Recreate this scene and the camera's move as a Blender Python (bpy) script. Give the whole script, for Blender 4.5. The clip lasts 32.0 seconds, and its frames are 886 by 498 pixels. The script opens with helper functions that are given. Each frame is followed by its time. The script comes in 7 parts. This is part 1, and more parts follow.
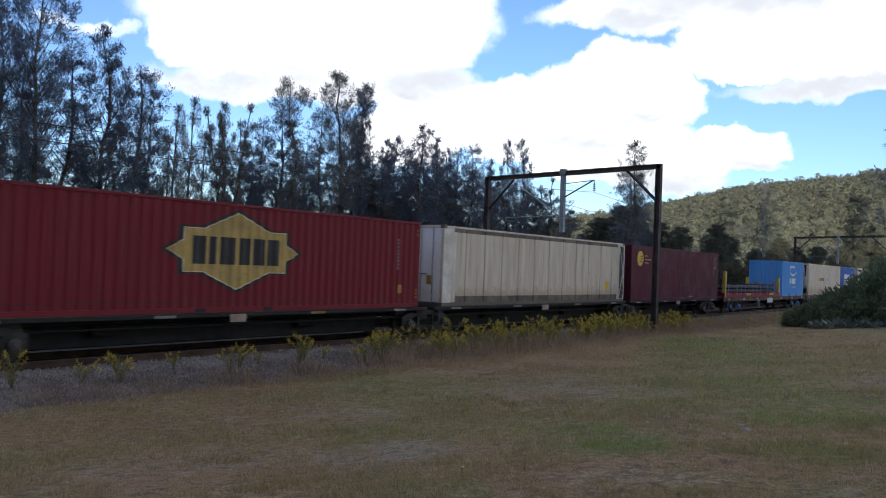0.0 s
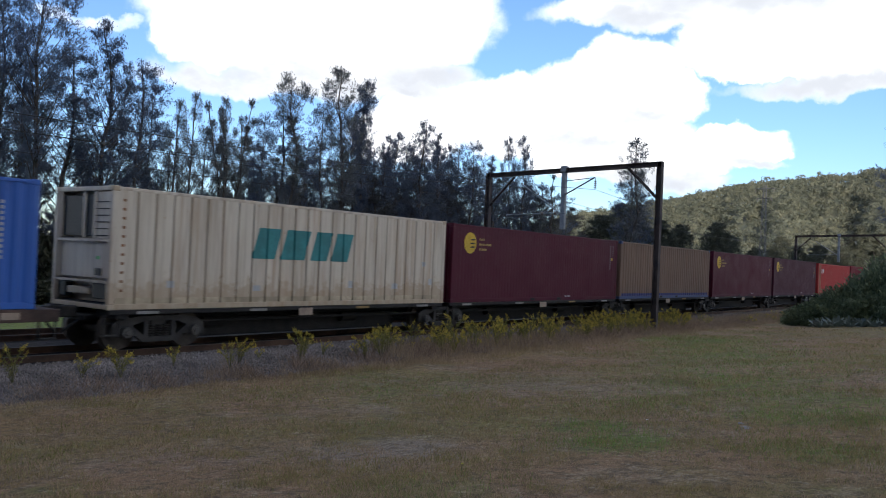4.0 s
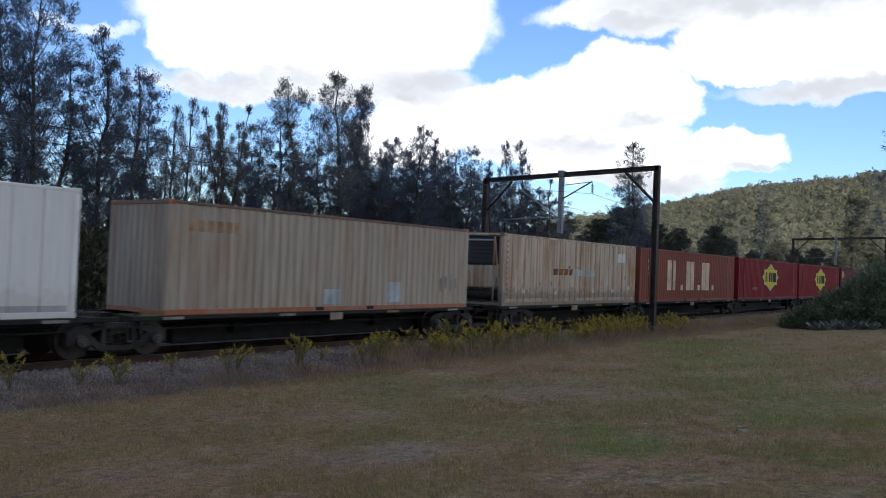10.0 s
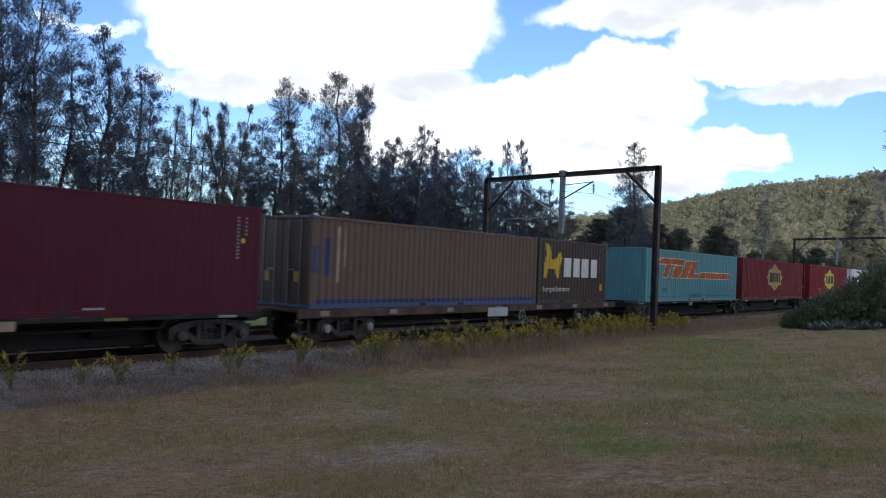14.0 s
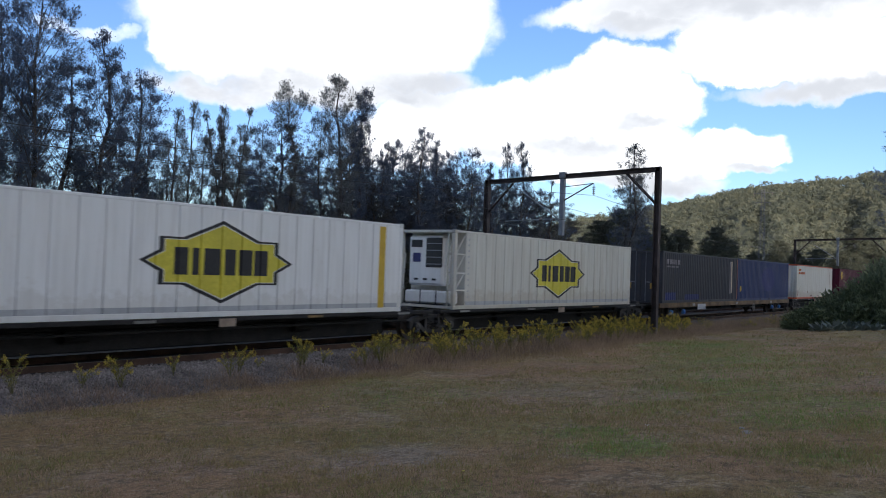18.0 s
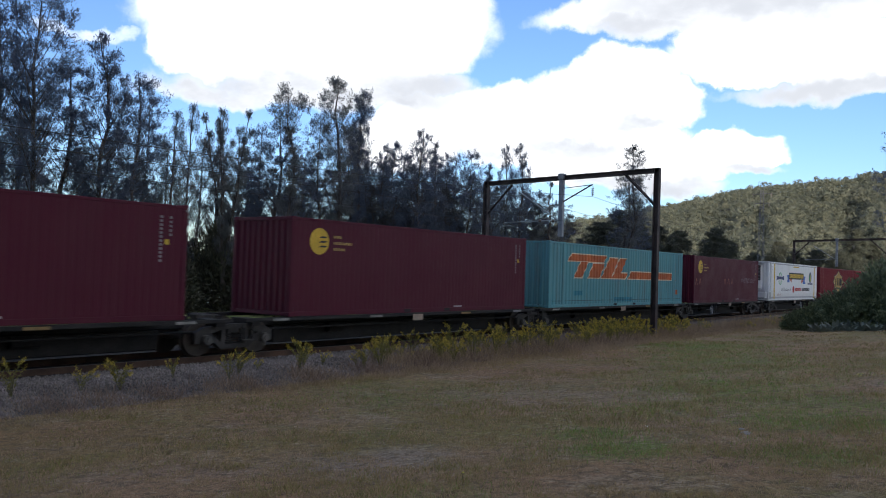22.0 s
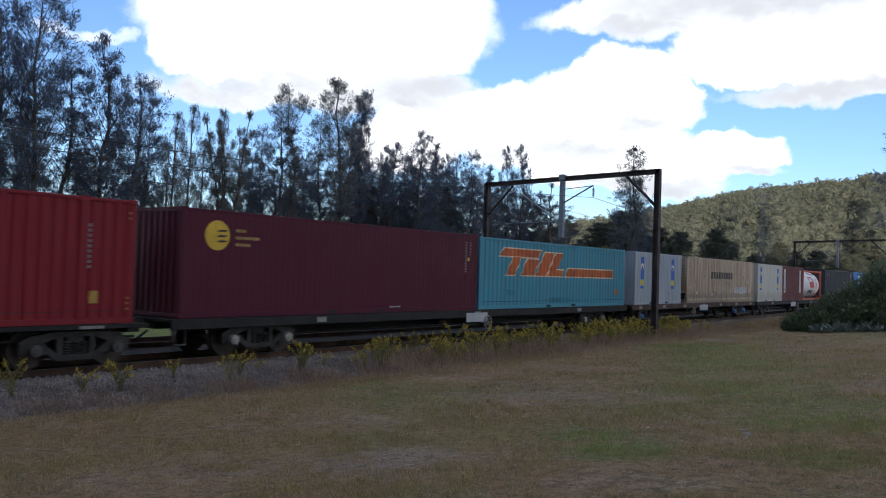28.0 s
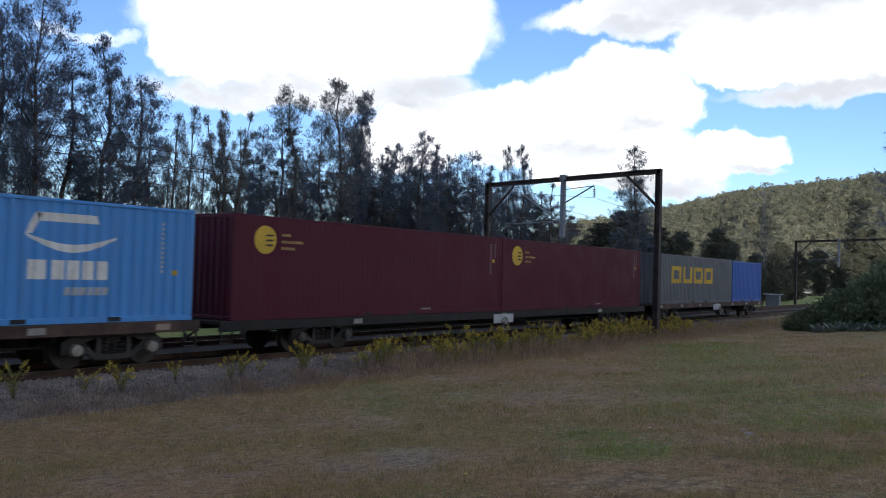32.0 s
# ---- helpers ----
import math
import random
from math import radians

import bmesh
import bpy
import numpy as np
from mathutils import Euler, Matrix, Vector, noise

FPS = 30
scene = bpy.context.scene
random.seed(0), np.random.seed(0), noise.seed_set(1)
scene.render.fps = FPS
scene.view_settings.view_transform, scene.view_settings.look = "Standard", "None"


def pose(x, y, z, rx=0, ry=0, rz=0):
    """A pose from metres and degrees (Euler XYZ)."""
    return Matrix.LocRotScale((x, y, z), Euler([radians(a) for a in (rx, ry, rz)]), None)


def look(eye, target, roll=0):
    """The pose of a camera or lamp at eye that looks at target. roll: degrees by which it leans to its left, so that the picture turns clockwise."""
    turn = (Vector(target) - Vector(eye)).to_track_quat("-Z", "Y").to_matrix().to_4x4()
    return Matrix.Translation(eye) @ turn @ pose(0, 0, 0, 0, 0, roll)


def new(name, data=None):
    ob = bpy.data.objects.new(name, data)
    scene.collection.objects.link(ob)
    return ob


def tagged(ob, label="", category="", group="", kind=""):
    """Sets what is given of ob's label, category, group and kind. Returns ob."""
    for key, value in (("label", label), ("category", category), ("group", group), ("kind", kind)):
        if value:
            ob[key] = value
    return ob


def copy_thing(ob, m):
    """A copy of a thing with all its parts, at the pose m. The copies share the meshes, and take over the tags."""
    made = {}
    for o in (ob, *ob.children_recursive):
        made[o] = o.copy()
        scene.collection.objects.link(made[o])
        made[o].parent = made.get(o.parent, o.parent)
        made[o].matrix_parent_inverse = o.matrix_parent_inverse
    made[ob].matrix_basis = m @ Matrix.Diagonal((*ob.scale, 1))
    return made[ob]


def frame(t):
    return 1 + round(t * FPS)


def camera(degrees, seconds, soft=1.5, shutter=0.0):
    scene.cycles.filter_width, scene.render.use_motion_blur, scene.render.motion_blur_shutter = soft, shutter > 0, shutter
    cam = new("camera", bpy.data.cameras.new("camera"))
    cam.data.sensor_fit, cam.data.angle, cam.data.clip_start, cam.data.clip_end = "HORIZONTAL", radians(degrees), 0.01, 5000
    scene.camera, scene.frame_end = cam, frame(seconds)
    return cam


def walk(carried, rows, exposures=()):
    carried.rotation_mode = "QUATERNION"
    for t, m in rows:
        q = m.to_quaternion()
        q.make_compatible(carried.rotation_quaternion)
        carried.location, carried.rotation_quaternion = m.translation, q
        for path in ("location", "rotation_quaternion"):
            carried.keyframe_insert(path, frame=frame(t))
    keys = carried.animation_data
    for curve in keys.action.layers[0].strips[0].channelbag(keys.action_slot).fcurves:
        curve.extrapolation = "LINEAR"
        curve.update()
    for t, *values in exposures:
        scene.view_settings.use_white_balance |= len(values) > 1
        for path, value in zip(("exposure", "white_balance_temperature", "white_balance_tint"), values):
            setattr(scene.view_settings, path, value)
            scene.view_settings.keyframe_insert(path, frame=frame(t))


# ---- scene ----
EYE = (0.0, 0.0, 2.31)
SWAY = [
    (0, -52.869, 1.158, 2.165), (0.5, -52.856, 1.154, 2.213), (1, -52.832, 1.116, 2.411), (1.5, -52.835, 1.034, 2.662),
    (2, -52.853, 0.939, 2.786), (2.5, -52.850, 0.889, 2.725), (3, -52.837, 0.875, 2.622), (3.5, -52.826, 0.880, 2.535),
    (5.5, -52.865, 1.030, 2.402), (6, -52.927, 1.071, 2.403), (6.5, -52.996, 1.119, 2.367), (7, -53.057, 1.140, 2.346),
    (7.5, -53.087, 1.169, 2.281), (8, -53.086, 1.200, 2.225), (9, -53.039, 1.232, 2.243), (10, -52.986, 1.263, 2.189),
    (11, -52.957, 1.282, 2.131), (12, -52.906, 1.277, 2.152), (13, -52.873, 1.267, 2.172), (14, -52.913, 1.246, 2.221),
    (14.5, -52.943, 1.247, 2.184), (16.5, -52.961, 1.348, 2.059), (17, -52.942, 1.359, 2.011), (18, -52.877, 1.405, 2.002),
    (19, -52.873, 1.438, 2.052), (20, -52.876, 1.470, 1.935), (21, -52.907, 1.495, 1.894), (22, -52.928, 1.522, 1.860),
    (23, -52.901, 1.550, 1.728), (24, -52.850, 1.578, 1.789), (25, -52.860, 1.599, 1.764), (25.5, -52.881, 1.632, 1.752),
    (27.5, -52.900, 1.599, 1.880), (28, -52.880, 1.588, 1.867), (29, -52.849, 1.594, 1.868), (30, -52.819, 1.598, 1.789),
    (31, -52.838, 1.611, 1.700), (32, -52.805, 1.630, 1.678),
]
cam = camera(56.85, 32.0, soft=1.0, shutter=0.12)


def aim(yaw, pitch, roll):
    return pose(*EYE, 90 + pitch, 0, yaw) @ pose(0, 0, 0, 0, 0, roll)


# the lens brightens and darkens a little as pale and dark boxes pass
GLOW = [(0, 1.55), (6, 1.56), (8.5, 1.55), (10, 1.40), (12, 1.47), (14, 1.56), (17, 1.49), (19, 1.38), (22, 1.47), (25, 1.48), (28, 1.48), (32, 1.46)]
walk(cam, [(t, aim(a, b, c)) for t, a, b, c in SWAY], GLOW)

# ---- world, sun, exposure ----
SUN_AZ, SUN_EL = radians(-128), radians(13)      # clockwise from +y, behind the viewer's left shoulder
sun = new("sun", bpy.data.lights.new("sun", "SUN"))
sun.data.energy, sun.data.angle, sun.data.color = 2.0, radians(0.6), (1.0, 0.90, 0.74)
SUN_DIR = Vector((math.sin(SUN_AZ) * math.cos(SUN_EL), math.cos(SUN_AZ) * math.cos(SUN_EL), math.sin(SUN_EL)))
sun.matrix_world = look(SUN_DIR * 100, (0, 0, 0))


class Nodes:
    """Short hand for building a node tree."""

    def __init__(self, tree):
        self.tree = tree

    def add(self, kind, **sets):
        n = self.tree.nodes.new(kind)
        for k, v in sets.items():
            if k == "op":
                n.operation = v
            elif k == "data":
                n.data_type = v
            elif k == "blend":
                n.blend_type = v
            elif k == "mode":
                n.interpolation_type = v
            elif k == "sky":
                n.sky_type = v
        return n

    def link(self, a, b):
        self.tree.links.new(a, b)

    def value(self, sock, v):
        if hasattr(v, "is_output"):
            self.link(v, sock)
        else:
            sock.default_value = v

    def math(self, op, a, b=0.0, clamp=False):
        n = self.add("ShaderNodeMath", op=op)
        n.use_clamp = clamp
        self.value(n.inputs[0], a)
        self.value(n.inputs[1], b)
        return n.outputs[0]

    def vmath(self, op, a, b=(0, 0, 0)):
        n = self.add("ShaderNodeVectorMath", op=op)
        self.value(n.inputs[0], a)
        self.value(n.inputs[1], b)
        return n.outputs["Value" if op in ("DOT_PRODUCT", "LENGTH", "DISTANCE") else "Vector"]

    def noise(self, vec, scale, detail=4.0, rough=0.55, out="Fac"):
        n = self.add("ShaderNodeTexNoise")
        self.link(vec, n.inputs["Vector"])
        n.inputs["Scale"].default_value, n.inputs["Detail"].default_value, n.inputs["Roughness"].default_value = scale, detail, rough
        return n.outputs[out]

    def ramp(self, fac, lo, hi, a=0.0, b=1.0):
        n = self.add("ShaderNodeMapRange", mode="SMOOTHSTEP")
        n.clamp = True
        self.value(n.inputs[0], fac)
        for i, v in zip((1, 2, 3, 4), (lo, hi, a, b)):
            n.inputs[i].default_value = v
        return n.outputs[0]

    def mix(self, fac, a, b, blend="MIX"):
        n = self.add("ShaderNodeMix", data="RGBA", blend=blend)
        self.value(n.inputs[0], fac)
        self.value(n.inputs[6], (*a, 1) if isinstance(a, tuple) and len(a) == 3 else a)
        self.value(n.inputs[7], (*b, 1) if isinstance(b, tuple) and len(b) == 3 else b)
        return n.outputs[2]


def heading(az, el):
    """Unit vector; az clockwise from +y in degrees, el in degrees."""
    a, e = radians(az), radians(el)
    return (math.sin(a) * math.cos(e), math.cos(a) * math.cos(e), math.sin(e))


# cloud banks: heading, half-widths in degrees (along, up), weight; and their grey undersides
BANKS = [
    (39.6, 16.8, 7.6, 4.3, 1), (43.5, 15.8, 10.3, 4.2, 1), (49.0, 16.7, 6.5, 4.3, 1), (35.6, 13.9, 3.0, 1.8, 1), (41.0, 19.9, 10.0, 4.3, 1), (53.0, 16.3, 2.5, 2.2, 1),
    (30.0, 14.4, 2.0, 0.6, 0.46), (27.3, 14.4, 1.6, 0.6, 0.4), (51.6, 10.4, 4.0, 1.8, 1), (57.2, 10.9, 5.1, 2.2, 1), (62.6, 11.5, 4.3, 2.6, 1), (65.6, 13.2, 3.4, 2.5, 1),
    (67.9, 11.9, 2.5, 2.0, 1), (61.1, 9.4, 7.9, 1.9, 1), (50.1, 8.8, 4.0, 2.0, 1), (63.3, 13.8, 2.0, 1.2, 0.8), (72.0, 8.4, 4.0, 1.3, 1), (68.7, 7.7, 5.1, 1.4, 1),
    (63.1, 7.4, 4.7, 1.3, 1), (74.1, 8.0, 1.9, 0.9, 1), (73.2, 17.8, 13.0, 1.5, 1), (75.7, 14.9, 7.1, 2.2, 1), (70.7, 15.9, 2.2, 1.3, 1), (79.9, 13.7, 4.3, 2.1, 1),
    (72.9, 13.7, 2.2, 1.1, 1), (65.2, 17.1, 5.1, 0.9, 0.7), (39.0, 24.1, 16.6, 3.6, 1), (73.8, 21.0, 13.8, 2.4, 1),
]
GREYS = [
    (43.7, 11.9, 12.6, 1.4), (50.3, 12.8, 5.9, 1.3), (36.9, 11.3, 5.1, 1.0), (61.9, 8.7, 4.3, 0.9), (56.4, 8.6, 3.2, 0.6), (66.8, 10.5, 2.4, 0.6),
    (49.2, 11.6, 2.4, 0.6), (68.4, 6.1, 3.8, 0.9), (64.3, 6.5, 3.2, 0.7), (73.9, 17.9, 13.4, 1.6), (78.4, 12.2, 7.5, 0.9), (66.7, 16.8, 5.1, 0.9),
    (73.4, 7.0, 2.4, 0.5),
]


def cloud_fields(n, at, banks, inner, outer):
    """The strongest of several soft-edged patches of sky at a direction."""
    total = None
    for az, el, wide, tall, *weight in banks:
        c = Vector(heading(az, el))
        side = Vector((math.cos(radians(az)), -math.sin(radians(az)), 0))
        up = side.cross(c)
        a = n.math("DIVIDE", n.vmath("DOT_PRODUCT", at, tuple(side)), math.sin(radians(wide)))
        b = n.math("DIVIDE", n.vmath("DOT_PRODUCT", at, tuple(up)), math.sin(radians(tall)))
        d = n.math("ADD", n.math("MULTIPLY", a, a), n.math("MULTIPLY", b, b))
        front = n.math("GREATER_THAN", n.vmath("DOT_PRODUCT", at, tuple(c)), 0.3)
        m = n.math("MULTIPLY", n.math("MULTIPLY", n.ramp(d, inner, outer, 1.0, 0.0), weight[0] if weight else 1.0), front)
        total = m if total is None else n.math("MAXIMUM", total, m)
    return total


def build_world():
    w = bpy.data.worlds.new("sky")
    scene.world = w
    w.use_nodes = True
    n = Nodes(w.node_tree)
    w.node_tree.nodes.clear()
    out, bg = n.add("ShaderNodeOutputWorld"), n.add("ShaderNodeBackground")
    n.link(bg.outputs[0], out.inputs[0])
    sky = n.add("ShaderNodeTexSky", sky="NISHITA")
    sky.sun_disc, sky.sun_elevation, sky.sun_rotation = False, SUN_EL, SUN_AZ
    sky.air_density, sky.dust_density, sky.ozone_density = 1.0, 0.2, 2.0
    way = n.add("ShaderNodeTexCoord").outputs["Generated"]

    def bent(scale, detail, amount):
        """The direction pushed about by noise, for billowing edges."""
        b = n.vmath("SCALE", n.vmath("SUBTRACT", n.noise(way, scale, detail, 0.6, "Color"), (0.5, 0.5, 0.5)))
        b.node.inputs["Scale"].default_value = amount
        return b
    at = n.vmath("NORMALIZE", n.vmath("ADD", n.vmath("ADD", way, bent(11.0, 3.0, 0.05)), bent(34.0, 6.0, 0.028)))
    total = cloud_fields(n, at, BANKS, 0.3, 1.7)
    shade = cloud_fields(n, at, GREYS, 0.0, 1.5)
    # the same broken cloud goes on round the rest of the sky
    behind = n.ramp(n.vmath("DOT_PRODUCT", way, heading(55, 12)), 0.80, 0.6)
    free = n.math("MULTIPLY", n.ramp(n.noise(way, 2.6, 8.0, 0.6), 0.46, 0.62), behind)
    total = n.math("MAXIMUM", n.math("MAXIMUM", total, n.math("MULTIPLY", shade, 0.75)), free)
    fine = n.noise(way, 26.0, 8.0, 0.65)
    dens = n.math("ADD", total, n.math("MULTIPLY", n.math("SUBTRACT", fine, 0.5), 0.4))
    cover = n.ramp(dens, 0.18, 0.76)
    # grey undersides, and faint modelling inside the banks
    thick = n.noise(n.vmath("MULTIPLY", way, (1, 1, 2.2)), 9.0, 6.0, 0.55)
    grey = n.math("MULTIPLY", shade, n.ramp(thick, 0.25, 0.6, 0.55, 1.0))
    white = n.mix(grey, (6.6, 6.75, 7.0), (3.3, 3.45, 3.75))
    blue = n.mix(1.0, sky.outputs[0], (0.535, 0.635, 0.87), "MULTIPLY")
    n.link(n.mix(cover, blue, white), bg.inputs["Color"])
    bg.inputs["Strength"].default_value = 0.085


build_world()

# ---- materials ----
MATS = {}


def surface(name, color, rough=0.6, metal=0.0, spread=0.12, grain=40.0, bump=0.15, blotch=1.2, tint=None, spec=0.5, dist=0.01, per=0.0, island=0.0):
    """Procedural surface: blotches and grain at two scales, with fine relief."""
    if name in MATS:
        return MATS[name]
    m = bpy.data.materials.new(name)
    m.use_nodes = True
    n = Nodes(m.node_tree)
    b = m.node_tree.nodes["Principled BSDF"]
    co = n.add("ShaderNodeTexCoord").outputs["Object"]
    big = n.noise(co, blotch, 5.0, 0.6)
    small = n.noise(co, grain, 4.0, 0.6)
    dark = tuple(c * (1 - 2.0 * spread) for c in color)
    lite = tint or tuple(min(1, c * (1 + 1.6 * spread)) for c in color)
    c = n.mix(n.ramp(big, 0.3, 0.7), dark, lite)
    c = n.mix(n.math("MULTIPLY", n.ramp(small, 0.35, 0.75), 0.5), c, tuple(x * 0.72 for x in color))
    if per:
        r = n.add("ShaderNodeObjectInfo").outputs["Random"]
        c = n.mix(n.math("MULTIPLY", r, per), c, tuple(x * 0.45 for x in color))
    if island:
        r = n.add("ShaderNodeNewGeometry").outputs["Random Per Island"]
        c = n.mix(n.math("MULTIPLY", r, island), c, tuple(x * 0.4 for x in color))
    n.link(c, b.inputs["Base Color"])
    b.inputs["Metallic"].default_value = metal
    b.inputs["Specular IOR Level"].default_value = spec
    n.link(n.ramp(small, 0.2, 0.8, max(0.05, rough - 0.1), min(1, rough + 0.12)), b.inputs["Roughness"])
    if bump:
        k = n.add("ShaderNodeBump")
        k.inputs["Strength"].default_value, k.inputs["Distance"].default_value = bump, dist
        n.link(small, k.inputs["Height"])
        n.link(k.outputs[0], b.inputs["Normal"])
    MATS[name] = m
    return m


def paint(name, color, rust=0.15, dirt=0.3, fade=0.25, rough=0.5, rust_color=(0.16, 0.06, 0.025), dirt_color=(0.09, 0.075, 0.055), spec=0.4, runs=0.0, skirt=0.0, skirt_color=(0.2, 0.165, 0.14)):
    """Weathered paint on sheet steel: faded patches, streaks that run down, rust flecks."""
    if name in MATS:
        return MATS[name]
    m = bpy.data.materials.new(name)
    m.use_nodes = True
    n = Nodes(m.node_tree)
    b = m.node_tree.nodes["Principled BSDF"]
    co = n.add("ShaderNodeTexCoord").outputs["Object"]
    shift = n.add("ShaderNodeObjectInfo").outputs["Random"]
    off = n.add("ShaderNodeCombineXYZ")
    n.link(n.math("MULTIPLY", shift, 50.0), off.inputs[0])
    n.link(n.math("MULTIPLY", shift, 20.0), off.inputs[2])
    co = n.vmath("ADD", co, off.outputs[0])
    place = n.add("ShaderNodeTexCoord").outputs["Object"]
    streak = n.noise(n.vmath("MULTIPLY", co, (11.0, 11.0, 0.45)), 1.0, 6.0, 0.6)
    broad = n.noise(n.vmath("MULTIPLY", co, (2.6, 2.6, 0.35)), 1.0, 4.0, 0.55)
    patch = n.noise(co, 0.8, 5.0, 0.6)
    fleck = n.noise(co, 6.0, 8.0, 0.7)
    g = sum(color) / 3
    pale = tuple(min(1, c * 0.82 + g * 0.22 + 0.02) for c in color)
    c = n.mix(n.math("MULTIPLY", n.ramp(patch, 0.35, 0.7), fade), (*color, 1), (*pale, 1))
    grime = n.math("ADD", n.math("MULTIPLY", n.ramp(streak, 0.42, 0.68), 0.75), n.math("MULTIPLY", n.ramp(broad, 0.42, 0.66), 0.55), True)
    c = n.mix(n.math("MULTIPLY", grime, dirt), c, (*dirt_color, 1))
    if runs:
        # rust that has run down from seams and bolts
        run = n.noise(n.vmath("MULTIPLY", co, (4.6, 4.6, 0.22)), 1.0, 5.0, 0.62)
        run = n.math("MULTIPLY", n.ramp(run, 0.54 - 0.1 * runs, 0.66 - 0.1 * runs), n.ramp(patch, 0.32, 0.6, 0.35, 1.0))
        c = n.mix(n.math("MULTIPLY", run, runs), c, (*rust_color, 1))
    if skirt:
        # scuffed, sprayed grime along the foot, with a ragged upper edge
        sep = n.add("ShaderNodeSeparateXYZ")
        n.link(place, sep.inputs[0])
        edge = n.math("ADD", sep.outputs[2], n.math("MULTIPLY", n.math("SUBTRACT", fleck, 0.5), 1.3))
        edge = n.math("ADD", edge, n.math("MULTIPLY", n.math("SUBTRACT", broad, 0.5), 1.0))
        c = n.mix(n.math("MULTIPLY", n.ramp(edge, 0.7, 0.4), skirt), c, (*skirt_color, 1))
    rfac = n.math("MULTIPLY", n.ramp(n.math("ADD", fleck, n.math("MULTIPLY", streak, 0.35)), 0.80, 0.95), rust * 2.0, True)
    c = n.mix(rfac, c, (*rust_color, 1))
    n.link(c, b.inputs["Base Color"])
    n.link(n.math("ADD", n.ramp(patch, 0.3, 0.7, rough - 0.08, rough + 0.1), n.math("MULTIPLY", rfac, 0.3), True), b.inputs["Roughness"])
    b.inputs["Specular IOR Level"].default_value = spec
    k = n.add("ShaderNodeBump")
    k.inputs["Strength"].default_value, k.inputs["Distance"].default_value = 0.25, 0.01
    n.link(n.math("ADD", n.math("MULTIPLY", patch, 1.5), fleck), k.inputs["Height"])
    n.link(k.outputs[0], b.inputs["Normal"])
    MATS[name] = m
    return m


def leafy(name, color, other, through_light=0.25, clump=0.6, vary=0.7):
    """Foliage: colour varies leaf by leaf and clump by clump, a little light passes through."""
    if name in MATS:
        return MATS[name]
    m = bpy.data.materials.new(name)
    m.use_nodes = True
    n = Nodes(m.node_tree)
    b = m.node_tree.nodes["Principled BSDF"]
    r = n.add("ShaderNodeNewGeometry").outputs["Random Per Island"]
    co = n.add("ShaderNodeTexCoord").outputs["Object"]
    c = n.mix(n.ramp(n.noise(co, clump, 4.0), 0.35, 0.65), color, other)
    c = n.mix(n.math("MULTIPLY", r, vary), c, tuple(x * 0.4 for x in color))
    n.link(c, b.inputs["Base Color"])
    b.inputs["Roughness"].default_value = 0.65
    b.inputs["Specular IOR Level"].default_value = 0.25
    t = n.add("ShaderNodeBsdfTranslucent")
    n.link(c, t.inputs["Color"])
    mixer = n.add("ShaderNodeMixShader")
    mixer.inputs[0].default_value = through_light
    n.link(b.outputs[0], mixer.inputs[1])
    n.link(t.outputs[0], mixer.inputs[2])
    n.link(mixer.outputs[0], m.node_tree.nodes["Material Output"].inputs["Surface"])
    MATS[name] = m
    return m


# ---- mesh helpers ----
def part(name, bm, material, parent=None, label=""):
    """Links a bmesh (or a finished mesh) as one object, under parent if given."""
    if isinstance(bm, bmesh.types.BMesh):
        me = bpy.data.meshes.new(name)
        bm.to_mesh(me)
        bm.free()
    else:
        me = bm
    if material and not me.materials:
        me.materials.append(material)
    ob = new(name, me)
    if material and me.materials[0] is not material:
        ob.material_slots[0].link = "OBJECT"
        ob.material_slots[0].material = material
    if parent:
        ob.parent = parent
    return tagged(ob, label)


def thing(name, m, label, category, group="", kind=""):
    """An Empty that carries the parts of one thing."""
    ob = new(name)
    ob.empty_display_size = 0.3
    ob.matrix_world = m
    return tagged(ob, label, category, group, kind)


def box(bm, x0, x1, y0, y1, z0, z1, bevel=0.0):
    """Adds a box, with chamfered edges if bevel is given."""
    m = Matrix.LocRotScale(((x0 + x1) / 2, (y0 + y1) / 2, (z0 + z1) / 2), None, (abs(x1 - x0), abs(y1 - y0), abs(z1 - z0)))
    made = bmesh.ops.create_cube(bm, size=1.0, matrix=m)
    if bevel:
        edges = list({e for v in made["verts"] for e in v.link_edges})
        bmesh.ops.bevel(bm, geom=edges, offset=bevel, segments=1, affect="EDGES")
    return bm


def boxed(x0, x1, y0, y1, z0, z1, bevel=0.0):
    return box(bmesh.new(), x0, x1, y0, y1, z0, z1, bevel)


def rod(bm, a, b, r0, r1=None, sides=8, caps=True):
    """Adds a tapered round bar from a to b."""
    a, b = Vector(a), Vector(b)
    d = b - a
    m = Matrix.Translation((a + b) / 2) @ d.to_track_quat("Z", "Y").to_matrix().to_4x4()
    bmesh.ops.create_cone(bm, cap_ends=caps, segments=sides, radius1=r0, radius2=r0 if r1 is None else r1, depth=d.length, matrix=m)
    return bm


def rodded(a, b, r0, r1=None, sides=8):
    return rod(bmesh.new(), a, b, r0, r1, sides)


def polygon_mesh(name, verts, faces, smooth=False):
    me = bpy.data.meshes.new(name)
    me.from_pydata([tuple(v) for v in verts], [], [tuple(f) for f in faces])
    if smooth:
        me.polygons.foreach_set("use_smooth", [True] * len(me.polygons))
    return me


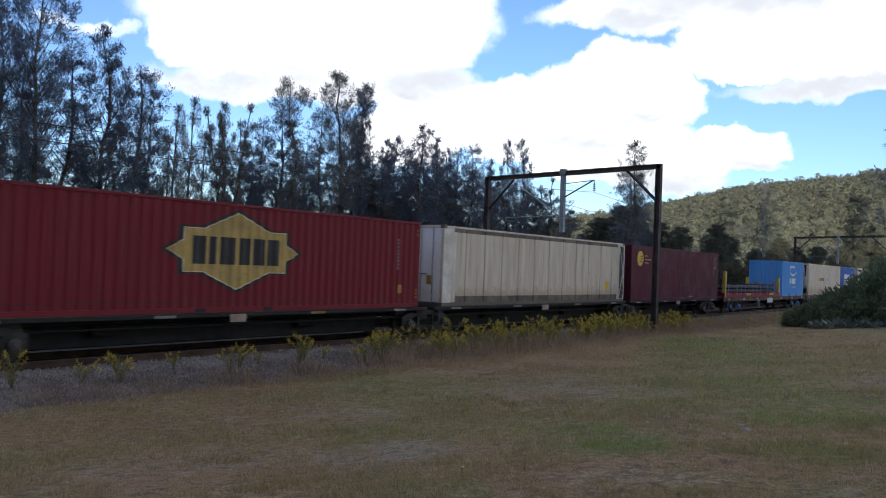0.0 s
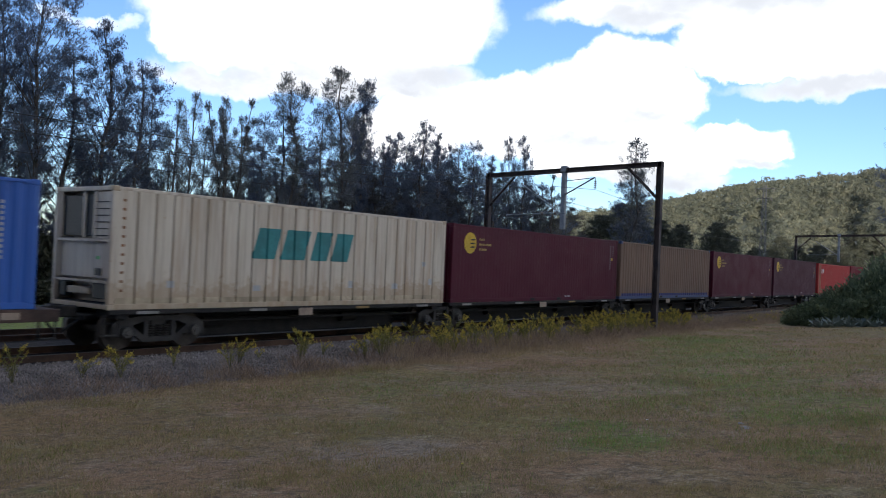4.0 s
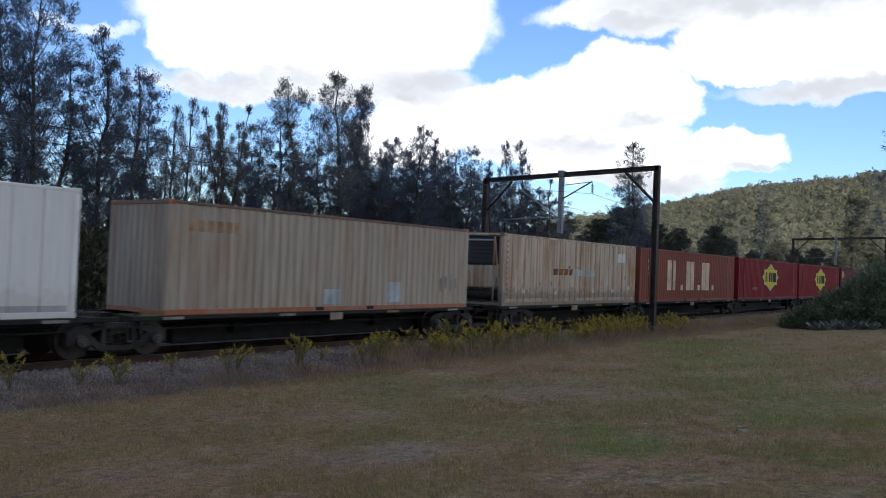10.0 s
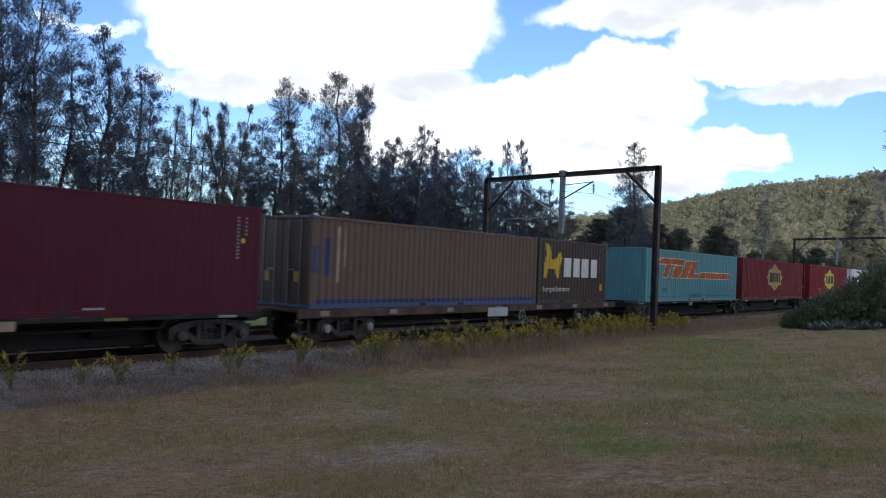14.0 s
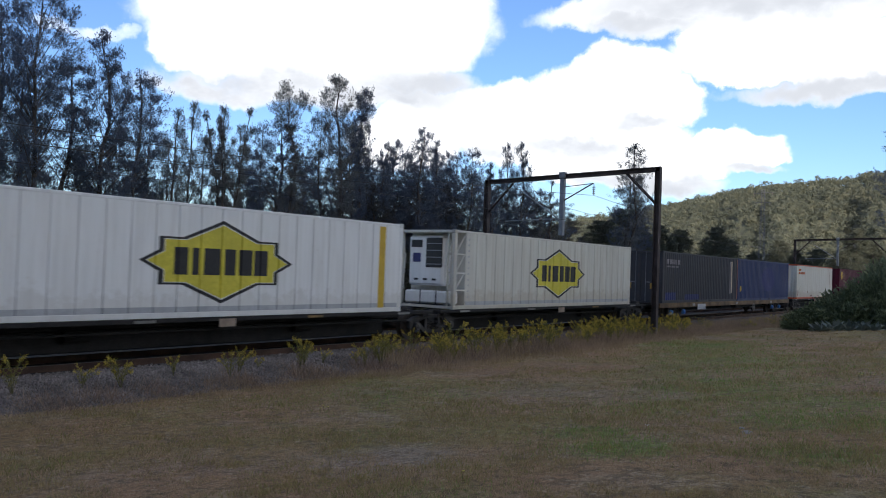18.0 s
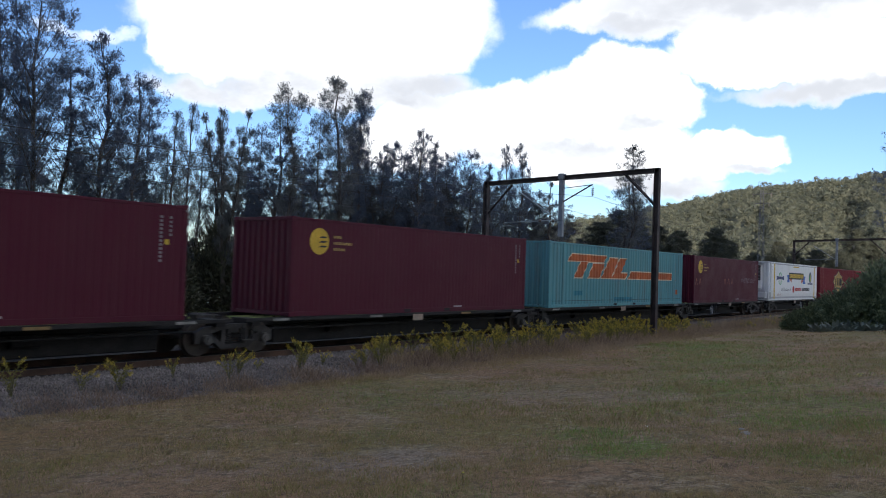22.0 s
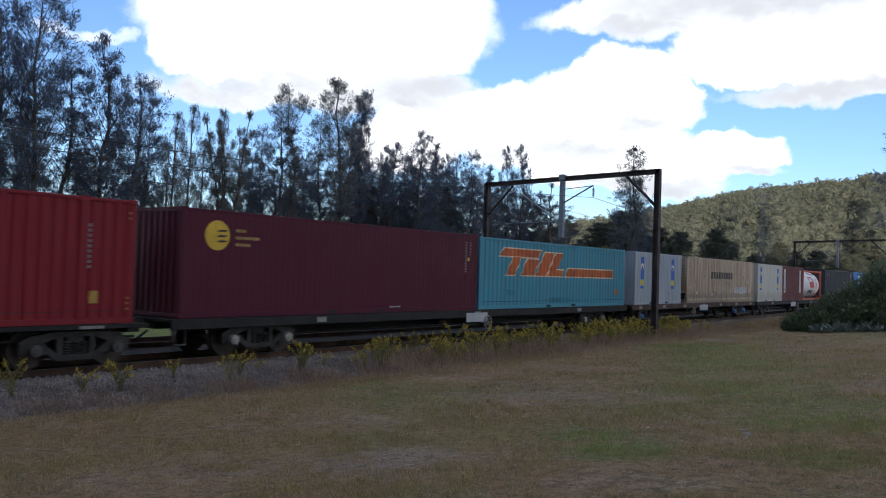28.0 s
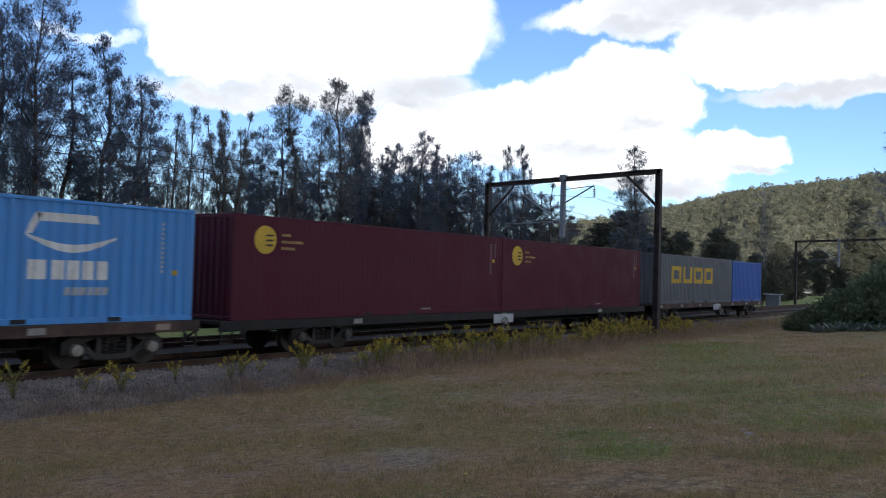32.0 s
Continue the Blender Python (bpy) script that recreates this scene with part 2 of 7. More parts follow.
def blades_mesh(name, base, tip, side, taper=0.35):
    """Many thin blades at once: rows of base and tip points and half-width vectors."""
    n = len(base)
    mid = (base + tip) / 2
    v = np.empty((n, 6, 3), np.float32)
    v[:, 0], v[:, 1] = base - side * 0.6, base + side * 0.6
    v[:, 2], v[:, 3] = mid + side, mid - side
    v[:, 4], v[:, 5] = tip + side * taper, tip - side * taper
    k = np.arange(n)[:, None] * 6
    f = np.concatenate([k + [0, 1, 2, 3], k + [3, 2, 4, 5]], 1).reshape(-1)
    me = bpy.data.meshes.new(name)
    me.vertices.add(n * 6)
    me.vertices.foreach_set("co", v.reshape(-1))
    me.loops.add(len(f))
    me.loops.foreach_set("vertex_index", f.astype(np.int32))
    me.polygons.add(n * 2)
    me.polygons.foreach_set("loop_start", np.arange(n * 2, dtype=np.int32) * 4)
    me.update(calc_edges=True)
    return me


def leaves_mesh(name, centre, t1, t2):
    """Many single flat leaves at once, from centres and two half-axes."""
    n = len(centre)
    v = np.stack([centre - t1, centre - t2 * 0.8, centre + t1, centre + t2], 1).astype(np.float32)
    me = bpy.data.meshes.new(name)
    me.vertices.add(n * 4)
    me.vertices.foreach_set("co", v.reshape(-1))
    me.loops.add(n * 4)
    me.loops.foreach_set("vertex_index", np.arange(n * 4, dtype=np.int32))
    me.polygons.add(n)
    me.polygons.foreach_set("loop_start", np.arange(n, dtype=np.int32) * 4)
    me.update(calc_edges=True)
    return me


def smoothstep(x, a, b):
    t = np.clip((x - a) / (b - a), 0, 1)
    return t * t * (3 - 2 * t)
# ---- colours of the setting ----


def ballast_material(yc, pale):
    """Crushed stone: oil and painted shade about the rails, paler on the shoulders."""
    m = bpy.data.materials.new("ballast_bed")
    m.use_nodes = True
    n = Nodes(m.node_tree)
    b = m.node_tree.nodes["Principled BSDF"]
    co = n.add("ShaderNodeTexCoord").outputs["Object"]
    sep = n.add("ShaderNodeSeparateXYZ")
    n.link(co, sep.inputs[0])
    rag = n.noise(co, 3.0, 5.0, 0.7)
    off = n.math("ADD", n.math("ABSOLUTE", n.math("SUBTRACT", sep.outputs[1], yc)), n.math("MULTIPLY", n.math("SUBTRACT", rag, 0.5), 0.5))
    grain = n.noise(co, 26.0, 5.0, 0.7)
    # dark band between and beside the rails: oil plus the train's shade as colour
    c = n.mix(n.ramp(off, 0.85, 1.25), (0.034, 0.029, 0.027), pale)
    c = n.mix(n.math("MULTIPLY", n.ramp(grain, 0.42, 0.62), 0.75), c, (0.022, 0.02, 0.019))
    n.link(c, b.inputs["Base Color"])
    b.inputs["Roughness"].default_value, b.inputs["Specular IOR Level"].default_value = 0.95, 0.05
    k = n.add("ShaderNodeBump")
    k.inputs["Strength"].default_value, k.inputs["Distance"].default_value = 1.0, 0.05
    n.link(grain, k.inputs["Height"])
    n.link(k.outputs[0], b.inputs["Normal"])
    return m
STONE = surface("ballast_stone", (0.26, 0.225, 0.205), 0.9, spread=0.25, grain=30, island=0.7, spec=0.2)
RAIL_RUST = surface("rusty_rail", (0.085, 0.045, 0.028), 0.75, spread=0.3, grain=60, metal=0.2)
RAIL_TOP = surface("worn_rail_head", (0.10, 0.09, 0.085), 0.65, metal=0.4, spread=0.05, grain=80)
CONCRETE = surface("sleeper_concrete", (0.075, 0.066, 0.058), 0.95, spread=0.2, grain=30, per=0.5)
MAST_STEEL = surface("dark_rusted_mast_steel", (0.055, 0.042, 0.042), 0.7, spread=0.25, grain=40, metal=0.2)
GALV = surface("galvanised_steel", (0.22, 0.24, 0.27), 0.5, metal=0.5, spread=0.12, grain=50)
PORCELAIN = surface("insulator_glaze", (0.16, 0.13, 0.12), 0.2, spread=0.1, grain=10, bump=0)
WIRE = surface("wire_copper", (0.05, 0.05, 0.05), 0.7, metal=0.2, spread=0.1, grain=10, bump=0)


def ground_height(x, y):
    """Lawn that falls away gently from the viewer to the track, then level, then down to the creek."""
    x, y = np.asarray(x, float), np.asarray(y, float)
    z = 0.62 - 1.04 * smoothstep(y, -3.0, 14.5)
    z = z + 0.05 * np.sin(x * 0.31 + 1.0) * np.sin(y * 0.27) * (1 - smoothstep(y, 10, 14))
    z = z - 1.9 * smoothstep(y, 47, 56) * (1 - smoothstep(y, 330, 380))
    return z


def build_ground():
    near_x = np.concatenate([[-4500, -1800, -700, -300, -140, -70], np.arange(-40, 130, 1.0), [140, 160, 190, 240, 320, 450, 700, 1100, 1900, 4500]])
    near_y = np.concatenate([[-4500, -1500, -600, -250, -120, -60, -30], np.arange(-16, 60, 1.0), [70, 100, 160, 260, 330, 345, 360, 380, 500, 900, 1800, 4500]])
    gx, gy = np.meshgrid(near_x, near_y)
    gz = ground_height(gx, gy)
    rough = np.array([noise.noise((a * 0.9, b * 0.9, 0)) for a, b in zip(gx.ravel(), gy.ravel())]).reshape(gx.shape)
    gz += 0.025 * rough
    nx, ny = len(near_x), len(near_y)
    verts = np.stack([gx, gy, gz], -1).reshape(-1, 3)
    faces = [(j * nx + i, j * nx + i + 1, (j + 1) * nx + i + 1, (j + 1) * nx + i) for j in range(ny - 1) for i in range(nx - 1)]
    ob = part("ground", polygon_mesh("ground", verts, faces, True), ground_material())
    tagged(ob, "mown lawn of dry brown and green grass in shade", "ground", kind="structure")


LUSH, BARE, RED_DRY = (0.16, 0.23, 0.055), (0.33, 0.265, 0.225), (0.36, 0.20, 0.12)
LAWN_SPOTS = [
    ((9.3, 4.3), 0.9, LUSH, 0.8), ((10.4, 5.2), 0.8, LUSH, 0.7), ((12.7, 2.8), 1.3, LUSH, 0.65), ((9.9, 2.2), 0.9, LUSH, 0.6), ((32, 11.6), 3.2, LUSH, 0.5),
    ((24, 8.0), 3.0, LUSH, 0.3), ((17, 5.5), 2.2, LUSH, 0.35), ((7.4, 6.4), 1.3, BARE, 0.7), ((14.5, 8.5), 2.6, BARE, 0.3), ((20, 12.2), 3.5, RED_DRY, 0.5),
    ((6.5, 11.5), 2.4, RED_DRY, 0.45), ((30, 6.5), 4.0, RED_DRY, 0.35), ((12.5, 11.0), 2.5, LUSH, 0.22), ((6.0, 4.6), 0.9, LUSH, 0.35), ((26, 13.0), 4.0, RED_DRY, 0.4), ((15, 3.6), 1.8, LUSH, 0.3), ((21, 6.0), 2.4, LUSH, 0.3), ((13, 5.8), 1.6, LUSH, 0.25), ((28, 9.5), 3.0, LUSH, 0.3),
]


def ground_material():
    m = bpy.data.materials.new("lawn")
    m.use_nodes = True
    n = Nodes(m.node_tree)
    b = m.node_tree.nodes["Principled BSDF"]
    co = n.add("ShaderNodeTexCoord").outputs["Object"]
    large = n.noise(co, 0.22, 5.0, 0.6)
    mid = n.noise(co, 1.1, 8.0, 0.72)
    fine = n.noise(co, 26.0, 6.0, 0.75)
    c = n.mix(n.ramp(large, 0.38, 0.62), (0.36, 0.225, 0.13), (0.27, 0.22, 0.085))
    c = n.mix(n.math("MULTIPLY", n.ramp(n.noise(co, 0.55, 7.0, 0.7), 0.46, 0.64), 0.6), c, (0.33, 0.235, 0.175))
    c = n.mix(n.math("MULTIPLY", n.ramp(mid, 0.52, 0.66), 0.45), c, (0.46, 0.37, 0.25))
    c = n.mix(n.math("MULTIPLY", n.ramp(n.noise(co, 0.4, 6.0, 0.7), 0.54, 0.66), 0.7), c, (0.19, 0.20, 0.06))
    sep = n.add("ShaderNodeSeparateXYZ")
    n.link(co, sep.inputs[0])
    c = n.mix(n.math("MULTIPLY", n.ramp(sep.outputs[1], 24.3, 25.6), 0.75), c, (0.19, 0.30, 0.07))
    # lush and bare places, ragged at their edges
    rag = n.noise(co, 2.2, 5.0, 0.7)
    for spot, size, tone, k in LAWN_SPOTS:
        d = n.vmath("DISTANCE", n.vmath("MULTIPLY", co, (1, 1, 0)), (spot[0], spot[1], 0))
        d = n.math("ADD", n.math("DIVIDE", d, size), n.math("MULTIPLY", n.math("SUBTRACT", rag, 0.5), 1.6))
        c = n.mix(n.math("MULTIPLY", n.ramp(d, 1.05, 0.35), k), c, tone)
    c = n.mix(n.math("MULTIPLY", n.ramp(n.noise(co, 5.5, 7.0, 0.75), 0.47, 0.60), 0.72), c, (0.125, 0.09, 0.055))
    c = n.mix(n.math("MULTIPLY", n.ramp(n.noise(co, 9.0, 5.0, 0.7), 0.54, 0.64), 0.5), c, (0.52, 0.42, 0.29))
    c = n.mix(n.math("MULTIPLY", n.ramp(fine, 0.42, 0.68), 0.65), c, (0.07, 0.056, 0.034))
    c = n.mix(n.math("MULTIPLY", n.ramp(n.noise(co, 60.0, 3.0, 0.6), 0.6, 0.75), 0.4), c, (0.6, 0.5, 0.36))
    n.link(c, b.inputs["Base Color"])
    b.inputs["Roughness"].default_value = 0.95
    b.inputs["Specular IOR Level"].default_value = 0.1
    k = n.add("ShaderNodeBump")
    k.inputs["Strength"].default_value, k.inputs["Distance"].default_value = 0.8, 0.05
    n.link(n.math("ADD", fine, mid), k.inputs["Height"])
    n.link(k.outputs[0], b.inputs["Normal"])
    return m


def build_water():
    m = bpy.data.materials.new("creek_water")
    m.use_nodes = True
    n = Nodes(m.node_tree)
    b = m.node_tree.nodes["Principled BSDF"]
    b.inputs["Base Color"].default_value = (0.03, 0.045, 0.05, 1)
    b.inputs["Roughness"].default_value = 0.08
    k = n.add("ShaderNodeBump")
    k.inputs["Strength"].default_value, k.inputs["Distance"].default_value = 0.35, 0.1
    n.link(n.noise(n.add("ShaderNodeTexCoord").outputs["Object"], 1.5, 4.0), k.inputs["Height"])
    n.link(k.outputs[0], b.inputs["Normal"])
    ob = part("water", polygon_mesh("water", [(-900, 50, -1.25), (900, 50, -1.25), (900, 372, -1.25), (-900, 372, -1.25)], [(0, 1, 2, 3)]), m)
    tagged(ob, "calm creek water glinting behind the trees", "water", kind="structure")


TRACK_Y, FAR_Y = 17.737, 21.75
TRACK_X0, TRACK_X1 = -70.0, 420.0


def build_track(yc, label, pale):
    xs = np.arange(TRACK_X0, TRACK_X1 + 1, 2.0)
    prof = [(-4.4, -0.56), (-3.5, -0.40), (-1.75, -0.2), (-1.35, -0.15), (1.35, -0.15), (1.9, -0.2), (2.75, -0.55)]
    verts, faces = [], []
    for x in xs:
        for k, (dy, z) in enumerate(prof):
            w = 0.04 * noise.noise((x * 0.8, k * 3.1 + yc, 0))
            verts.append((x, yc + dy + w * (3 if k in (0, 6) else 1), z + w))
    n = len(prof)
    for i in range(len(xs) - 1):
        for k in range(n - 1):
            faces.append((i * n + k, (i + 1) * n + k, (i + 1) * n + k + 1, i * n + k + 1))
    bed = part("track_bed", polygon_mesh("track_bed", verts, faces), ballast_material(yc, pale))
    tagged(bed, label, "railway track", kind="structure")
    # rails: foot, web and head
    for dy in (-0.7525, 0.7525):
        bm = bmesh.new()
        for a, b, z0, z1 in ((-0.07, 0.07, -0.17, -0.15), (-0.012, 0.012, -0.15, -0.04), (-0.036, 0.036, -0.04, -0.006)):
            box(bm, TRACK_X0, TRACK_X1, yc + dy + a, yc + dy + b, z0, z1)
        rail = part("rail", bm, RAIL_RUST, bed, "rust-brown steel rail")
        part("rail_head", boxed(TRACK_X0, TRACK_X1, yc + dy - 0.028, yc + dy + 0.028, -0.006, 0.0), RAIL_TOP, rail, "bright worn running surface")
    sl = bmesh.new()
    box(sl, -0.12, 0.12, -1.25, 1.25, -0.34, -0.172, 0.02)
    me = None
    for i in range(210):
        x = -20 + i * 0.65
        ob = part("sleeper", sl if me is None else me, CONCRETE, bed)
        me = me or ob.data
        ob.location = (x, yc, 0)
    return bed


def shoulder(y):
    """Height of lawn, ballast shoulder and bed on the near side of the track."""
    return np.interp(np.asarray(y) - TRACK_Y, [-5, -3.6, -3.5, -1.75, -0.9], [-0.43, -0.43, -0.40, -0.2, -0.15])


def build_ballast_stones():
    """Loose stones on the near shoulder, between rail and weeds."""
    rng = np.random.default_rng(3)
    n = 36000
    x = 5 + 50 * rng.random(n) ** 1.5
    t = rng.random(n)
    y = TRACK_Y - 3.75 + t * 2.8
    z = shoulder(y)
    r = rng.uniform(0.014, 0.042, n)
    octa = np.array([(1, 0, 0), (0, 1, 0), (-1, 0, 0), (0, -1, 0), (0, 0, 1), (0, 0, -1)], float)
    tri = np.array([(0, 1, 4), (1, 2, 4), (2, 3, 4), (3, 0, 4), (1, 0, 5), (2, 1, 5), (3, 2, 5), (0, 3, 5)])
    v = octa[None] * (r[:, None, None] * rng.uniform(0.6, 1.3, (n, 6, 1)))
    a = rng.random(n) * 6.28
    c, s = np.cos(a)[:, None], np.sin(a)[:, None]
    v = np.stack([v[..., 0] * c - v[..., 1] * s, v[..., 0] * s + v[..., 1] * c, v[..., 2]], -1)
    v += np.stack([x, y, z + r * 0.3], -1)[:, None]
    f = (tri[None] + np.arange(n)[:, None, None] * 6).reshape(-1, 3)
    ob = part("ballast_stones", polygon_mesh("ballast_stones", v.reshape(-1, 3), f), STONE)
    tagged(ob, "loose grey crushed-stone ballast beside the rail", "ballast", kind="stuff")


# ---- overhead line ----
NEAR_LEG, FAR_LEG, DROP_Y = 14.55, 23.8, 19.4


def build_portal(x, top=7.25, far_top=7.0):
    """Rolled-steel portal over both tracks with a drop post, cantilevers and insulators."""
    root = thing("overhead_line_portal", Matrix.Translation((x, 0, 0)), "dark rusty steel portal mast carrying overhead railway wires", "railway mast", "overhead line portals")
    for y, z1, name in ((NEAR_LEG, top, "near"), (FAR_LEG, far_top, "far")):
        bm = bmesh.new()
        box(bm, -0.13, 0.13, y - 0.12, y - 0.10, -0.7, z1)
        box(bm, -0.13, 0.13, y + 0.10, y + 0.12, -0.7, z1)
        box(bm, -0.01, 0.01, y - 0.10, y + 0.10, -0.7, z1)
        part("leg", bm, MAST_STEEL, root)
        part("footing", boxed(-0.35, 0.35, y - 0.35, y + 0.35, -0.8, -0.38, 0.03), CONCRETE, root, "concrete mast footing")
    bm = bmesh.new()
    for half, z0, z1 in ((0.11, -0.02, 0.0), (0.01, -0.2, -0.02), (0.11, -0.22, -0.2)):
        box(bm, -half, half, NEAR_LEG - 0.12, FAR_LEG + 0.12, z0, z1)
    for v in bm.verts:
        v.co.z += top + (far_top - top) * (v.co.y - NEAR_LEG) / (FAR_LEG - NEAR_LEG)
    part("beam", bm, MAST_STEEL, root)
    for y, d, z in ((NEAR_LEG, 1.55, top), (FAR_LEG, -1.55, far_top)):
        part("brace", rodded((0, y, z - 1.75), (0, y + d, z - 0.22), 0.065, sides=4), MAST_STEEL, root)
    post = bmesh.new()
    box(post, -0.11, 0.11, DROP_Y - 0.11, DROP_Y + 0.11, 4.15, 7.22, 0.015)
    part("drop_post", post, GALV, root, "grey galvanised drop post")
    part("clamp", boxed(-0.14, 0.14, DROP_Y - 0.16, DROP_Y + 0.16, top - 0.3, top - 0.04, 0.01), GALV, root)
    # near-track cantilever: raked tube, tie and insulator string
    part("cantilever", rodded((0, DROP_Y - 0.1, 5.85), (0, TRACK_Y + 0.05, 6.62), 0.035), MAST_STEEL, root)
    part("tie", rodded((0, DROP_Y - 0.1, 6.5), (0, TRACK_Y, 6.62), 0.018, sides=6), MAST_STEEL, root)
    ins = bmesh.new()
    rod(ins, (0, TRACK_Y, 6.6), (0, TRACK_Y, 6.05), 0.015)
    for i in range(4):
        rod(ins, (0, TRACK_Y, 6.46 - i * 0.1), (0, TRACK_Y, 6.42 - i * 0.1), 0.05, 0.085, 10)
    part("insulator", ins, PORCELAIN, root, "brown ribbed insulator string")
    # far-track cantilever and registration arm
    part("cantilever", rodded((0, DROP_Y + 0.1, 4.9), (0, FAR_Y + 0.05, 6.4), 0.035), GALV, root)
    part("registration_arm", rodded((0, DROP_Y + 0.1, 4.95), (0, FAR_Y + 0.9, 4.85), 0.03), GALV, root)
    for k in (0.35, 1.1):
        part("insulator", rodded((0, DROP_Y + k, 4.93), (0, DROP_Y + k + 0.12, 4.93), 0.07, sides=10), PORCELAIN, root, "brown ribbed insulator")
    part("steady_arm", rodded((0, FAR_Y + 0.9, 4.75), (0, FAR_Y + 0.1, 4.6), 0.014, sides=6), GALV, root)
    return root


PORTALS = (-26.0, 35.1, 96.5, 158.0, 219.0)


def tube(bm, points, r, sides=5):
    """A thin tube through points that lie in one upright plane along x."""
    rings = [[bm.verts.new((x, y + r * math.cos(2 * math.pi * i / sides), z + r * math.sin(2 * math.pi * i / sides))) for i in range(sides)] for x, y, z in points]
    for p, q in zip(rings[:-1], rings[1:]):
        for i in range(sides):
            bm.faces.new((p[i], p[(i + 1) % sides], q[(i + 1) % sides], q[i]))


def build_wires():
    for yc, hang, name in ((TRACK_Y, 6.05, "near"), (FAR_Y, 6.2, "far")):
        bm, droppers = bmesh.new(), bmesh.new()
        run = []
        for a, b in zip(PORTALS[:-1], PORTALS[1:]):
            pts = []
            for i in range(17):
                t = i / 16
                pts.append((a + (b - a) * t, yc, hang - 1.0 * 4 * t * (1 - t)))
            run += pts[1 if run else 0:]
            for p in pts[1:-1:2]:
                rod(droppers, p, (p[0], yc, 4.7), 0.004, sides=4, caps=False)
        tube(bm, run, 0.010)
        root = thing("overhead_wire", Matrix.Identity(4), "thin dark overhead contact and carrier wires along the track", "wire", "overhead wires")
        part("carrier_wire", bm, WIRE, root)
        part("dropper", droppers, WIRE, root)["kind"] = "stuff"
        part("contact_wire", rodded((PORTALS[0], yc, 4.7), (PORTALS[-1], yc, 4.7), 0.009, sides=5), WIRE, root)


build_ground()
build_water()
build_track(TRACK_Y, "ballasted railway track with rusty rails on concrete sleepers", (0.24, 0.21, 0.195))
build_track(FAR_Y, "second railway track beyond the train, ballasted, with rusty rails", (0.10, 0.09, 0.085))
build_ballast_stones()
for px in PORTALS[1:3]:
    build_portal(px)
build_wires()
# ---- the train ----
NEAR = -1.22                      # the side that faces the viewer, in a container's own space
MARK = {
    "black": surface("mark_black", (0.018, 0.018, 0.02), 0.6, grain=20, bump=0.05),
    "white": surface("mark_white", (0.72, 0.72, 0.70), 0.6, grain=12, spread=0.06, bump=0.05),
    "yellow": surface("mark_yellow", (0.62, 0.54, 0.05), 0.55, grain=12, spread=0.08, bump=0.05),
    "gold": surface("mark_gold", (0.42, 0.29, 0.09), 0.65, grain=12, spread=0.14, bump=0.05),
    "amber": surface("mark_amber", (0.62, 0.40, 0.03), 0.55, grain=12, spread=0.08, bump=0.05),
    "teal": surface("mark_teal", (0.02, 0.19, 0.2), 0.55, grain=12, spread=0.14, bump=0.05),
    "azure": surface("mark_azure", (0.02, 0.19, 0.26), 0.55, grain=12, spread=0.14, bump=0.05),
    "orange": surface("mark_orange", (0.50, 0.115, 0.03), 0.6, grain=12, spread=0.16, bump=0.05),
    "red": surface("mark_red", (0.5, 0.02, 0.018), 0.5, grain=12, spread=0.1, bump=0.05),
    "fresh_red": surface("mark_fresh_red", (0.30, 0.008, 0.013), 0.5, grain=12, spread=0.06, bump=0.05),
    "ochre": surface("mark_ochre", (0.36, 0.225, 0.04), 0.6, grain=12, spread=0.12, bump=0.05),
    "navy": surface("mark_navy", (0.02, 0.03, 0.14), 0.5, grain=12, spread=0.1, bump=0.05),
    "blue": surface("mark_blue", (0.03, 0.13, 0.5), 0.5, grain=12, spread=0.1, bump=0.05),
    "green": surface("mark_green", (0.06, 0.42, 0.12), 0.5, grain=12, spread=0.1, bump=0.05),
    "grey": surface("mark_grey", (0.42, 0.43, 0.45), 0.6, grain=12, spread=0.08, bump=0.05),
    "rust": surface("mark_rust", (0.22, 0.085, 0.03), 0.8, grain=9, spread=0.3, bump=0.1),
    "ghost": surface("mark_ghost", (0.26, 0.24, 0.26), 0.8, grain=9, spread=0.2, bump=0.05),
    "peach": surface("mark_peach", (0.72, 0.58, 0.42), 0.6, grain=12, spread=0.14, bump=0.05),
    "brick": surface("mark_brick", (0.30, 0.10, 0.06), 0.6, grain=12, spread=0.2, bump=0.05),
    "bone": surface("aged_white_paint", (0.60, 0.57, 0.51), 0.6, grain=9, spread=0.14, bump=0.05),
    "grimy": surface("grimed_rail_paint", (0.13, 0.105, 0.085), 0.7, grain=9, spread=0.3, bump=0.1),
    "tape": surface("dull_reflective_tape", (0.24, 0.23, 0.215), 0.6, grain=9, spread=0.25, bump=0.05),
    "tape_ochre": surface("dull_ochre_tape", (0.22, 0.14, 0.05), 0.6, grain=9, spread=0.25, bump=0.05),
    "plate": surface("weathered_data_plate", (0.34, 0.26, 0.2), 0.7, grain=9, spread=0.25, bump=0.05),
    "seam": surface("seam_rust_shade", (0.17, 0.11, 0.07), 0.8, grain=9, spread=0.25, bump=0.1),
    "seam_pale": surface("scuffed_skirt", (0.44, 0.36, 0.25), 0.7, grain=9, spread=0.2, bump=0.1),
    "pale_blue": surface("mark_pale_blue", (0.42, 0.48, 0.52), 0.7, grain=9, spread=0.15, bump=0.05),
    "rust_pale": surface("mark_pale_rust", (0.40, 0.26, 0.16), 0.8, grain=9, spread=0.2, bump=0.05),
    "slate": surface("mark_slate", (0.07, 0.06, 0.055), 0.7, grain=12, spread=0.2, bump=0.05),
    "pinkish": surface("mark_pinkish", (0.23, 0.07, 0.065), 0.6, grain=12, spread=0.1, bump=0.05),
}
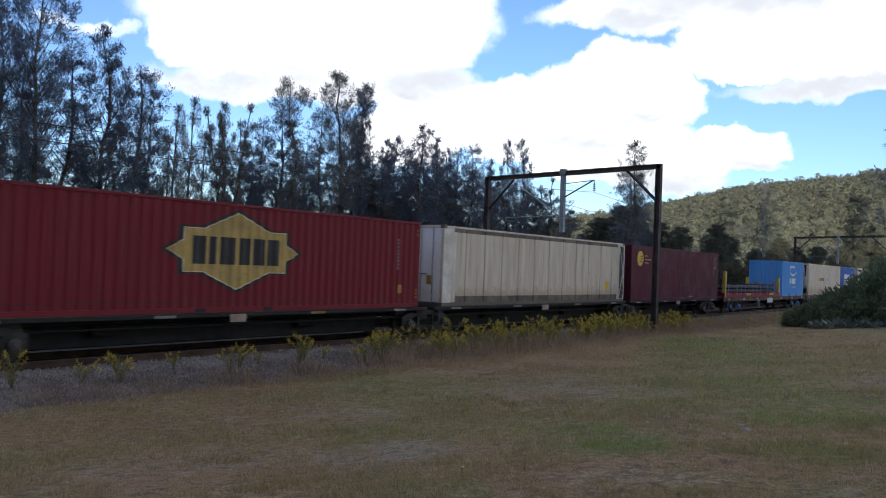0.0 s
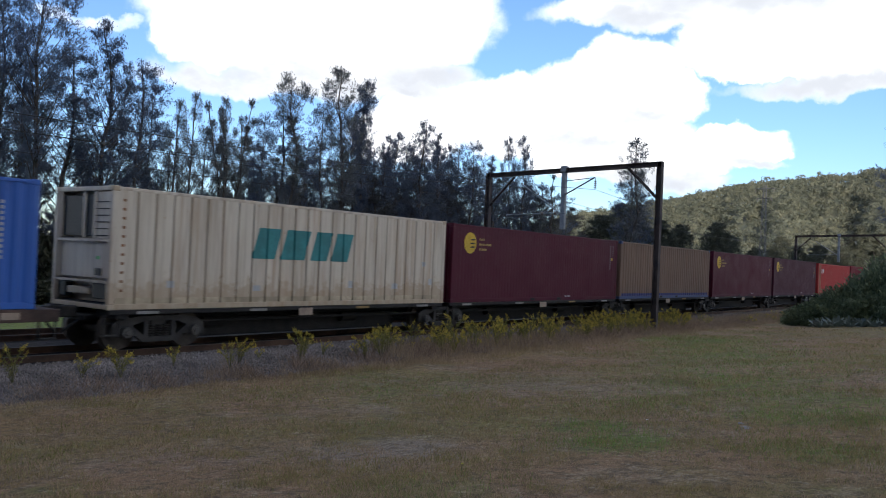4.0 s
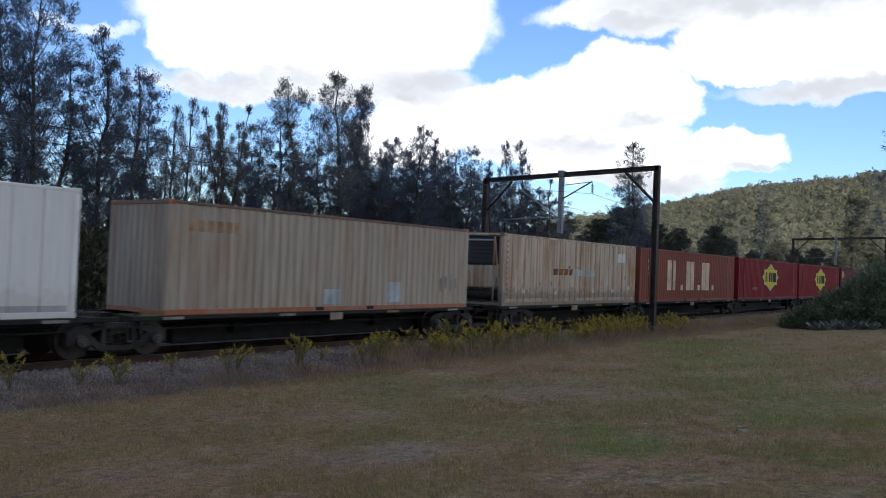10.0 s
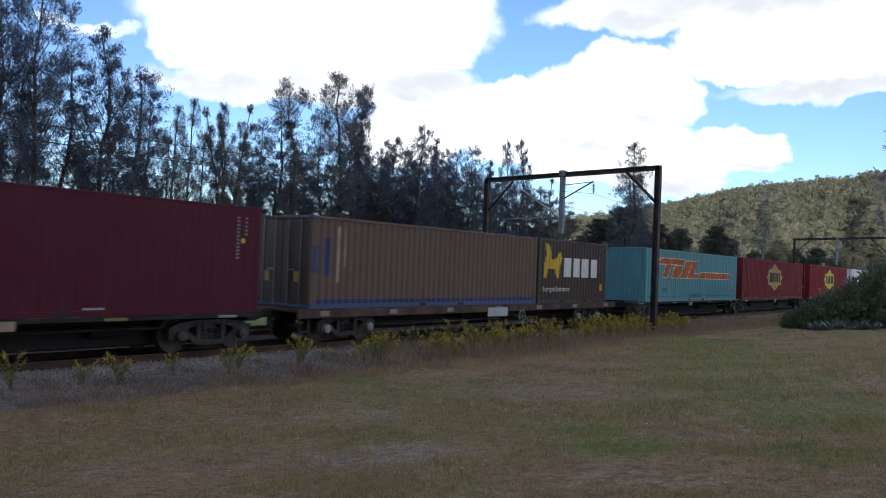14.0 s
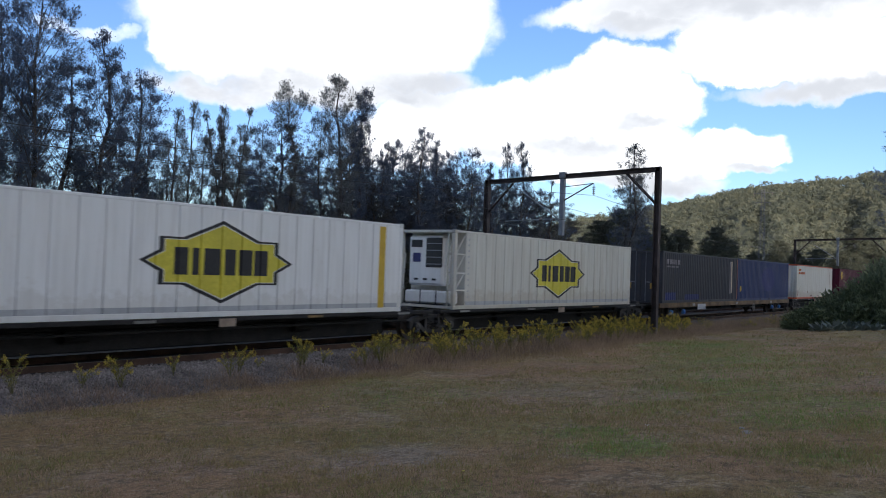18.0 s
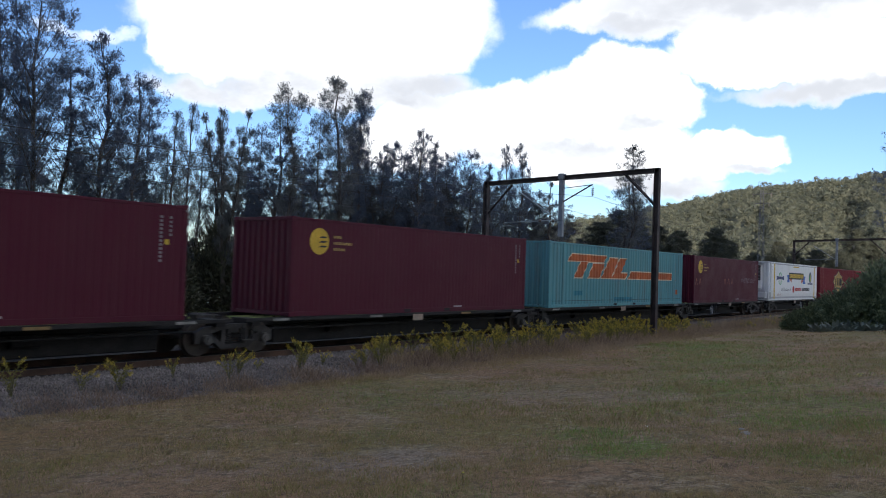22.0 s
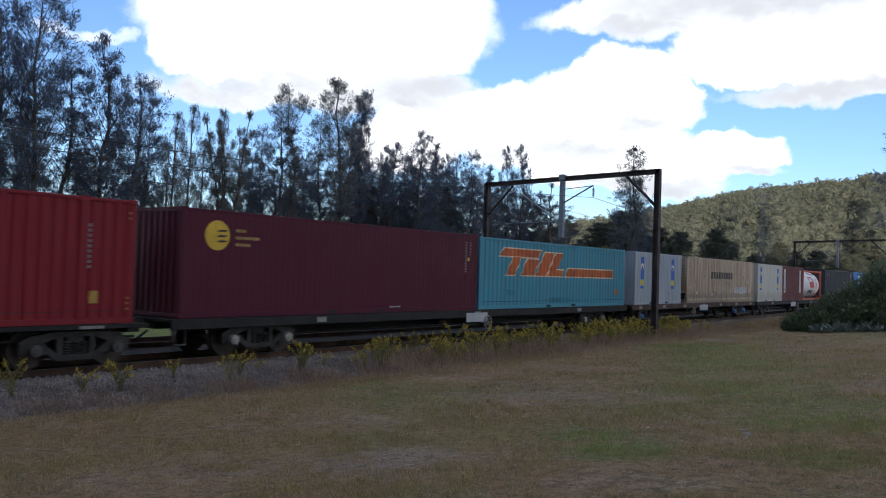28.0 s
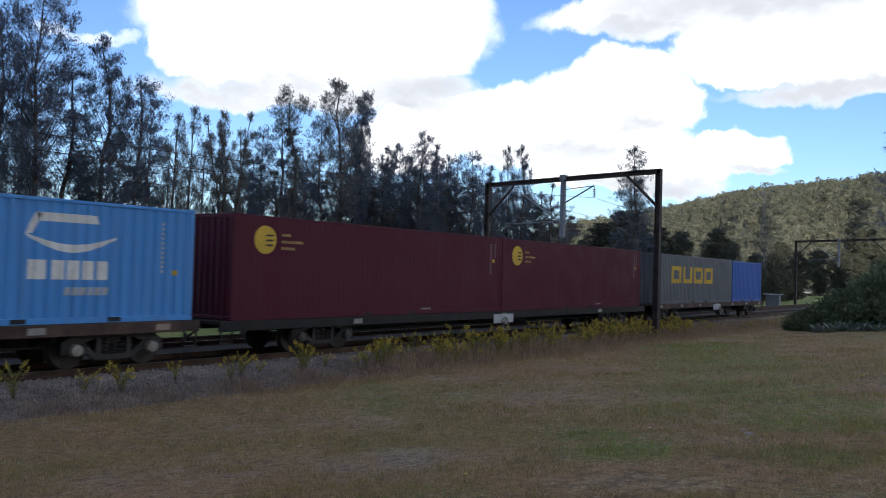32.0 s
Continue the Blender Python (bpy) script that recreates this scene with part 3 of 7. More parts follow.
COAT = {
    "maroon": paint("maroon_paint", (0.074, 0.0055, 0.0195), 0.1, 0.05, 0.06, 0.55, spec=0.22),
    "maroon_dark": paint("dark_maroon_paint", (0.054, 0.006, 0.021), 0.1, 0.06, 0.08, 0.55, spec=0.22),
    "red": paint("red_paint", (0.20, 0.009, 0.017), 0.15, 0.08, 0.06, 0.55, spec=0.25),
    "red_dull": paint("dull_red_paint", (0.165, 0.010, 0.019), 0.2, 0.12, 0.15, 0.6, spec=0.25),
    "scarlet": paint("scarlet_paint", (0.40, 0.02, 0.019), 0.2, 0.2, 0.25, 0.55),
    "brick": paint("brick_red_paint", (0.24, 0.062, 0.036), 0.3, 0.3, 0.4, 0.65),
    "faded": paint("faded_red_paint", (0.175, 0.04, 0.046), 0.2, 0.2, 0.4, 0.65),
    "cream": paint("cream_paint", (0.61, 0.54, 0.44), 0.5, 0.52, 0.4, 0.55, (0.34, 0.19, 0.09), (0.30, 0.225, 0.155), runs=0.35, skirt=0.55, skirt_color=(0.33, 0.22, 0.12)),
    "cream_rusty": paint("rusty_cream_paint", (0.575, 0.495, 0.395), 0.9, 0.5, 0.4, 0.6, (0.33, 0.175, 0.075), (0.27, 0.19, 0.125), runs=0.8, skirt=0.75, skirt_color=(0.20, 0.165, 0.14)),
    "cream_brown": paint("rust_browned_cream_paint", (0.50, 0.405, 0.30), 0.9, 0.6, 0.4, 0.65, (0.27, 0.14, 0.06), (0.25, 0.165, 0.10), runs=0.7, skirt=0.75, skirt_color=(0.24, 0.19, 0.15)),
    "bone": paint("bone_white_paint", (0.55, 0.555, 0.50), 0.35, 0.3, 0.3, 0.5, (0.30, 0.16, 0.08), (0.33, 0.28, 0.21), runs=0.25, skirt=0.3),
    "worn_orange": paint("worn_orange_rail_paint", (0.40, 0.12, 0.05), 0.6, 0.6, 0.5, 0.7, (0.2, 0.09, 0.045), (0.30, 0.25, 0.2)),
    "beige": paint("beige_paint", (0.44, 0.39, 0.32), 0.4, 0.5, 0.3, 0.6, (0.28, 0.14, 0.07), (0.22, 0.165, 0.12), runs=0.4),
    "tan": paint("tan_rust_paint", (0.20, 0.125, 0.09), 0.5, 0.4, 0.4, 0.7, runs=0.3),
    "tan_dark": paint("brown_tan_rust_paint", (0.135, 0.085, 0.065), 0.5, 0.4, 0.4, 0.7, runs=0.3),
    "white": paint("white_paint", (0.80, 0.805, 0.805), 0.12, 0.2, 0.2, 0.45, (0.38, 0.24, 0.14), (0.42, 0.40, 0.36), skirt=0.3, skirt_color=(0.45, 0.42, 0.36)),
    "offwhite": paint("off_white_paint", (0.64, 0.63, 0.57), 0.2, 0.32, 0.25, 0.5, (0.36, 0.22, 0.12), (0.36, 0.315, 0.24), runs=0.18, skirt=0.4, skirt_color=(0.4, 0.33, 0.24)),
    "palegrey": paint("pale_grey_paint", (0.35, 0.40, 0.45), 0.25, 0.25, 0.25, 0.55, runs=0.1),
    "sky_blue": paint("sky_blue_paint", (0.055, 0.27, 0.66), 0.2, 0.18, 0.25, 0.5),
    "royal": paint("royal_blue_paint", (0.018, 0.105, 0.42), 0.1, 0.15, 0.2, 0.45),
    "deep_blue": paint("deep_blue_paint", (0.012, 0.031, 0.115), 0.25, 0.25, 0.3, 0.55),
    "slate": paint("slate_paint", (0.032, 0.036, 0.05), 0.3, 0.3, 0.4, 0.6),
    "grey": paint("grey_paint", (0.10, 0.115, 0.135), 0.1, 0.2, 0.25, 0.5),
    "turquoise": paint("turquoise_paint", (0.085, 0.295, 0.34), 0.3, 0.3, 0.35, 0.6, runs=0.22),
    "turquoise_deep": paint("deep_turquoise_paint", (0.04, 0.26, 0.36), 0.3, 0.22, 0.35, 0.55, runs=0.12),
    "brown": paint("dark_brown_paint", (0.045, 0.028, 0.024), 0.1, 0.2, 0.2, 0.5),
    "rust_red": paint("rust_red_paint", (0.11, 0.012, 0.017), 0.2, 0.2, 0.25, 0.55),
    "orange": paint("orange_frame_paint", (0.55, 0.095, 0.028), 0.3, 0.2, 0.25, 0.55),
    "grimy": paint("grime_brown_paint", (0.13, 0.10, 0.08), 0.3, 0.3, 0.3, 0.7),
    "blue_rail": paint("worn_blue_rail_paint", (0.04, 0.075, 0.19), 0.4, 0.4, 0.4, 0.6),
}
DARK = surface("dark_recess_paint", (0.015, 0.015, 0.017), 0.8, grain=20)
UNDER = surface("grimy_underframe_steel", (0.013, 0.011, 0.0105), 0.8, spread=0.3, grain=25, blotch=2.0)
DECK_BROWN = surface("brown_deck_steel", (0.07, 0.04, 0.031), 0.8, spread=0.3, grain=25, blotch=1.5)
SILL_OCHRE = surface("ochre_sill_paint", (0.15, 0.095, 0.045), 0.75, spread=0.3, grain=20, blotch=1.5)
BOGIE_STEEL = surface("bogie_cast_steel", (0.032, 0.028, 0.026), 0.75, spread=0.3, grain=30, blotch=3.0)
WHEEL_STEEL = surface("wheel_steel", (0.075, 0.06, 0.052), 0.6, spread=0.3, grain=30, metal=0.4)
CAP_BLUE = surface("blue_axle_cap", (0.06, 0.19, 0.5), 0.5, grain=20)
CAP_WHITE = surface("pale_axle_cap", (0.26, 0.24, 0.21), 0.55, grain=20)
CAP_DARK = surface("dark_axle_cap", (0.06, 0.055, 0.05), 0.6, grain=20)
ALU = surface("scuffed_aluminium", (0.5, 0.5, 0.5), 0.45, metal=0.6, grain=30)
GRILLE = surface("black_grille", (0.02, 0.021, 0.024), 0.55, grain=30)
STAKE = paint("yellow_stake_paint", (0.52, 0.36, 0.05), 0.5, 0.4, 0.3, 0.6)
REBAR = surface("bundled_steel_bar", (0.06, 0.065, 0.085), 0.55, metal=0.5, spread=0.25, grain=30)


def profile(style, length, start=0.16):
    """Breakpoints (along, depth) of a side wall between the corner posts."""
    a, b = start, length - 0.16
    if style == "corr":
        n = max(4, round((b - a) / 0.278))
        p = (b - a) / n
        pts = [(a, 0.012)]
        for i in range(n):
            x = a + i * p
            pts += [(x + p * 0.15, 0.012), (x + p * 0.33, 0.046), (x + p * 0.67, 0.046), (x + p * 0.85, 0.012)]
        return pts + [(b, 0.012)]
    gap, wide, deep = {"fine": (0.20, 0.05, 0.020), "faint": (0.20, 0.05, 0.005), "grooved": (0.47, 0.055, 0.045), "panel": (0.62, 0.05, 0.03), "smooth": (2.4, 0.03, 0.01), "wide": (1.16, 0.06, 0.04)}[style]
    n = max(2, round((b - a) / gap))
    p = (b - a) / n
    pts = [(a, 0.012)]
    for i in range(1, n):
        x = a + i * p
        pts += [(x - wide / 2, 0.012), (x - wide / 4, 0.012 + deep), (x + wide / 4, 0.012 + deep), (x + wide / 2, 0.012)]
    return pts + [(b, 0.012)]


def wall_mesh(name, pts, z0, z1, flip=False, origin=0.0):
    verts, faces = [], []
    for x, d in pts:
        y = (NEAR + d) * (-1 if flip else 1)
        verts += [(x + origin, y, z0), (x + origin, y, z1)]
    for i in range(len(pts) - 1):
        f = (2 * i, 2 * i + 2, 2 * i + 3, 2 * i + 1)
        faces.append(f[::-1] if flip else f)
    return polygon_mesh(name, verts, faces)


SHARED = {}


def shared(key, make):
    if key not in SHARED:
        SHARED[key] = make()
    return SHARED[key]


class Box:
    """One container while it is being built: its root, size and wall profile."""

    def __init__(self, root, length, height, style, start=0.16):
        self.root, self.length, self.height, self.style = root, length, height, style
        self.pts = profile(style, length, start)

    def depth(self, a):
        return float(np.interp(a, [p[0] for p in self.pts], [p[1] for p in self.pts], left=0.0, right=0.0))

    def wrap(self, bm, lift):
        """Folds flat artwork, drawn in x and z from the lower left corner, over the wall's relief."""
        xs = [v.co.x for v in bm.verts]
        lo, hi = min(xs), max(xs)
        cuts = [p[0] for p in self.pts if lo < p[0] < hi]
        for c in cuts:
            bmesh.ops.bisect_plane(bm, geom=bm.verts[:] + bm.edges[:] + bm.faces[:], plane_co=(c, 0, 0), plane_no=(1, 0, 0), dist=0.0005)
        for v in bm.verts:
            v.co.y = NEAR + self.depth(v.co.x) - lift
            v.co.x -= self.length / 2
        return bm

    def art(self, name, polys, color, label="", lift=0.004):
        """A painted shape, from polygons [(along, up), ...]."""
        bm = bmesh.new()
        for poly in polys:
            area = sum(p[0] * q[1] - q[0] * p[1] for p, q in zip(poly, poly[1:] + poly[:1]))
            pts = poly if area > 0 else poly[::-1]
            bm.faces.new([bm.verts.new((x, 0, z)) for x, z in pts])
        bm.normal_update()
        bmesh.ops.triangulate(bm, faces=bm.faces[:])
        return part(name, self.wrap(bm, lift), MARK[color], self.root, label)

    def words(self, text, a, z, size, color, label="painted lettering", lift=0.006, squeeze=1.0, slant=0.0):
        """Readable lettering in the built-in font, lower left corner at (a, z)."""
        cu = bpy.data.curves.new("lettering", "FONT")
        cu.body, cu.size, cu.resolution_u, cu.shear = text, size, 2, slant
        ob = bpy.data.objects.new("lettering", cu)
        scene.collection.objects.link(ob)
        me = bpy.data.meshes.new_from_object(ob.evaluated_get(bpy.context.evaluated_depsgraph_get()))
        bpy.data.objects.remove(ob)
        bm = bmesh.new()
        bm.from_mesh(me)
        for v in bm.verts:
            v.co = Vector((a + v.co.x * squeeze, 0, z + v.co.y))
        return part("lettering", self.wrap(bm, lift), MARK[color], self.root, label)


def rect(a0, a1, z0, z1, slant=0.0):
    """A bar; slant shifts its top along the wall."""
    return [(a0, z0), (a1, z0), (a1 + slant, z1), (a0 + slant, z1)]


def disc_poly(a, z, r, n=28, squash=1.0):
    return [(a + r * squash * math.cos(2 * math.pi * i / n), z + r * math.sin(2 * math.pi * i / n)) for i in range(n)]


def bars(a0, a1, z0, z1, n, fill=0.7, slant=0.0):
    """A row of n plain bars in place of lettering."""
    p = (a1 - a0) / n
    return [rect(a0 + i * p, a0 + i * p + p * fill, z0, z1, slant) for i in range(n)]


# ---- artwork ----
STAR = [(-1, 0), (-0.78, 0.24), (-0.78, 0.55), (-0.5, 0.55), (0, 1), (0.5, 0.55), (0.78, 0.55), (0.78, 0.24)]
STAR = STAR + [(-x, -y) for x, y in STAR]


def badge(b, a, z, wide, tall, color="yellow", rim="black", glyph="black"):
    """Pointed emblem with a dark rim, a pale line and six plain blocks."""
    def ring(k, m):
        return [(a + x * (wide / 2 + k), z + y * (tall / 2 + m)) for x, y in STAR]
    b.art("emblem_rim", [ring(0.2, 0.12)], rim, "dark rim of the emblem", 0.006)
    b.art("emblem_line", [ring(0.03, 0.03)], "white" if color == "yellow" else "peach", "thin pale outline", 0.010)
    b.art("emblem", [ring(0, 0)], color, "pointed emblem", 0.014)
    w, h = wide / 2, tall / 2 * 0.36
    for k, (x0, x1) in enumerate(((-0.66, -0.48), (-0.42, -0.33), (-0.26, -0.03), (0.03, 0.19), (0.24, 0.44), (0.47, 0.68))):
        b.art("emblem_block", [rect(a + x0 * w, a + x1 * w, z - h, z + h)], glyph, "dark block on the emblem", 0.018)


def leasing_mark(b, a, z, r=0.36, rows=True):
    b.art("disc", [disc_poly(a, z, r)], "amber", "round yellow emblem", 0.005)
    for k in (-0.45, -0.1, 0.25):
        b.art("disc_bar", [rect(a - r * 0.1, a + r * 0.6, z + k * r, z + (k + 0.14) * r, r * 0.25)], "black", "slanting dark stroke", 0.010)
    if rows:
        b.art("script_bar", bars(a + r * 1.5, a + r * 2.4, z + r * 0.3, z + r * 0.5, 4) + bars(a + r * 1.5, a + r * 3.6, z - r * 0.18, z + r * 0.02, 10) + bars(a + r * 1.5, a + r * 2.8, z - r * 0.65, z - r * 0.45, 6), "gold", "small faded yellow marks")["kind"] = "stuff"


def id_marks(b, a, z0, z1, color="ghost", n=11):
    """The upright code panel near a container's end, as small bars."""
    p = (z1 - z0) / n
    b.art("code_marks", [rect(a, a + 0.065, z0 + i * p, z0 + (i + 0.6) * p) for i in range(n)], color, "small upright code marks")["kind"] = "stuff"


def strokes(b, a0, z0, size, widths, color, slant=0.25, name="emblem_block", label="slanting painted block"):
    x = a0
    for w in widths:
        b.art(name, [rect(x, x + w * size * 0.8, z0, z0 + size, slant * size)], color, label, 0.008)
        x += w * size


# ---- container kinds ----
def casting_mesh():
    bm = boxed(-0.09, 0.09, -0.082, 0.082, -0.06, 0.06, 0.012)
    return part_mesh("corner_casting", bm)


def part_mesh(name, bm):
    me = bpy.data.meshes.new(name)
    bm.to_mesh(me)
    bm.free()
    return me


def container(length, height, style, coat, label, end="wall", rail=None, category="shipping container", kind_name="shipping_container", top=None, door_coat=None):
    """A freight container, origin under its middle; end: what its leading end shows."""
    root = thing(kind_name, Matrix.Identity(4), label, category, "containers on the train")
    b = Box(root, length, height, style, 0.72 if end == "fridge" else 0.16)
    c, r, tp = COAT[coat], COAT[rail or coat], COAT[top or coat]
    h = length / 2
    part("side_panel", wall_mesh("side_panel", b.pts, 0.13, height - 0.09, False, -h), c, root)
    part("side_panel", wall_mesh("side_panel", b.pts, 0.13, height - 0.09, True, -h), c, root)
    for s in (1, -1):
        y0, y1 = (NEAR, NEAR + 0.07) if s > 0 else (-NEAR - 0.07, -NEAR)
        bm = box(bmesh.new(), -h + 0.09, h - 0.09, y0 + 0.004, y1 - 0.004, 0.006, 0.135, 0.008)
        part("bottom_rail", bm, r, root)
        part("top_rail", box(bmesh.new(), -h + 0.09, h - 0.09, y0 + 0.004, y1 - 0.004, height - 0.095, height - 0.02, 0.012), tp, root)
        for e in (-1, 1):
            x0 = -h if e < 0 else h - 0.16
            part("corner_post", boxed(x0 + 0.003, x0 + 0.157, *(sorted((s * NEAR, s * (NEAR + 0.13)))), 0.118, height - 0.118, 0.015), c, root)
            for z in (0.06, height - 0.06):
                ob = part("corner_casting", shared("casting", casting_mesh), r, root)
                ob.location = (e * (h - 0.088), s * (NEAR + 0.08), z)
    if length > 14 and style == "corr":
        for x in (-h + 1.22, h - 1.22):
            post = part("lifting_post", boxed(x - 0.085, x + 0.085, NEAR - 0.003, NEAR + 0.06, 0.136, height - 0.096, 0.008), c, root)
            for z in (0.07, height - 0.06):
                part("casting", boxed(x - 0.1, x + 0.1, NEAR - 0.006, NEAR + 0.06, z - 0.058, z + 0.058, 0.01), r if z < 1 else tp, post)
    # fork pockets: near-black blocks, the slots' shade painted, low on short boxes' side rail
    if style in ("corr", "fine", "faint"):
        span = 1.03 if length < 8 else 1.05
        for x in (-span, span):
            part("fork_pocket", boxed(x - 0.16, x + 0.16, NEAR + 0.001, NEAR + 0.05, 0.03, 0.125), DARK, root, "fork-lift slot with its shade painted near-black")
    # roof with shallow cross ribs
    n = round(length / 0.55)
    verts, faces = [], []
    for i in range(n + 1):
        x = -h + 0.05 + (length - 0.1) * i / n
        z = height - 0.03 + (0.02 if i % 2 else 0)
        verts += [(x, NEAR + 0.05, z), (x, -NEAR - 0.05, z)]
    faces = [(2 * i, 2 * i + 2, 2 * i + 3, 2 * i + 1) for i in range(n)]
    part("roof", polygon_mesh("roof", verts, faces), tp, root)
    part("floor_panel", boxed(-h + 0.05, h - 0.05, NEAR + 0.07, -NEAR - 0.07, 0.05, 0.12), DARK, root)
    # the trailing end is a plain wall
    part("end_wall", boxed(h - 0.06, h - 0.03, NEAR + 0.13, -NEAR - 0.13, 0.12, height - 0.1), c, root)
    for z in (0.06, height - 0.06):
        part("end_rail", boxed(-h + 0.01, -h + 0.1, NEAR + 0.165, -NEAR - 0.165, z - 0.05, z + 0.05, 0.01), r if z < 1 else tp, root)
    if end == "wall":
        leading_wall(b, c)
    elif end == "door":
        leading_doors(b, COAT[door_coat] if door_coat else c)
    elif end in ("unit", "braced"):
        cooling_unit(b, c, end == "braced")
    elif end == "fridge":
        open_frame_unit(b, c)
    return b


def leading_wall(b, mat):
    h, pts = b.length / 2, []
    n = 9
    p = (2.44 - 0.26) / n
    y0 = NEAR + 0.13
    pts = [(y0, 0.02)]
    for i in range(n):
        y = y0 + i * p
        pts += [(y + p * 0.15, 0.02), (y + p * 0.35, 0.06), (y + p * 0.65, 0.06), (y + p * 0.85, 0.02)]
    pts.append((-NEAR - 0.13, 0.02))
    verts, faces = [], []
    for y, d in pts:
        verts += [(-h + d, y, 0.11), (-h + d, y, b.height - 0.11)]
    faces = [(2 * i, 2 * i + 1, 2 * i + 3, 2 * i + 2) for i in range(len(pts) - 1)]
    part("end_wall", polygon_mesh("end_wall", verts, faces), mat, b.root)


def leading_doors(b, mat):
    h, top = b.length / 2, b.height - 0.12
    for s in (-1, 1):
        y0, y1 = sorted((s * 0.012, s * 1.09))
        door = part("door", boxed(-h + 0.025, -h + 0.07, y0, y1, 0.12, top, 0.006), mat, b.root)
        for k in range(1, 5):
            z = 0.12 + (top - 0.12) * k / 5
            part("door_rib", boxed(-h + 0.018, -h + 0.026, y0 + 0.06, y1 - 0.06, z - 0.05, z + 0.05), mat, door)
        for k in (0.28, 0.78):
            y = s * k
            part("lock_rod", rodded((-h - 0.005, y, 0.06), (-h - 0.005, y, top + 0.06), 0.015, sides=6), GALV, door, "galvanised locking rod")
        part("warning_label", boxed(-h + 0.012, -h + 0.017, s * 0.62 - 0.1, s * 0.62 + 0.1, 0.72, 1.02), MARK["ochre"], door, "small amber label")
        part("handle", boxed(-h - 0.03, -h, s * 0.28 - 0.02, s * 0.28 + 0.26 * s, 1.05, 1.09), GALV, door)
        for k in range(4):
            z = 0.35 + (top - 0.6) * k / 3
            part("hinge", boxed(-h - 0.005, -h + 0.04, s * 1.06, s * 1.12, z - 0.05, z + 0.05), mat, door)


def cooling_unit(b, mat, braced):
    """Refrigeration plant set flush into the leading end."""
    h, top = b.length / 2, b.height
    part("end_wall", boxed(-h + 0.42, -h + 0.45, NEAR + 0.13, -NEAR - 0.13, 0.12, top - 0.1), mat, b.root)
    unit = part("cooling_unit", boxed(-h + 0.1, -h + 0.42, -1.05, 1.05, 0.66, 1.5, 0.03), mat, b.root, "refrigeration unit housing")
    if braced:
        part("grille", boxed(-h + 0.1, -h + 0.42, -1.0, 1.05, 1.53, top - 0.14, 0.02), GRILLE, unit, "black louvred intake")
        for k in range(6):
            part("louvre", boxed(-h + 0.085, -h + 0.105, -0.95, 1.0, 1.6 + k * 0.16, 1.63 + k * 0.16), DARK, unit)
        part("name_strip", boxed(-h + 0.08, -h + 0.1, -0.7, 0.8, top - 0.3, top - 0.24), MARK["grey"], unit, "thin pale strip")
        part("tank", rodded((-h + 0.26, -1.0, 0.38), (-h + 0.26, 1.0, 0.38), 0.19, sides=14), UNDER, b.root, "dark fuel tank")
        for y in (NEAR + 0.18, NEAR + 0.44):
            part("guard_post", boxed(-h + 0.01, -h + 0.06, y - 0.025, y + 0.025, 0.12, top - 0.12), mat, b.root)
        for (y0, z0), (y1, z1) in (((NEAR + 0.2, 0.75), (NEAR + 0.42, top - 0.15)), ((NEAR + 0.44, 0.75), (NEAR + 0.18, 1.6))):
            part("diagonal", rodded((-h + 0.03, y0, z0), (-h + 0.03, y1, z1), 0.03, sides=6), mat, b.root)
    else:
        for y0, y1 in ((0.02, 0.95), (-0.42, -0.06)):
            part("window", boxed(-h + 0.08, -h + 0.3, y0, y1, 1.62, top - 0.2, 0.01), GRILLE, unit, "dark condenser opening")
        part("louvre_panel", boxed(-h + 0.06, -h + 0.3, -1.05, -0.48, 1.56, top - 0.13, 0.01), mat, unit, "slatted panel")
        for k in range(6):
            part("louvre", boxed(-h + 0.045, -h + 0.062, -1.02, -0.5, 1.62 + k * 0.15, 1.64 + k * 0.15), UNDER, unit)
        for y in (0.98, -0.02, -0.46):
            part("guard_post", boxed(-h + 0.02, -h + 0.07, y - 0.03, y + 0.03, 1.5, top - 0.12), mat, b.root)
        part("guard_rail", boxed(-h + 0.01, -h + 0.06, -1.05, 1.05, 1.5, 1.56), mat, b.root)
        part("status_light", boxed(-h + 0.07, -h + 0.1, -0.62, -0.55, 1.1, 1.17), MARK["green"], unit, "small green lamp")
        part("control_box", boxed(-h + 0.07, -h + 0.1, -0.75, -0.5, 0.74, 0.9), GRILLE, unit, "dark control box")
        for y0, y1 in ((-1.0, -0.4), (0.75, 1.02)):
            part("battery_bay", boxed(-h + 0.08, -h + 0.3, y0, y1, 0.22, 0.56, 0.02), GRILLE, b.root, "dark equipment bay")
        part("service_box", boxed(-h + 0.07, -h + 0.3, -0.3, 0.65, 0.3, 0.46, 0.02), mat, b.root)
        part("guard_rail", boxed(-h + 0.01, -h + 0.06, -1.05, 1.05, 0.58, 0.63), mat, b.root)


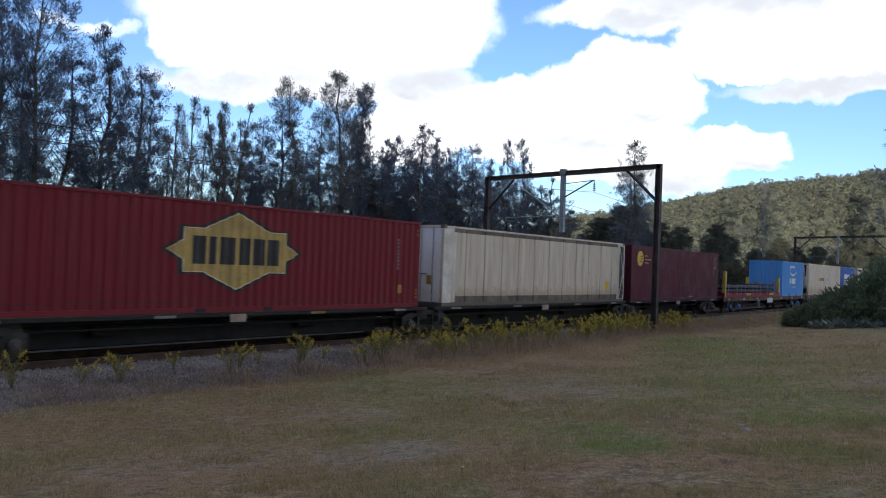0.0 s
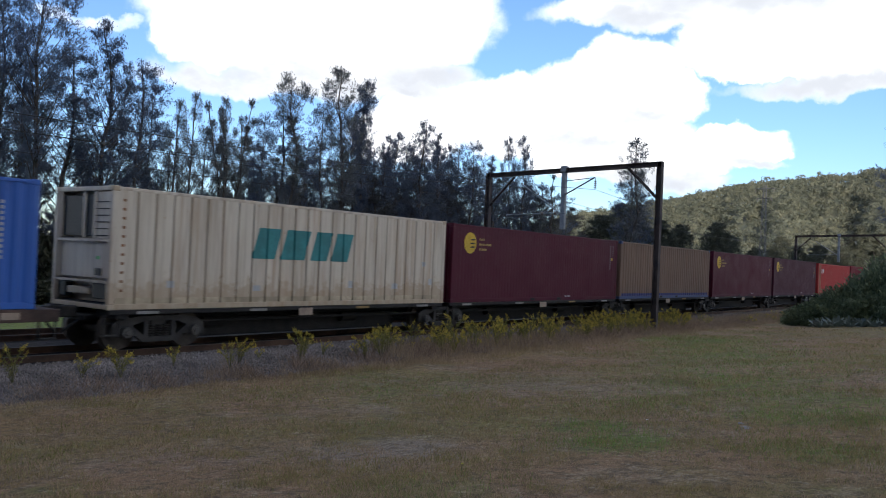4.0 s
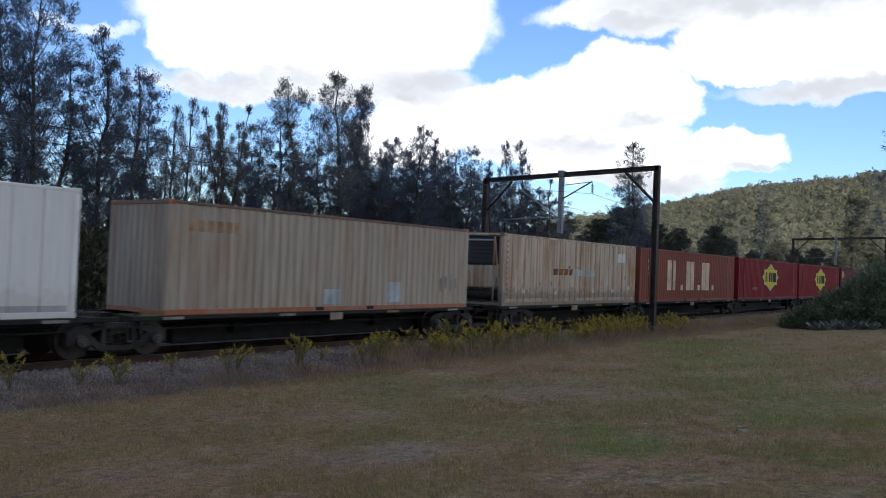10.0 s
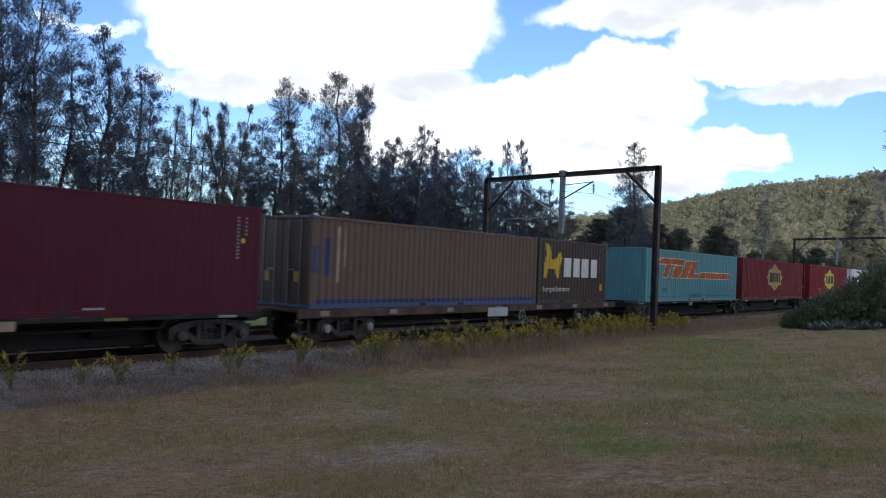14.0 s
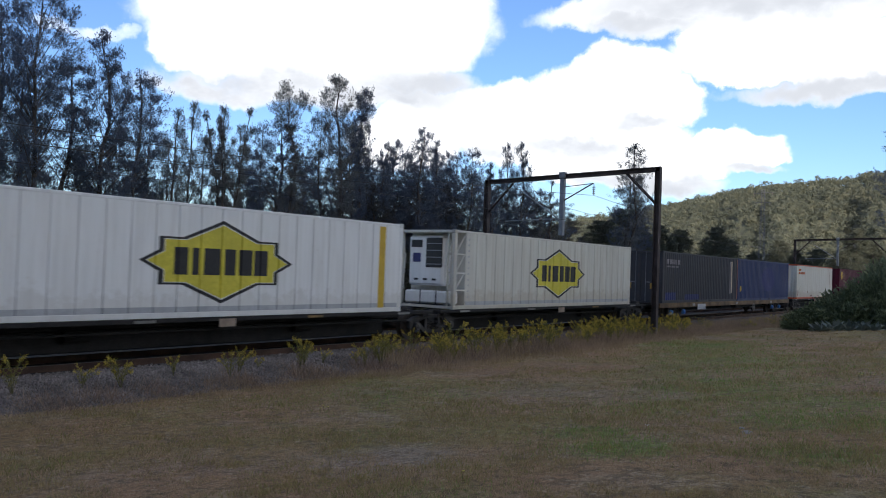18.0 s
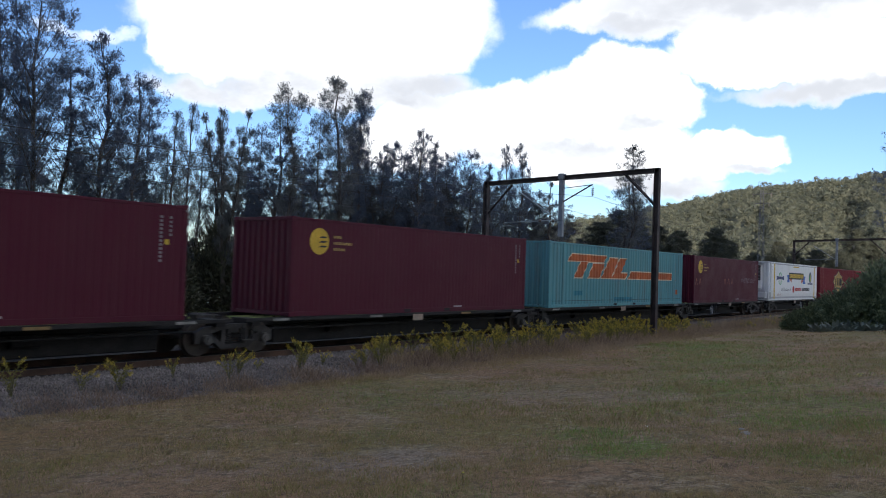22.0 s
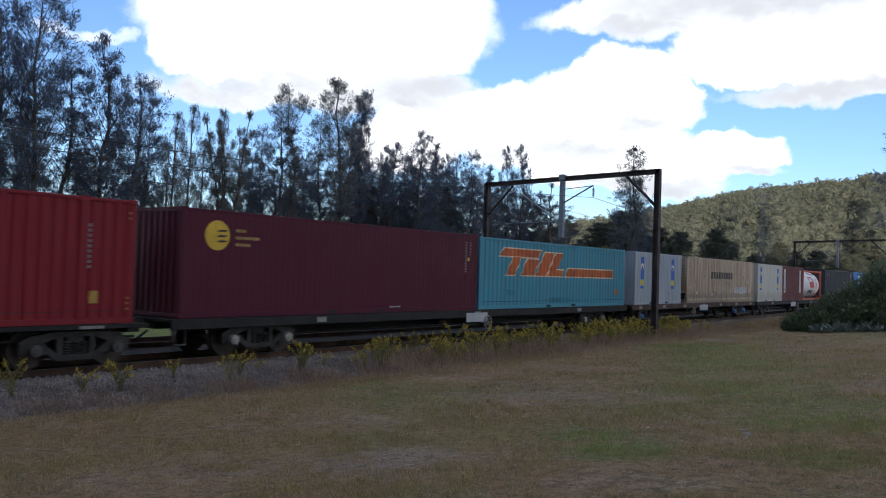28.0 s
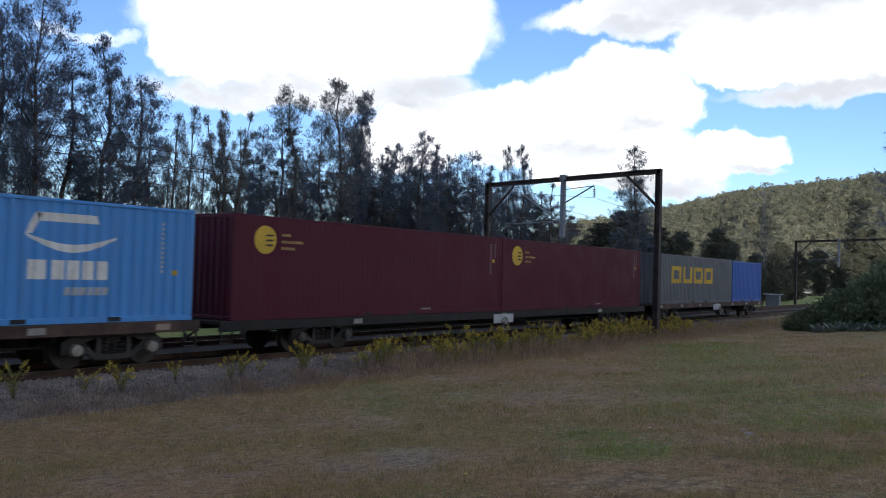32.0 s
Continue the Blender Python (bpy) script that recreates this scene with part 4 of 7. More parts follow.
def open_frame_unit(b, mat):
    """A modern refrigeration unit standing in an open end frame, over its fuel tank."""
    h, top, w = b.length / 2, b.height, COAT["white"]
    part("end_wall", boxed(-h + 0.68, -h + 0.72, NEAR + 0.02, -NEAR - 0.02, 0.12, top - 0.06), mat, b.root)
    unit = part("cooling_unit", boxed(-h + 0.14, -h + 0.68, -0.62, 0.92, 0.78, top - 0.2, 0.08), w, b.root, "white refrigeration unit housing")
    part("grille", boxed(-h + 0.10, -h + 0.16, -0.6, 0.12, 1.42, top - 0.28, 0.03), GRILLE, unit, "black curved air grille")
    for k in range(4):
        part("grille_bar", boxed(-h + 0.085, -h + 0.105, -0.58, 0.1, 1.52 + k * 0.24, 1.55 + k * 0.24), GALV, unit)
    part("screen", boxed(-h + 0.11, -h + 0.15, 0.3, 0.78, top - 0.62, top - 0.36, 0.01), GRILLE, unit, "dark display window")
    part("logo_panel", boxed(-h + 0.11, -h + 0.15, 0.36, 0.7, 1.6, 1.92, 0.01), MARK["navy"], unit, "small dark panel")
    for k in range(3):
        part("vent_slot", boxed(-h + 0.115, -h + 0.15, 0.45 - k * 0.4, 0.62 - k * 0.4, 0.96, 1.03), GRILLE, unit)
    part("fuel_tank", boxed(-h + 0.1, -h + 0.62, -0.98, 1.02, 0.16, 0.6, 0.05), w, b.root, "white fuel tank")
    for k in (-0.4, 0.3):
        part("tank_strap", boxed(-h + 0.085, -h + 0.1, k - 0.02, k + 0.02, 0.16, 0.62), UNDER, b.root)
    for y in (NEAR + 0.3,):
        part("guard_post", boxed(-h + 0.02, -h + 0.08, y - 0.03, y + 0.03, 0.12, top - 0.1), mat, b.root)
    for z in (0.66, 1.25, 1.9):
        part("guard_rail", boxed(-h + 0.03, -h + 0.07, NEAR + 0.1, NEAR + 0.32, z - 0.03, z + 0.03), mat, b.root)
        part("guard_rail", boxed(-h + 0.1, -h + 0.7, NEAR + 0.02, NEAR + 0.07, z - 0.025, z + 0.025), mat, b.root)
        part("guard_rail", boxed(-h + 0.03, -h + 0.07, 1.0, -NEAR - 0.1, z - 0.03, z + 0.03), mat, b.root)
    for z0, z1 in ((0.66, 1.25), (1.25, 1.9), (1.9, top - 0.15)):
        part("diagonal", rodded((-h + 0.14, NEAR + 0.045, z0), (-h + 0.66, NEAR + 0.045, z1), 0.02, sides=6), mat, b.root)
    part("diagonal", rodded((-h + 0.05, 1.08, 0.7), (-h + 0.05, 0.98, 1.9), 0.025, sides=6), mat, b.root)


def tank_container(length, height, label):
    root = thing("tank_container", Matrix.Identity(4), label, "tank container", "containers on the train")
    b = Box(root, length, height, "smooth")
    h, c = length / 2, COAT["orange"]
    for s in (-1, 1):
        for e in (-1, 1):
            part("corner_post", boxed(e * h - (0.14 if e > 0 else 0), e * h + (0.14 if e < 0 else 0), *sorted((s * NEAR, s * (NEAR + 0.13))), 0.0, height, 0.015), c, root)
        part("bottom_rail", boxed(-h + 0.14, h - 0.14, *sorted((s * (NEAR + 0.01), s * (NEAR + 0.11))), 0.02, 0.16, 0.01), c, root)
        part("top_rail", boxed(-h + 0.14, h - 0.14, *sorted((s * (NEAR + 0.01), s * (NEAR + 0.09))), height - 0.1, height - 0.02, 0.01), c, root)
    for e in (-1, 1):
        x0, x1 = sorted((e * h, e * (h - 0.12)))
        for z in (0.08, height - 0.08):
            part("end_rail", boxed(x0, x1, NEAR + 0.13, -NEAR - 0.13, z - 0.08, z + 0.08, 0.01), c, root)
        for s in (-1, 1):
            part("end_brace", rodded((e * (h - 0.06), s * 1.1, 0.15), (e * (h - 0.06), s * 0.35, 0.6), 0.05, sides=6), c, root)
    # barrel with domed ends, turned about its length
    prof = [(-h + 0.13, 0.0), (-h + 0.15, 0.5), (-h + 0.19, 0.85), (-h + 0.27, 1.04), (-h + 0.42, 1.13), (h - 0.42, 1.13), (h - 0.27, 1.04), (h - 0.19, 0.85), (h - 0.15, 0.5), (h - 0.13, 0.0)]
    verts, faces, n = [], [], 40
    for x, r in prof:
        for i in range(n):
            a = 2 * math.pi * i / n
            verts.append((x, r * math.cos(a), height / 2 + r * math.sin(a)))
    for k in range(len(prof) - 1):
        for i in range(n):
            j = (i + 1) % n
            faces.append((k * n + i, k * n + j, (k + 1) * n + j, (k + 1) * n + i))
    part("barrel", polygon_mesh("barrel", verts, faces, True), COAT["white"], root, "white insulated tank barrel")
    for x in (-1.9, 1.9):
        bm = bmesh.new()
        bmesh.ops.create_cone(bm, cap_ends=False, segments=40, radius1=1.134, radius2=1.134, depth=0.012, matrix=Matrix.Translation((x, 0, height / 2)) @ Matrix.Rotation(radians(90), 4, "Y"))
        part("strap", bm, ALU, root)

    def curved(name, polys, color, label, lift):
        bm = bmesh.new()
        for poly in polys:
            bm.faces.new([bm.verts.new((x, 0, z)) for x, z in poly])
        bm.normal_update()
        bmesh.ops.triangulate(bm, faces=bm.faces[:])
        for k in range(12):
            bmesh.ops.bisect_plane(bm, geom=bm.verts[:] + bm.edges[:] + bm.faces[:], plane_co=(0, 0, height / 2 - 1.0 + k * 0.17), plane_no=(0, 0, 1), dist=0.0005)
        for v in bm.verts:
            v.co.y = -math.sqrt(max(0.01, (1.145 + lift) ** 2 - (v.co.z - height / 2) ** 2))
        part(name, bm, MARK[color], root, label)
    curved("emblem", [[(-0.67, 1.45), (-0.3, 1.02), (0.87, 1.02), (0.87, 1.62), (0.55, 1.9), (-0.67, 1.9)]], "red", "red emblem with two cut corners", 0.004)
    for x0, x1 in ((-0.57, -0.27), (-0.2, 0.1), (0.17, 0.42)):
        curved("emblem_block", [rect(x0, x1, 1.5, 1.82)], "white", "white block", 0.012)
    for x in (-0.72, -0.5, -0.28, 0.08, 0.3, 0.52):
        curved("number_bar", [rect(x, x + 0.15, 0.55, 0.82, 0.08)], "black", "dark slanting bar", 0.006)
    for k in range(5):
        curved("small_print", [rect(1.42, 1.42 + (0.62, 0.22, 0.2, 0.5, 0.46)[k], 1.72 - k * 0.11, 1.76 - k * 0.11)], "slate", "line of small dark marks", 0.006)
    curved("hazard_label", [rect(1.42, 1.55, 1.06, 1.2)], "amber", "amber label", 0.006)
    curved("hazard_label", [[(1.6, 1.06), (1.82, 1.06), (1.71, 1.24)]], "amber", "amber triangle", 0.006)
    curved("round_label", [disc_poly(1.45, 0.62, 0.1)], "brick", "small round red label", 0.006)
    curved("round_label_inner", [disc_poly(1.45, 0.62, 0.07)], "white", "white field", 0.009)
    # walkway hose along the top
    pts = [(0.35, -0.62, height - 0.2), (0.5, -0.72, height - 0.28), (1.4, -0.78, height - 0.34), (2.3, -0.72, height - 0.28), (2.45, -0.5, height - 0.15)]
    bm = bmesh.new()
    for p, q in zip(pts[:-1], pts[1:]):
        rod(bm, p, q, 0.025, sides=6)
    part("hose", bm, DARK, root, "black hose along the top")
    part("walkway", boxed(-2.0, 2.2, -0.4, 0.4, height - 0.06, height - 0.02), ALU, root, "grating walkway")
    return b
# ---- wagons ----
WHEEL_R = 0.43
WHEELS, MOVING = [], []           # wheelsets; (thing, place along the train)


def wheelset_mesh():
    bm = bmesh.new()
    rod(bm, (0, -1.05, 0), (0, 1.05, 0), 0.075, sides=10)
    for s in (-1, 1):
        y = s * 0.7175
        rod(bm, (0, y - 0.065 * s, 0), (0, y + 0.065 * s, 0), WHEEL_R, WHEEL_R - 0.01, 28)
        rod(bm, (0, y - 0.095 * s, 0), (0, y - 0.06 * s, 0), WHEEL_R + 0.028, WHEEL_R + 0.028, 28)
        rod(bm, (0, y + 0.06 * s, 0), (0, y + 0.085 * s, 0), 0.15, 0.12, 14)
        for k in range(5):
            a = 2 * math.pi * k / 5
            rod(bm, (0.24 * math.cos(a), y + 0.06 * s, 0.24 * math.sin(a)), (0.24 * math.cos(a), y + 0.074 * s, 0.24 * math.sin(a)), 0.035, sides=6)
    return part_mesh("wheelset", bm)


def sideframe_mesh():
    """Cast side frame: one plate with jaws over the axle boxes and three openings."""
    half = [(0.0, 0.8), (0.5, 0.79), (0.98, 0.72), (1.2, 0.6), (1.2, 0.34), (1.04, 0.34), (0.98, 0.5), (0.82, 0.5), (0.76, 0.34), (0.62, 0.34), (0.44, 0.19), (0.0, 0.19)]
    outer = half + [(-x, z) for x, z in half[-2:0:-1]]
    side = [(0.42, 0.34), (0.42, 0.67), (0.72, 0.57)]
    loops = [outer, [(-0.3, 0.31), (-0.3, 0.68), (0.3, 0.68), (0.3, 0.31)], side, [(-x, z) for x, z in side]]
    bm = bmesh.new()
    edges = []
    for loop in loops:
        ring = [bm.verts.new((x, -0.07, z)) for x, z in loop]
        edges += [bm.edges.new((p, q)) for p, q in zip(ring, ring[1:] + ring[:1])]
    bmesh.ops.triangle_fill(bm, use_beauty=True, use_dissolve=False, edges=edges)
    grown = bmesh.ops.extrude_face_region(bm, geom=bm.faces[:])
    bmesh.ops.translate(bm, vec=(0, 0.14, 0), verts=[g for g in grown["geom"] if isinstance(g, bmesh.types.BMVert)])
    bmesh.ops.recalc_face_normals(bm, faces=bm.faces[:])
    return part_mesh("sideframe", bm)


def springs_mesh():
    bm = bmesh.new()
    for x in (-0.19, 0.0, 0.19):
        for k in range(5):
            rod(bm, (x, 0, 0.33 + k * 0.055), (x, 0, 0.355 + k * 0.055), 0.075, 0.075, 10)
    return part_mesh("spring_nest", bm)


def box_mesh():
    bm = rodded((0, 0.02, 0), (0, -0.17, 0), 0.135, 0.12, 14)
    rod(bm, (0, -0.17, 0), (0, -0.2, 0), 0.07, 0.06, 10)
    return part_mesh("axle_box", bm)


def bogie(wagon, x, cap):
    root = new("bogie")
    root.parent, root.location = wagon, (x, 0, 0)
    for s in (-1, 1):
        ob = part("sideframe", shared("sideframe", sideframe_mesh), BOGIE_STEEL, root)
        ob.location = (0, s * 1.0, 0)
        ob = part("spring_nest", shared("springs", springs_mesh), BOGIE_STEEL, root)
        ob.location = (0, s * 1.02, 0)
        for k in (-0.9, 0.9):
            ob = part("axle_box", shared("axlebox", box_mesh), cap, root, "bolted axle-box cap")
            ob.location, ob.rotation_euler = (k, s * 1.03, WHEEL_R), (0, 0, 0 if s < 0 else math.pi)
    part("bolster", boxed(-0.2, 0.2, -1.0, 1.0, 0.5, 0.72, 0.03), BOGIE_STEEL, root)
    for k in (-0.9, 0.9):
        ob = part("wheelset", shared("wheelset", wheelset_mesh), WHEEL_STEEL, root, "steel wheels on an axle")
        ob.location = (k, 0, WHEEL_R)
        WHEELS.append((ob, k))
    return root


def spine_wagon(a, b, deck, bogies, cap=None, wheel=None):
    """One platform of an articulated well-spine wagon, from a to b along the train."""
    mid, half = (a + b) / 2, (b - a) / 2
    root = thing("container_wagon", pose(mid, TRACK_Y, 0), "grimy dark spine wagon under a container", "railway wagon", "wagons of the train")
    part("centre_sill", boxed(-half + 0.05, half - 0.05, -0.38, 0.38, 0.66, deck - 0.16, 0.02), UNDER, root)
    part("centre_web", boxed(-half + 1.75, half - 1.75, -0.45, 0.45, 0.18, 0.66, 0.03), UNDER, root)
    for s in (-1, 1):
        bm = boxed(-half + 0.15, half - 0.15, *sorted((s * 1.13, s * 1.24)), deck - 0.10, deck - 0.003, 0.008)
        part("side_sill", bm, UNDER, root)
        for k in (-0.82, -0.3, 0.34, 0.8):
            x = k * half
            part("reflector", boxed(x - 0.28, x + 0.28, *sorted((s * 1.24, s * 1.246)), deck - 0.095, deck - 0.03), MARK["tape" if k != 0.34 else "tape_ochre"], root, "dull reflective strip")
        for x in (-half + 0.5, 0.0, half - 0.5):
            part("outrigger", boxed(x - 0.15, x + 0.15, *sorted((s * 0.36, s * 1.2)), deck - 0.2, deck - 0.02, 0.01), UNDER, root)
    part("data_plate", boxed(-0.45, 0.05, -1.262, -1.246, deck - 0.24, deck - 0.04), MARK["plate"], root, "weathered data plate")
    for k in (-0.45, 0.35):
        part("brake_cylinder", rodded((half * k - 0.3, -0.55, 0.55), (half * k + 0.3, -0.55, 0.55), 0.14, sides=12), UNDER, root)
    part("brake_pipe", rodded((-half + 0.3, -0.9, 0.62), (half - 0.3, -0.9, 0.62), 0.03, sides=6), UNDER, root)
    if wheel is not None:
        handwheel(root, wheel - mid, deck - 0.42, GALV)
        bm = bmesh.new()
        for k in (0.55, 1.0):
            box(bm, wheel - mid + k - 0.025, wheel - mid + k + 0.025, -1.26, -1.2, 0.3, deck - 0.05)
        box(bm, wheel - mid + 0.55, wheel - mid + 1.0, -1.27, -1.08, 0.28, 0.32)
        part("step", bm, BOGIE_STEEL, root, "grimy shunter's step")
    for x in bogies:
        bogie(root, x - mid, cap or CAP_DARK)
    if len(bogies) > 1 or bogies[0] < a + 3:
        end_gear(root, -half, -1, deck)
    MOVING.append((root, mid, 0.0))
    return root


def end_gear(root, x, d, deck):
    """Coupler head, hose and steps at a wagon's end."""
    bm = boxed(*sorted((x - 0.05 * d, x + 0.42 * d)), -0.11, 0.11, 0.72, 0.98, 0.03)
    box(bm, *sorted((x + 0.36 * d, x + 0.56 * d)), -0.17, 0.17, 0.68, 1.02, 0.04)
    part("coupler", bm, BOGIE_STEEL, root)
    part("hose", rodded((x + 0.1 * d, -0.45, 0.7), (x + 0.4 * d, -0.3, 0.42), 0.03, sides=6), DARK, root)
    bm = bmesh.new()
    for k in (0.0, 0.34):
        box(bm, *sorted((x - d * (0.05 + k), x - d * (0.08 + k))), -1.22, -1.18, 0.36, deck - 0.1)
    box(bm, *sorted((x - d * 0.05, x - d * 0.42)), -1.24, -1.1, 0.36, 0.4)
    part("step", bm, BOGIE_STEEL, root, "grimy shunter's step")


def handwheel(root, x, z, mat):
    bm = bmesh.new()
    n = 16
    for i in range(n):
        a, c = 2 * math.pi * i / n, 2 * math.pi * (i + 1) / n
        rod(bm, (x + 0.23 * math.cos(a), -1.3, z + 0.23 * math.sin(a)), (x + 0.23 * math.cos(c), -1.3, z + 0.23 * math.sin(c)), 0.022, sides=6, caps=False)
    for i in range(5):
        a = 2 * math.pi * i / 5
        rod(bm, (x, -1.3, z), (x + 0.23 * math.cos(a), -1.3, z + 0.23 * math.sin(a)), 0.015, sides=5, caps=False)
    rod(bm, (x, -1.34, z), (x, -1.0, z), 0.04, sides=8)
    part("handwheel", bm, mat, root, "spoked brake handwheel")


def flat_wagon(a, b, deck, bogies, cap, wheel_at=0.0, brown=True, sill=None, plate=0.0):
    """A bogie container flat with a deep fish-belly sill, steps and handwheel."""
    mid, half = (a + b) / 2, (b - a) / 2
    root = thing("flat_wagon", pose(mid, TRACK_Y, 0), "weathered brown container flat wagon with white plates", "railway wagon", "wagons of the train")
    m = DECK_BROWN if brown else UNDER
    part("deck", boxed(-half, half, -1.16, 1.16, deck - 0.1, deck - 0.01, 0.01), m, root)
    for s in (-1, 1):
        bm = boxed(-half, half, *sorted((s * 1.16, s * 1.25)), deck - 0.26, deck - 0.005, 0.012)
        part("side_sill", bm, sill or m, root)
        for k in (range(7) if brown else (1, 3, 5)):
            x = -half + 1.0 + k * (2 * half - 2.0) / 6
            part("tie_plate", boxed(x - 0.18, x + 0.18, *sorted((s * 1.25, s * 1.257)), deck - 0.2, deck - 0.06), MARK["tape" if k % 2 else "plate"], root, "dull stencilled plate")
    bm = boxed(-half + 0.2, half - 0.2, -0.3, 0.3, 0.7, deck - 0.1)
    box(bm, -half + 3.6, half - 3.6, -0.3, 0.3, 0.42, 0.7, 0.05)
    part("centre_sill", bm, UNDER, root)
    part("data_plate", boxed(plate - 0.7, plate + 0.6, -1.275, -1.258, deck - 0.42, deck - 0.1), MARK["grey"], root, "large pale data plate")
    part("brake_cylinder", rodded((-1.6, -0.6, 0.6), (-0.9, -0.6, 0.6), 0.17, sides=14), UNDER, root)
    part("air_tank", rodded((1.2, -0.65, 0.6), (2.3, -0.65, 0.6), 0.2, sides=14), UNDER, root)
    part("brake_rod", rodded((-half + 3, -0.8, 0.5), (half - 3, -0.8, 0.5), 0.03, sides=6), UNDER, root)
    handwheel(root, wheel_at, deck - 0.45, CAP_WHITE)
    for x in bogies:
        bogie(root, x - mid, cap)
    end_gear(root, -half, -1, deck)
    end_gear(root, half, 1, deck)
    MOVING.append((root, mid, 0.0))
    return root


# ---- the train, front to back: place of each box's leading edge along the train ----
def put(b, u, base):
    mid = u + b.length / 2
    b.root.matrix_world = pose(mid, TRACK_Y, base)
    MOVING.append((b.root, mid, base))
    return b


LOW, HIGH = 0.94, 1.0             # deck heights over the rail: spine wagons, flats
HC, STD = 2.72, 2.62


def maroon(u, length=12.28, mark=1.05, graffiti=False, coat="maroon", base=LOW):
    b = container(length, HC if base == LOW else 2.66, "faint", coat, "dark maroon steel container with a round yellow emblem", "wall")
    leasing_mark(b, mark, b.height - 0.64, 0.37)
    id_marks(b, length - 0.75, b.height - 1.35, b.height - 0.25, "ghost", 12)
    id_marks(b, length - 0.5, b.height - 0.75, b.height - 0.25, "ghost", 5)
    b.art("tab", [rect(length - 0.62, length - 0.5, b.height - 0.95, b.height - 0.83)], "amber", "small yellow tab")
    b.art("load_marks", bars(length * 0.62, length * 0.66, 0.15, 0.2, 6), "grey", "small pale stencil marks")
    if graffiti:
        b.words("WOTUS OH", 8.6, 1.2, 0.46, "ghost", "sprayed white scrawl", slant=0.15, squeeze=1.05)
        for k in range(6):
            b.art("scrawl", [rect(5.2 + k * 0.34, 5.26 + k * 0.34, 1.1, 1.45, 0.14 * (-1) ** k)], "brick", "faded scrawl stroke")
        for k in range(4):
            b.art("scrawl", [rect(0.25 + k * 0.3, 0.31 + k * 0.3, 1.05, 1.4, 0.14 * (-1) ** k)], "brick", "faded scrawl stroke")
    return put(b, u, base)


def emblem_red(u, length=14.63, coat="red", mark="yellow", at=0.5, wide=4.05, tall=1.88, end="wall", seam=False, patch=False, stencil=False):
    b = container(length, 2.74, "corr", coat, "red corrugated freight container with a %s pointed emblem" % ("bright yellow" if mark == "yellow" else "faded gold"), end)
    badge(b, length * at, 1.53, wide, tall, mark)
    b.art("lower_band", [rect(0.2, length - 0.2, 0.27, 0.285)], "black", "thin dark seam", 0.003)
    if seam:
        b.art("mid_seam", [rect(0.2, length - 0.2, 1.43, 1.45)], "black", "thin dark seam", 0.002)
    if patch:
        b.art("repaint_patch", [rect(4.95, 6.6, 0.3, 1.2)], "fresh_red", "fresh red patch", 0.002)
    if stencil:
        b.words("48' x 7'10\"", length * 0.21, 0.62, 0.26, "grey", "stencilled size lettering", slant=0.2)
    if patch:
        for x in (0.0, length - 0.18):
            for z in (0.01, 2.63):
                b.art("casting_cover", [rect(x, x + 0.18, z, z + 0.1)], "gold", "yellow corner casting", 0.012)
        b.words("FRONT", 0.95, 0.62, 0.2, "grey", "stencilled lettering")
    id_marks(b, length - 1.1, 1.2, 2.2, "ghost", 9)
    b.art("warning_tab", [rect(length - 1.05, length - 0.83, 0.45, 0.72)], "ochre", "dull yellow warning label")
    for x in (0.06, length - 0.2):
        for k in (0.3, 0.42, 0.54, 2.3, 2.42):
            b.art("corner_tape", [rect(x + 0.02, x + 0.08, k, k + 0.045)], "ochre", "yellow corner tape")
    return put(b, u, LOW)


def reefer(u, length, coat="cream", style="grooved", end="unit", base=LOW, label="", height=2.74, rail=None, door_coat=None):
    b = container(length, height, style, coat, label or "weathered cream refrigerated container with a cooling plant", end, rail=rail, category="refrigerated container", kind_name="refrigerated_container", door_coat=door_coat)
    white = coat in ("white", "offwhite")
    for k in range(11):
        b.art("bolt", [rect(b.pts[0][0] + 0.10, b.pts[0][0] + 0.18, 0.4 + k * 0.2, 0.46 + k * 0.2)], "grey" if white else "rust")
    # groove strips: rust and the ribs' shade both put into the colour
    if style in ("grooved", "wide") or (style == "panel" and not white):
        for (x0, d0), (x1, d1) in zip(b.pts[:-1], b.pts[1:]):
            if d0 == d1 and d0 > 0.03:
                b.art("seam", [rect(x0, x1, 0.14, height - 0.1)], "grey" if white else "seam", "", 0.002)
    if not white:
        for q, z, w, t in ((0.12, 0.5, 0.2, 0.16), (0.33, 0.42, 0.24, 0.14), (0.62, 0.5, 0.16, 0.2), (0.78, 0.48, 0.26, 0.16), (0.9, 1.2, 0.18, 0.14), (0.93, 0.6, 0.2, 0.2)):
            b.art("wear_patch", [rect(length * q, length * q + w, z, z + t)], "grey" if coat == "cream" else "bone", "small repair patch", 0.003)
    if coat in ("cream_rusty", "cream_brown"):
        rng = random.Random(round(u * 10))
        for k in range(13):
            x, z = length * (0.1 + 0.066 * k) + rng.uniform(-0.1, 0.1), rng.choice((0.42, 0.5, 0.78, 0.85, 1.1, 1.5))
            b.art("wear_patch", [rect(x, x + rng.uniform(0.1, 0.22), z, z + rng.uniform(0.1, 0.2))], rng.choice(("plate", "rust_pale", "ghost")), "small dark repair patch", 0.003)
    b.art("base_band", [rect(b.pts[0][0] + 0.02, length - 0.2, 0.14, 0.27)], "grey" if white else "seam_pale", "lower skirt band", 0.001)
    return put(b, u, base)


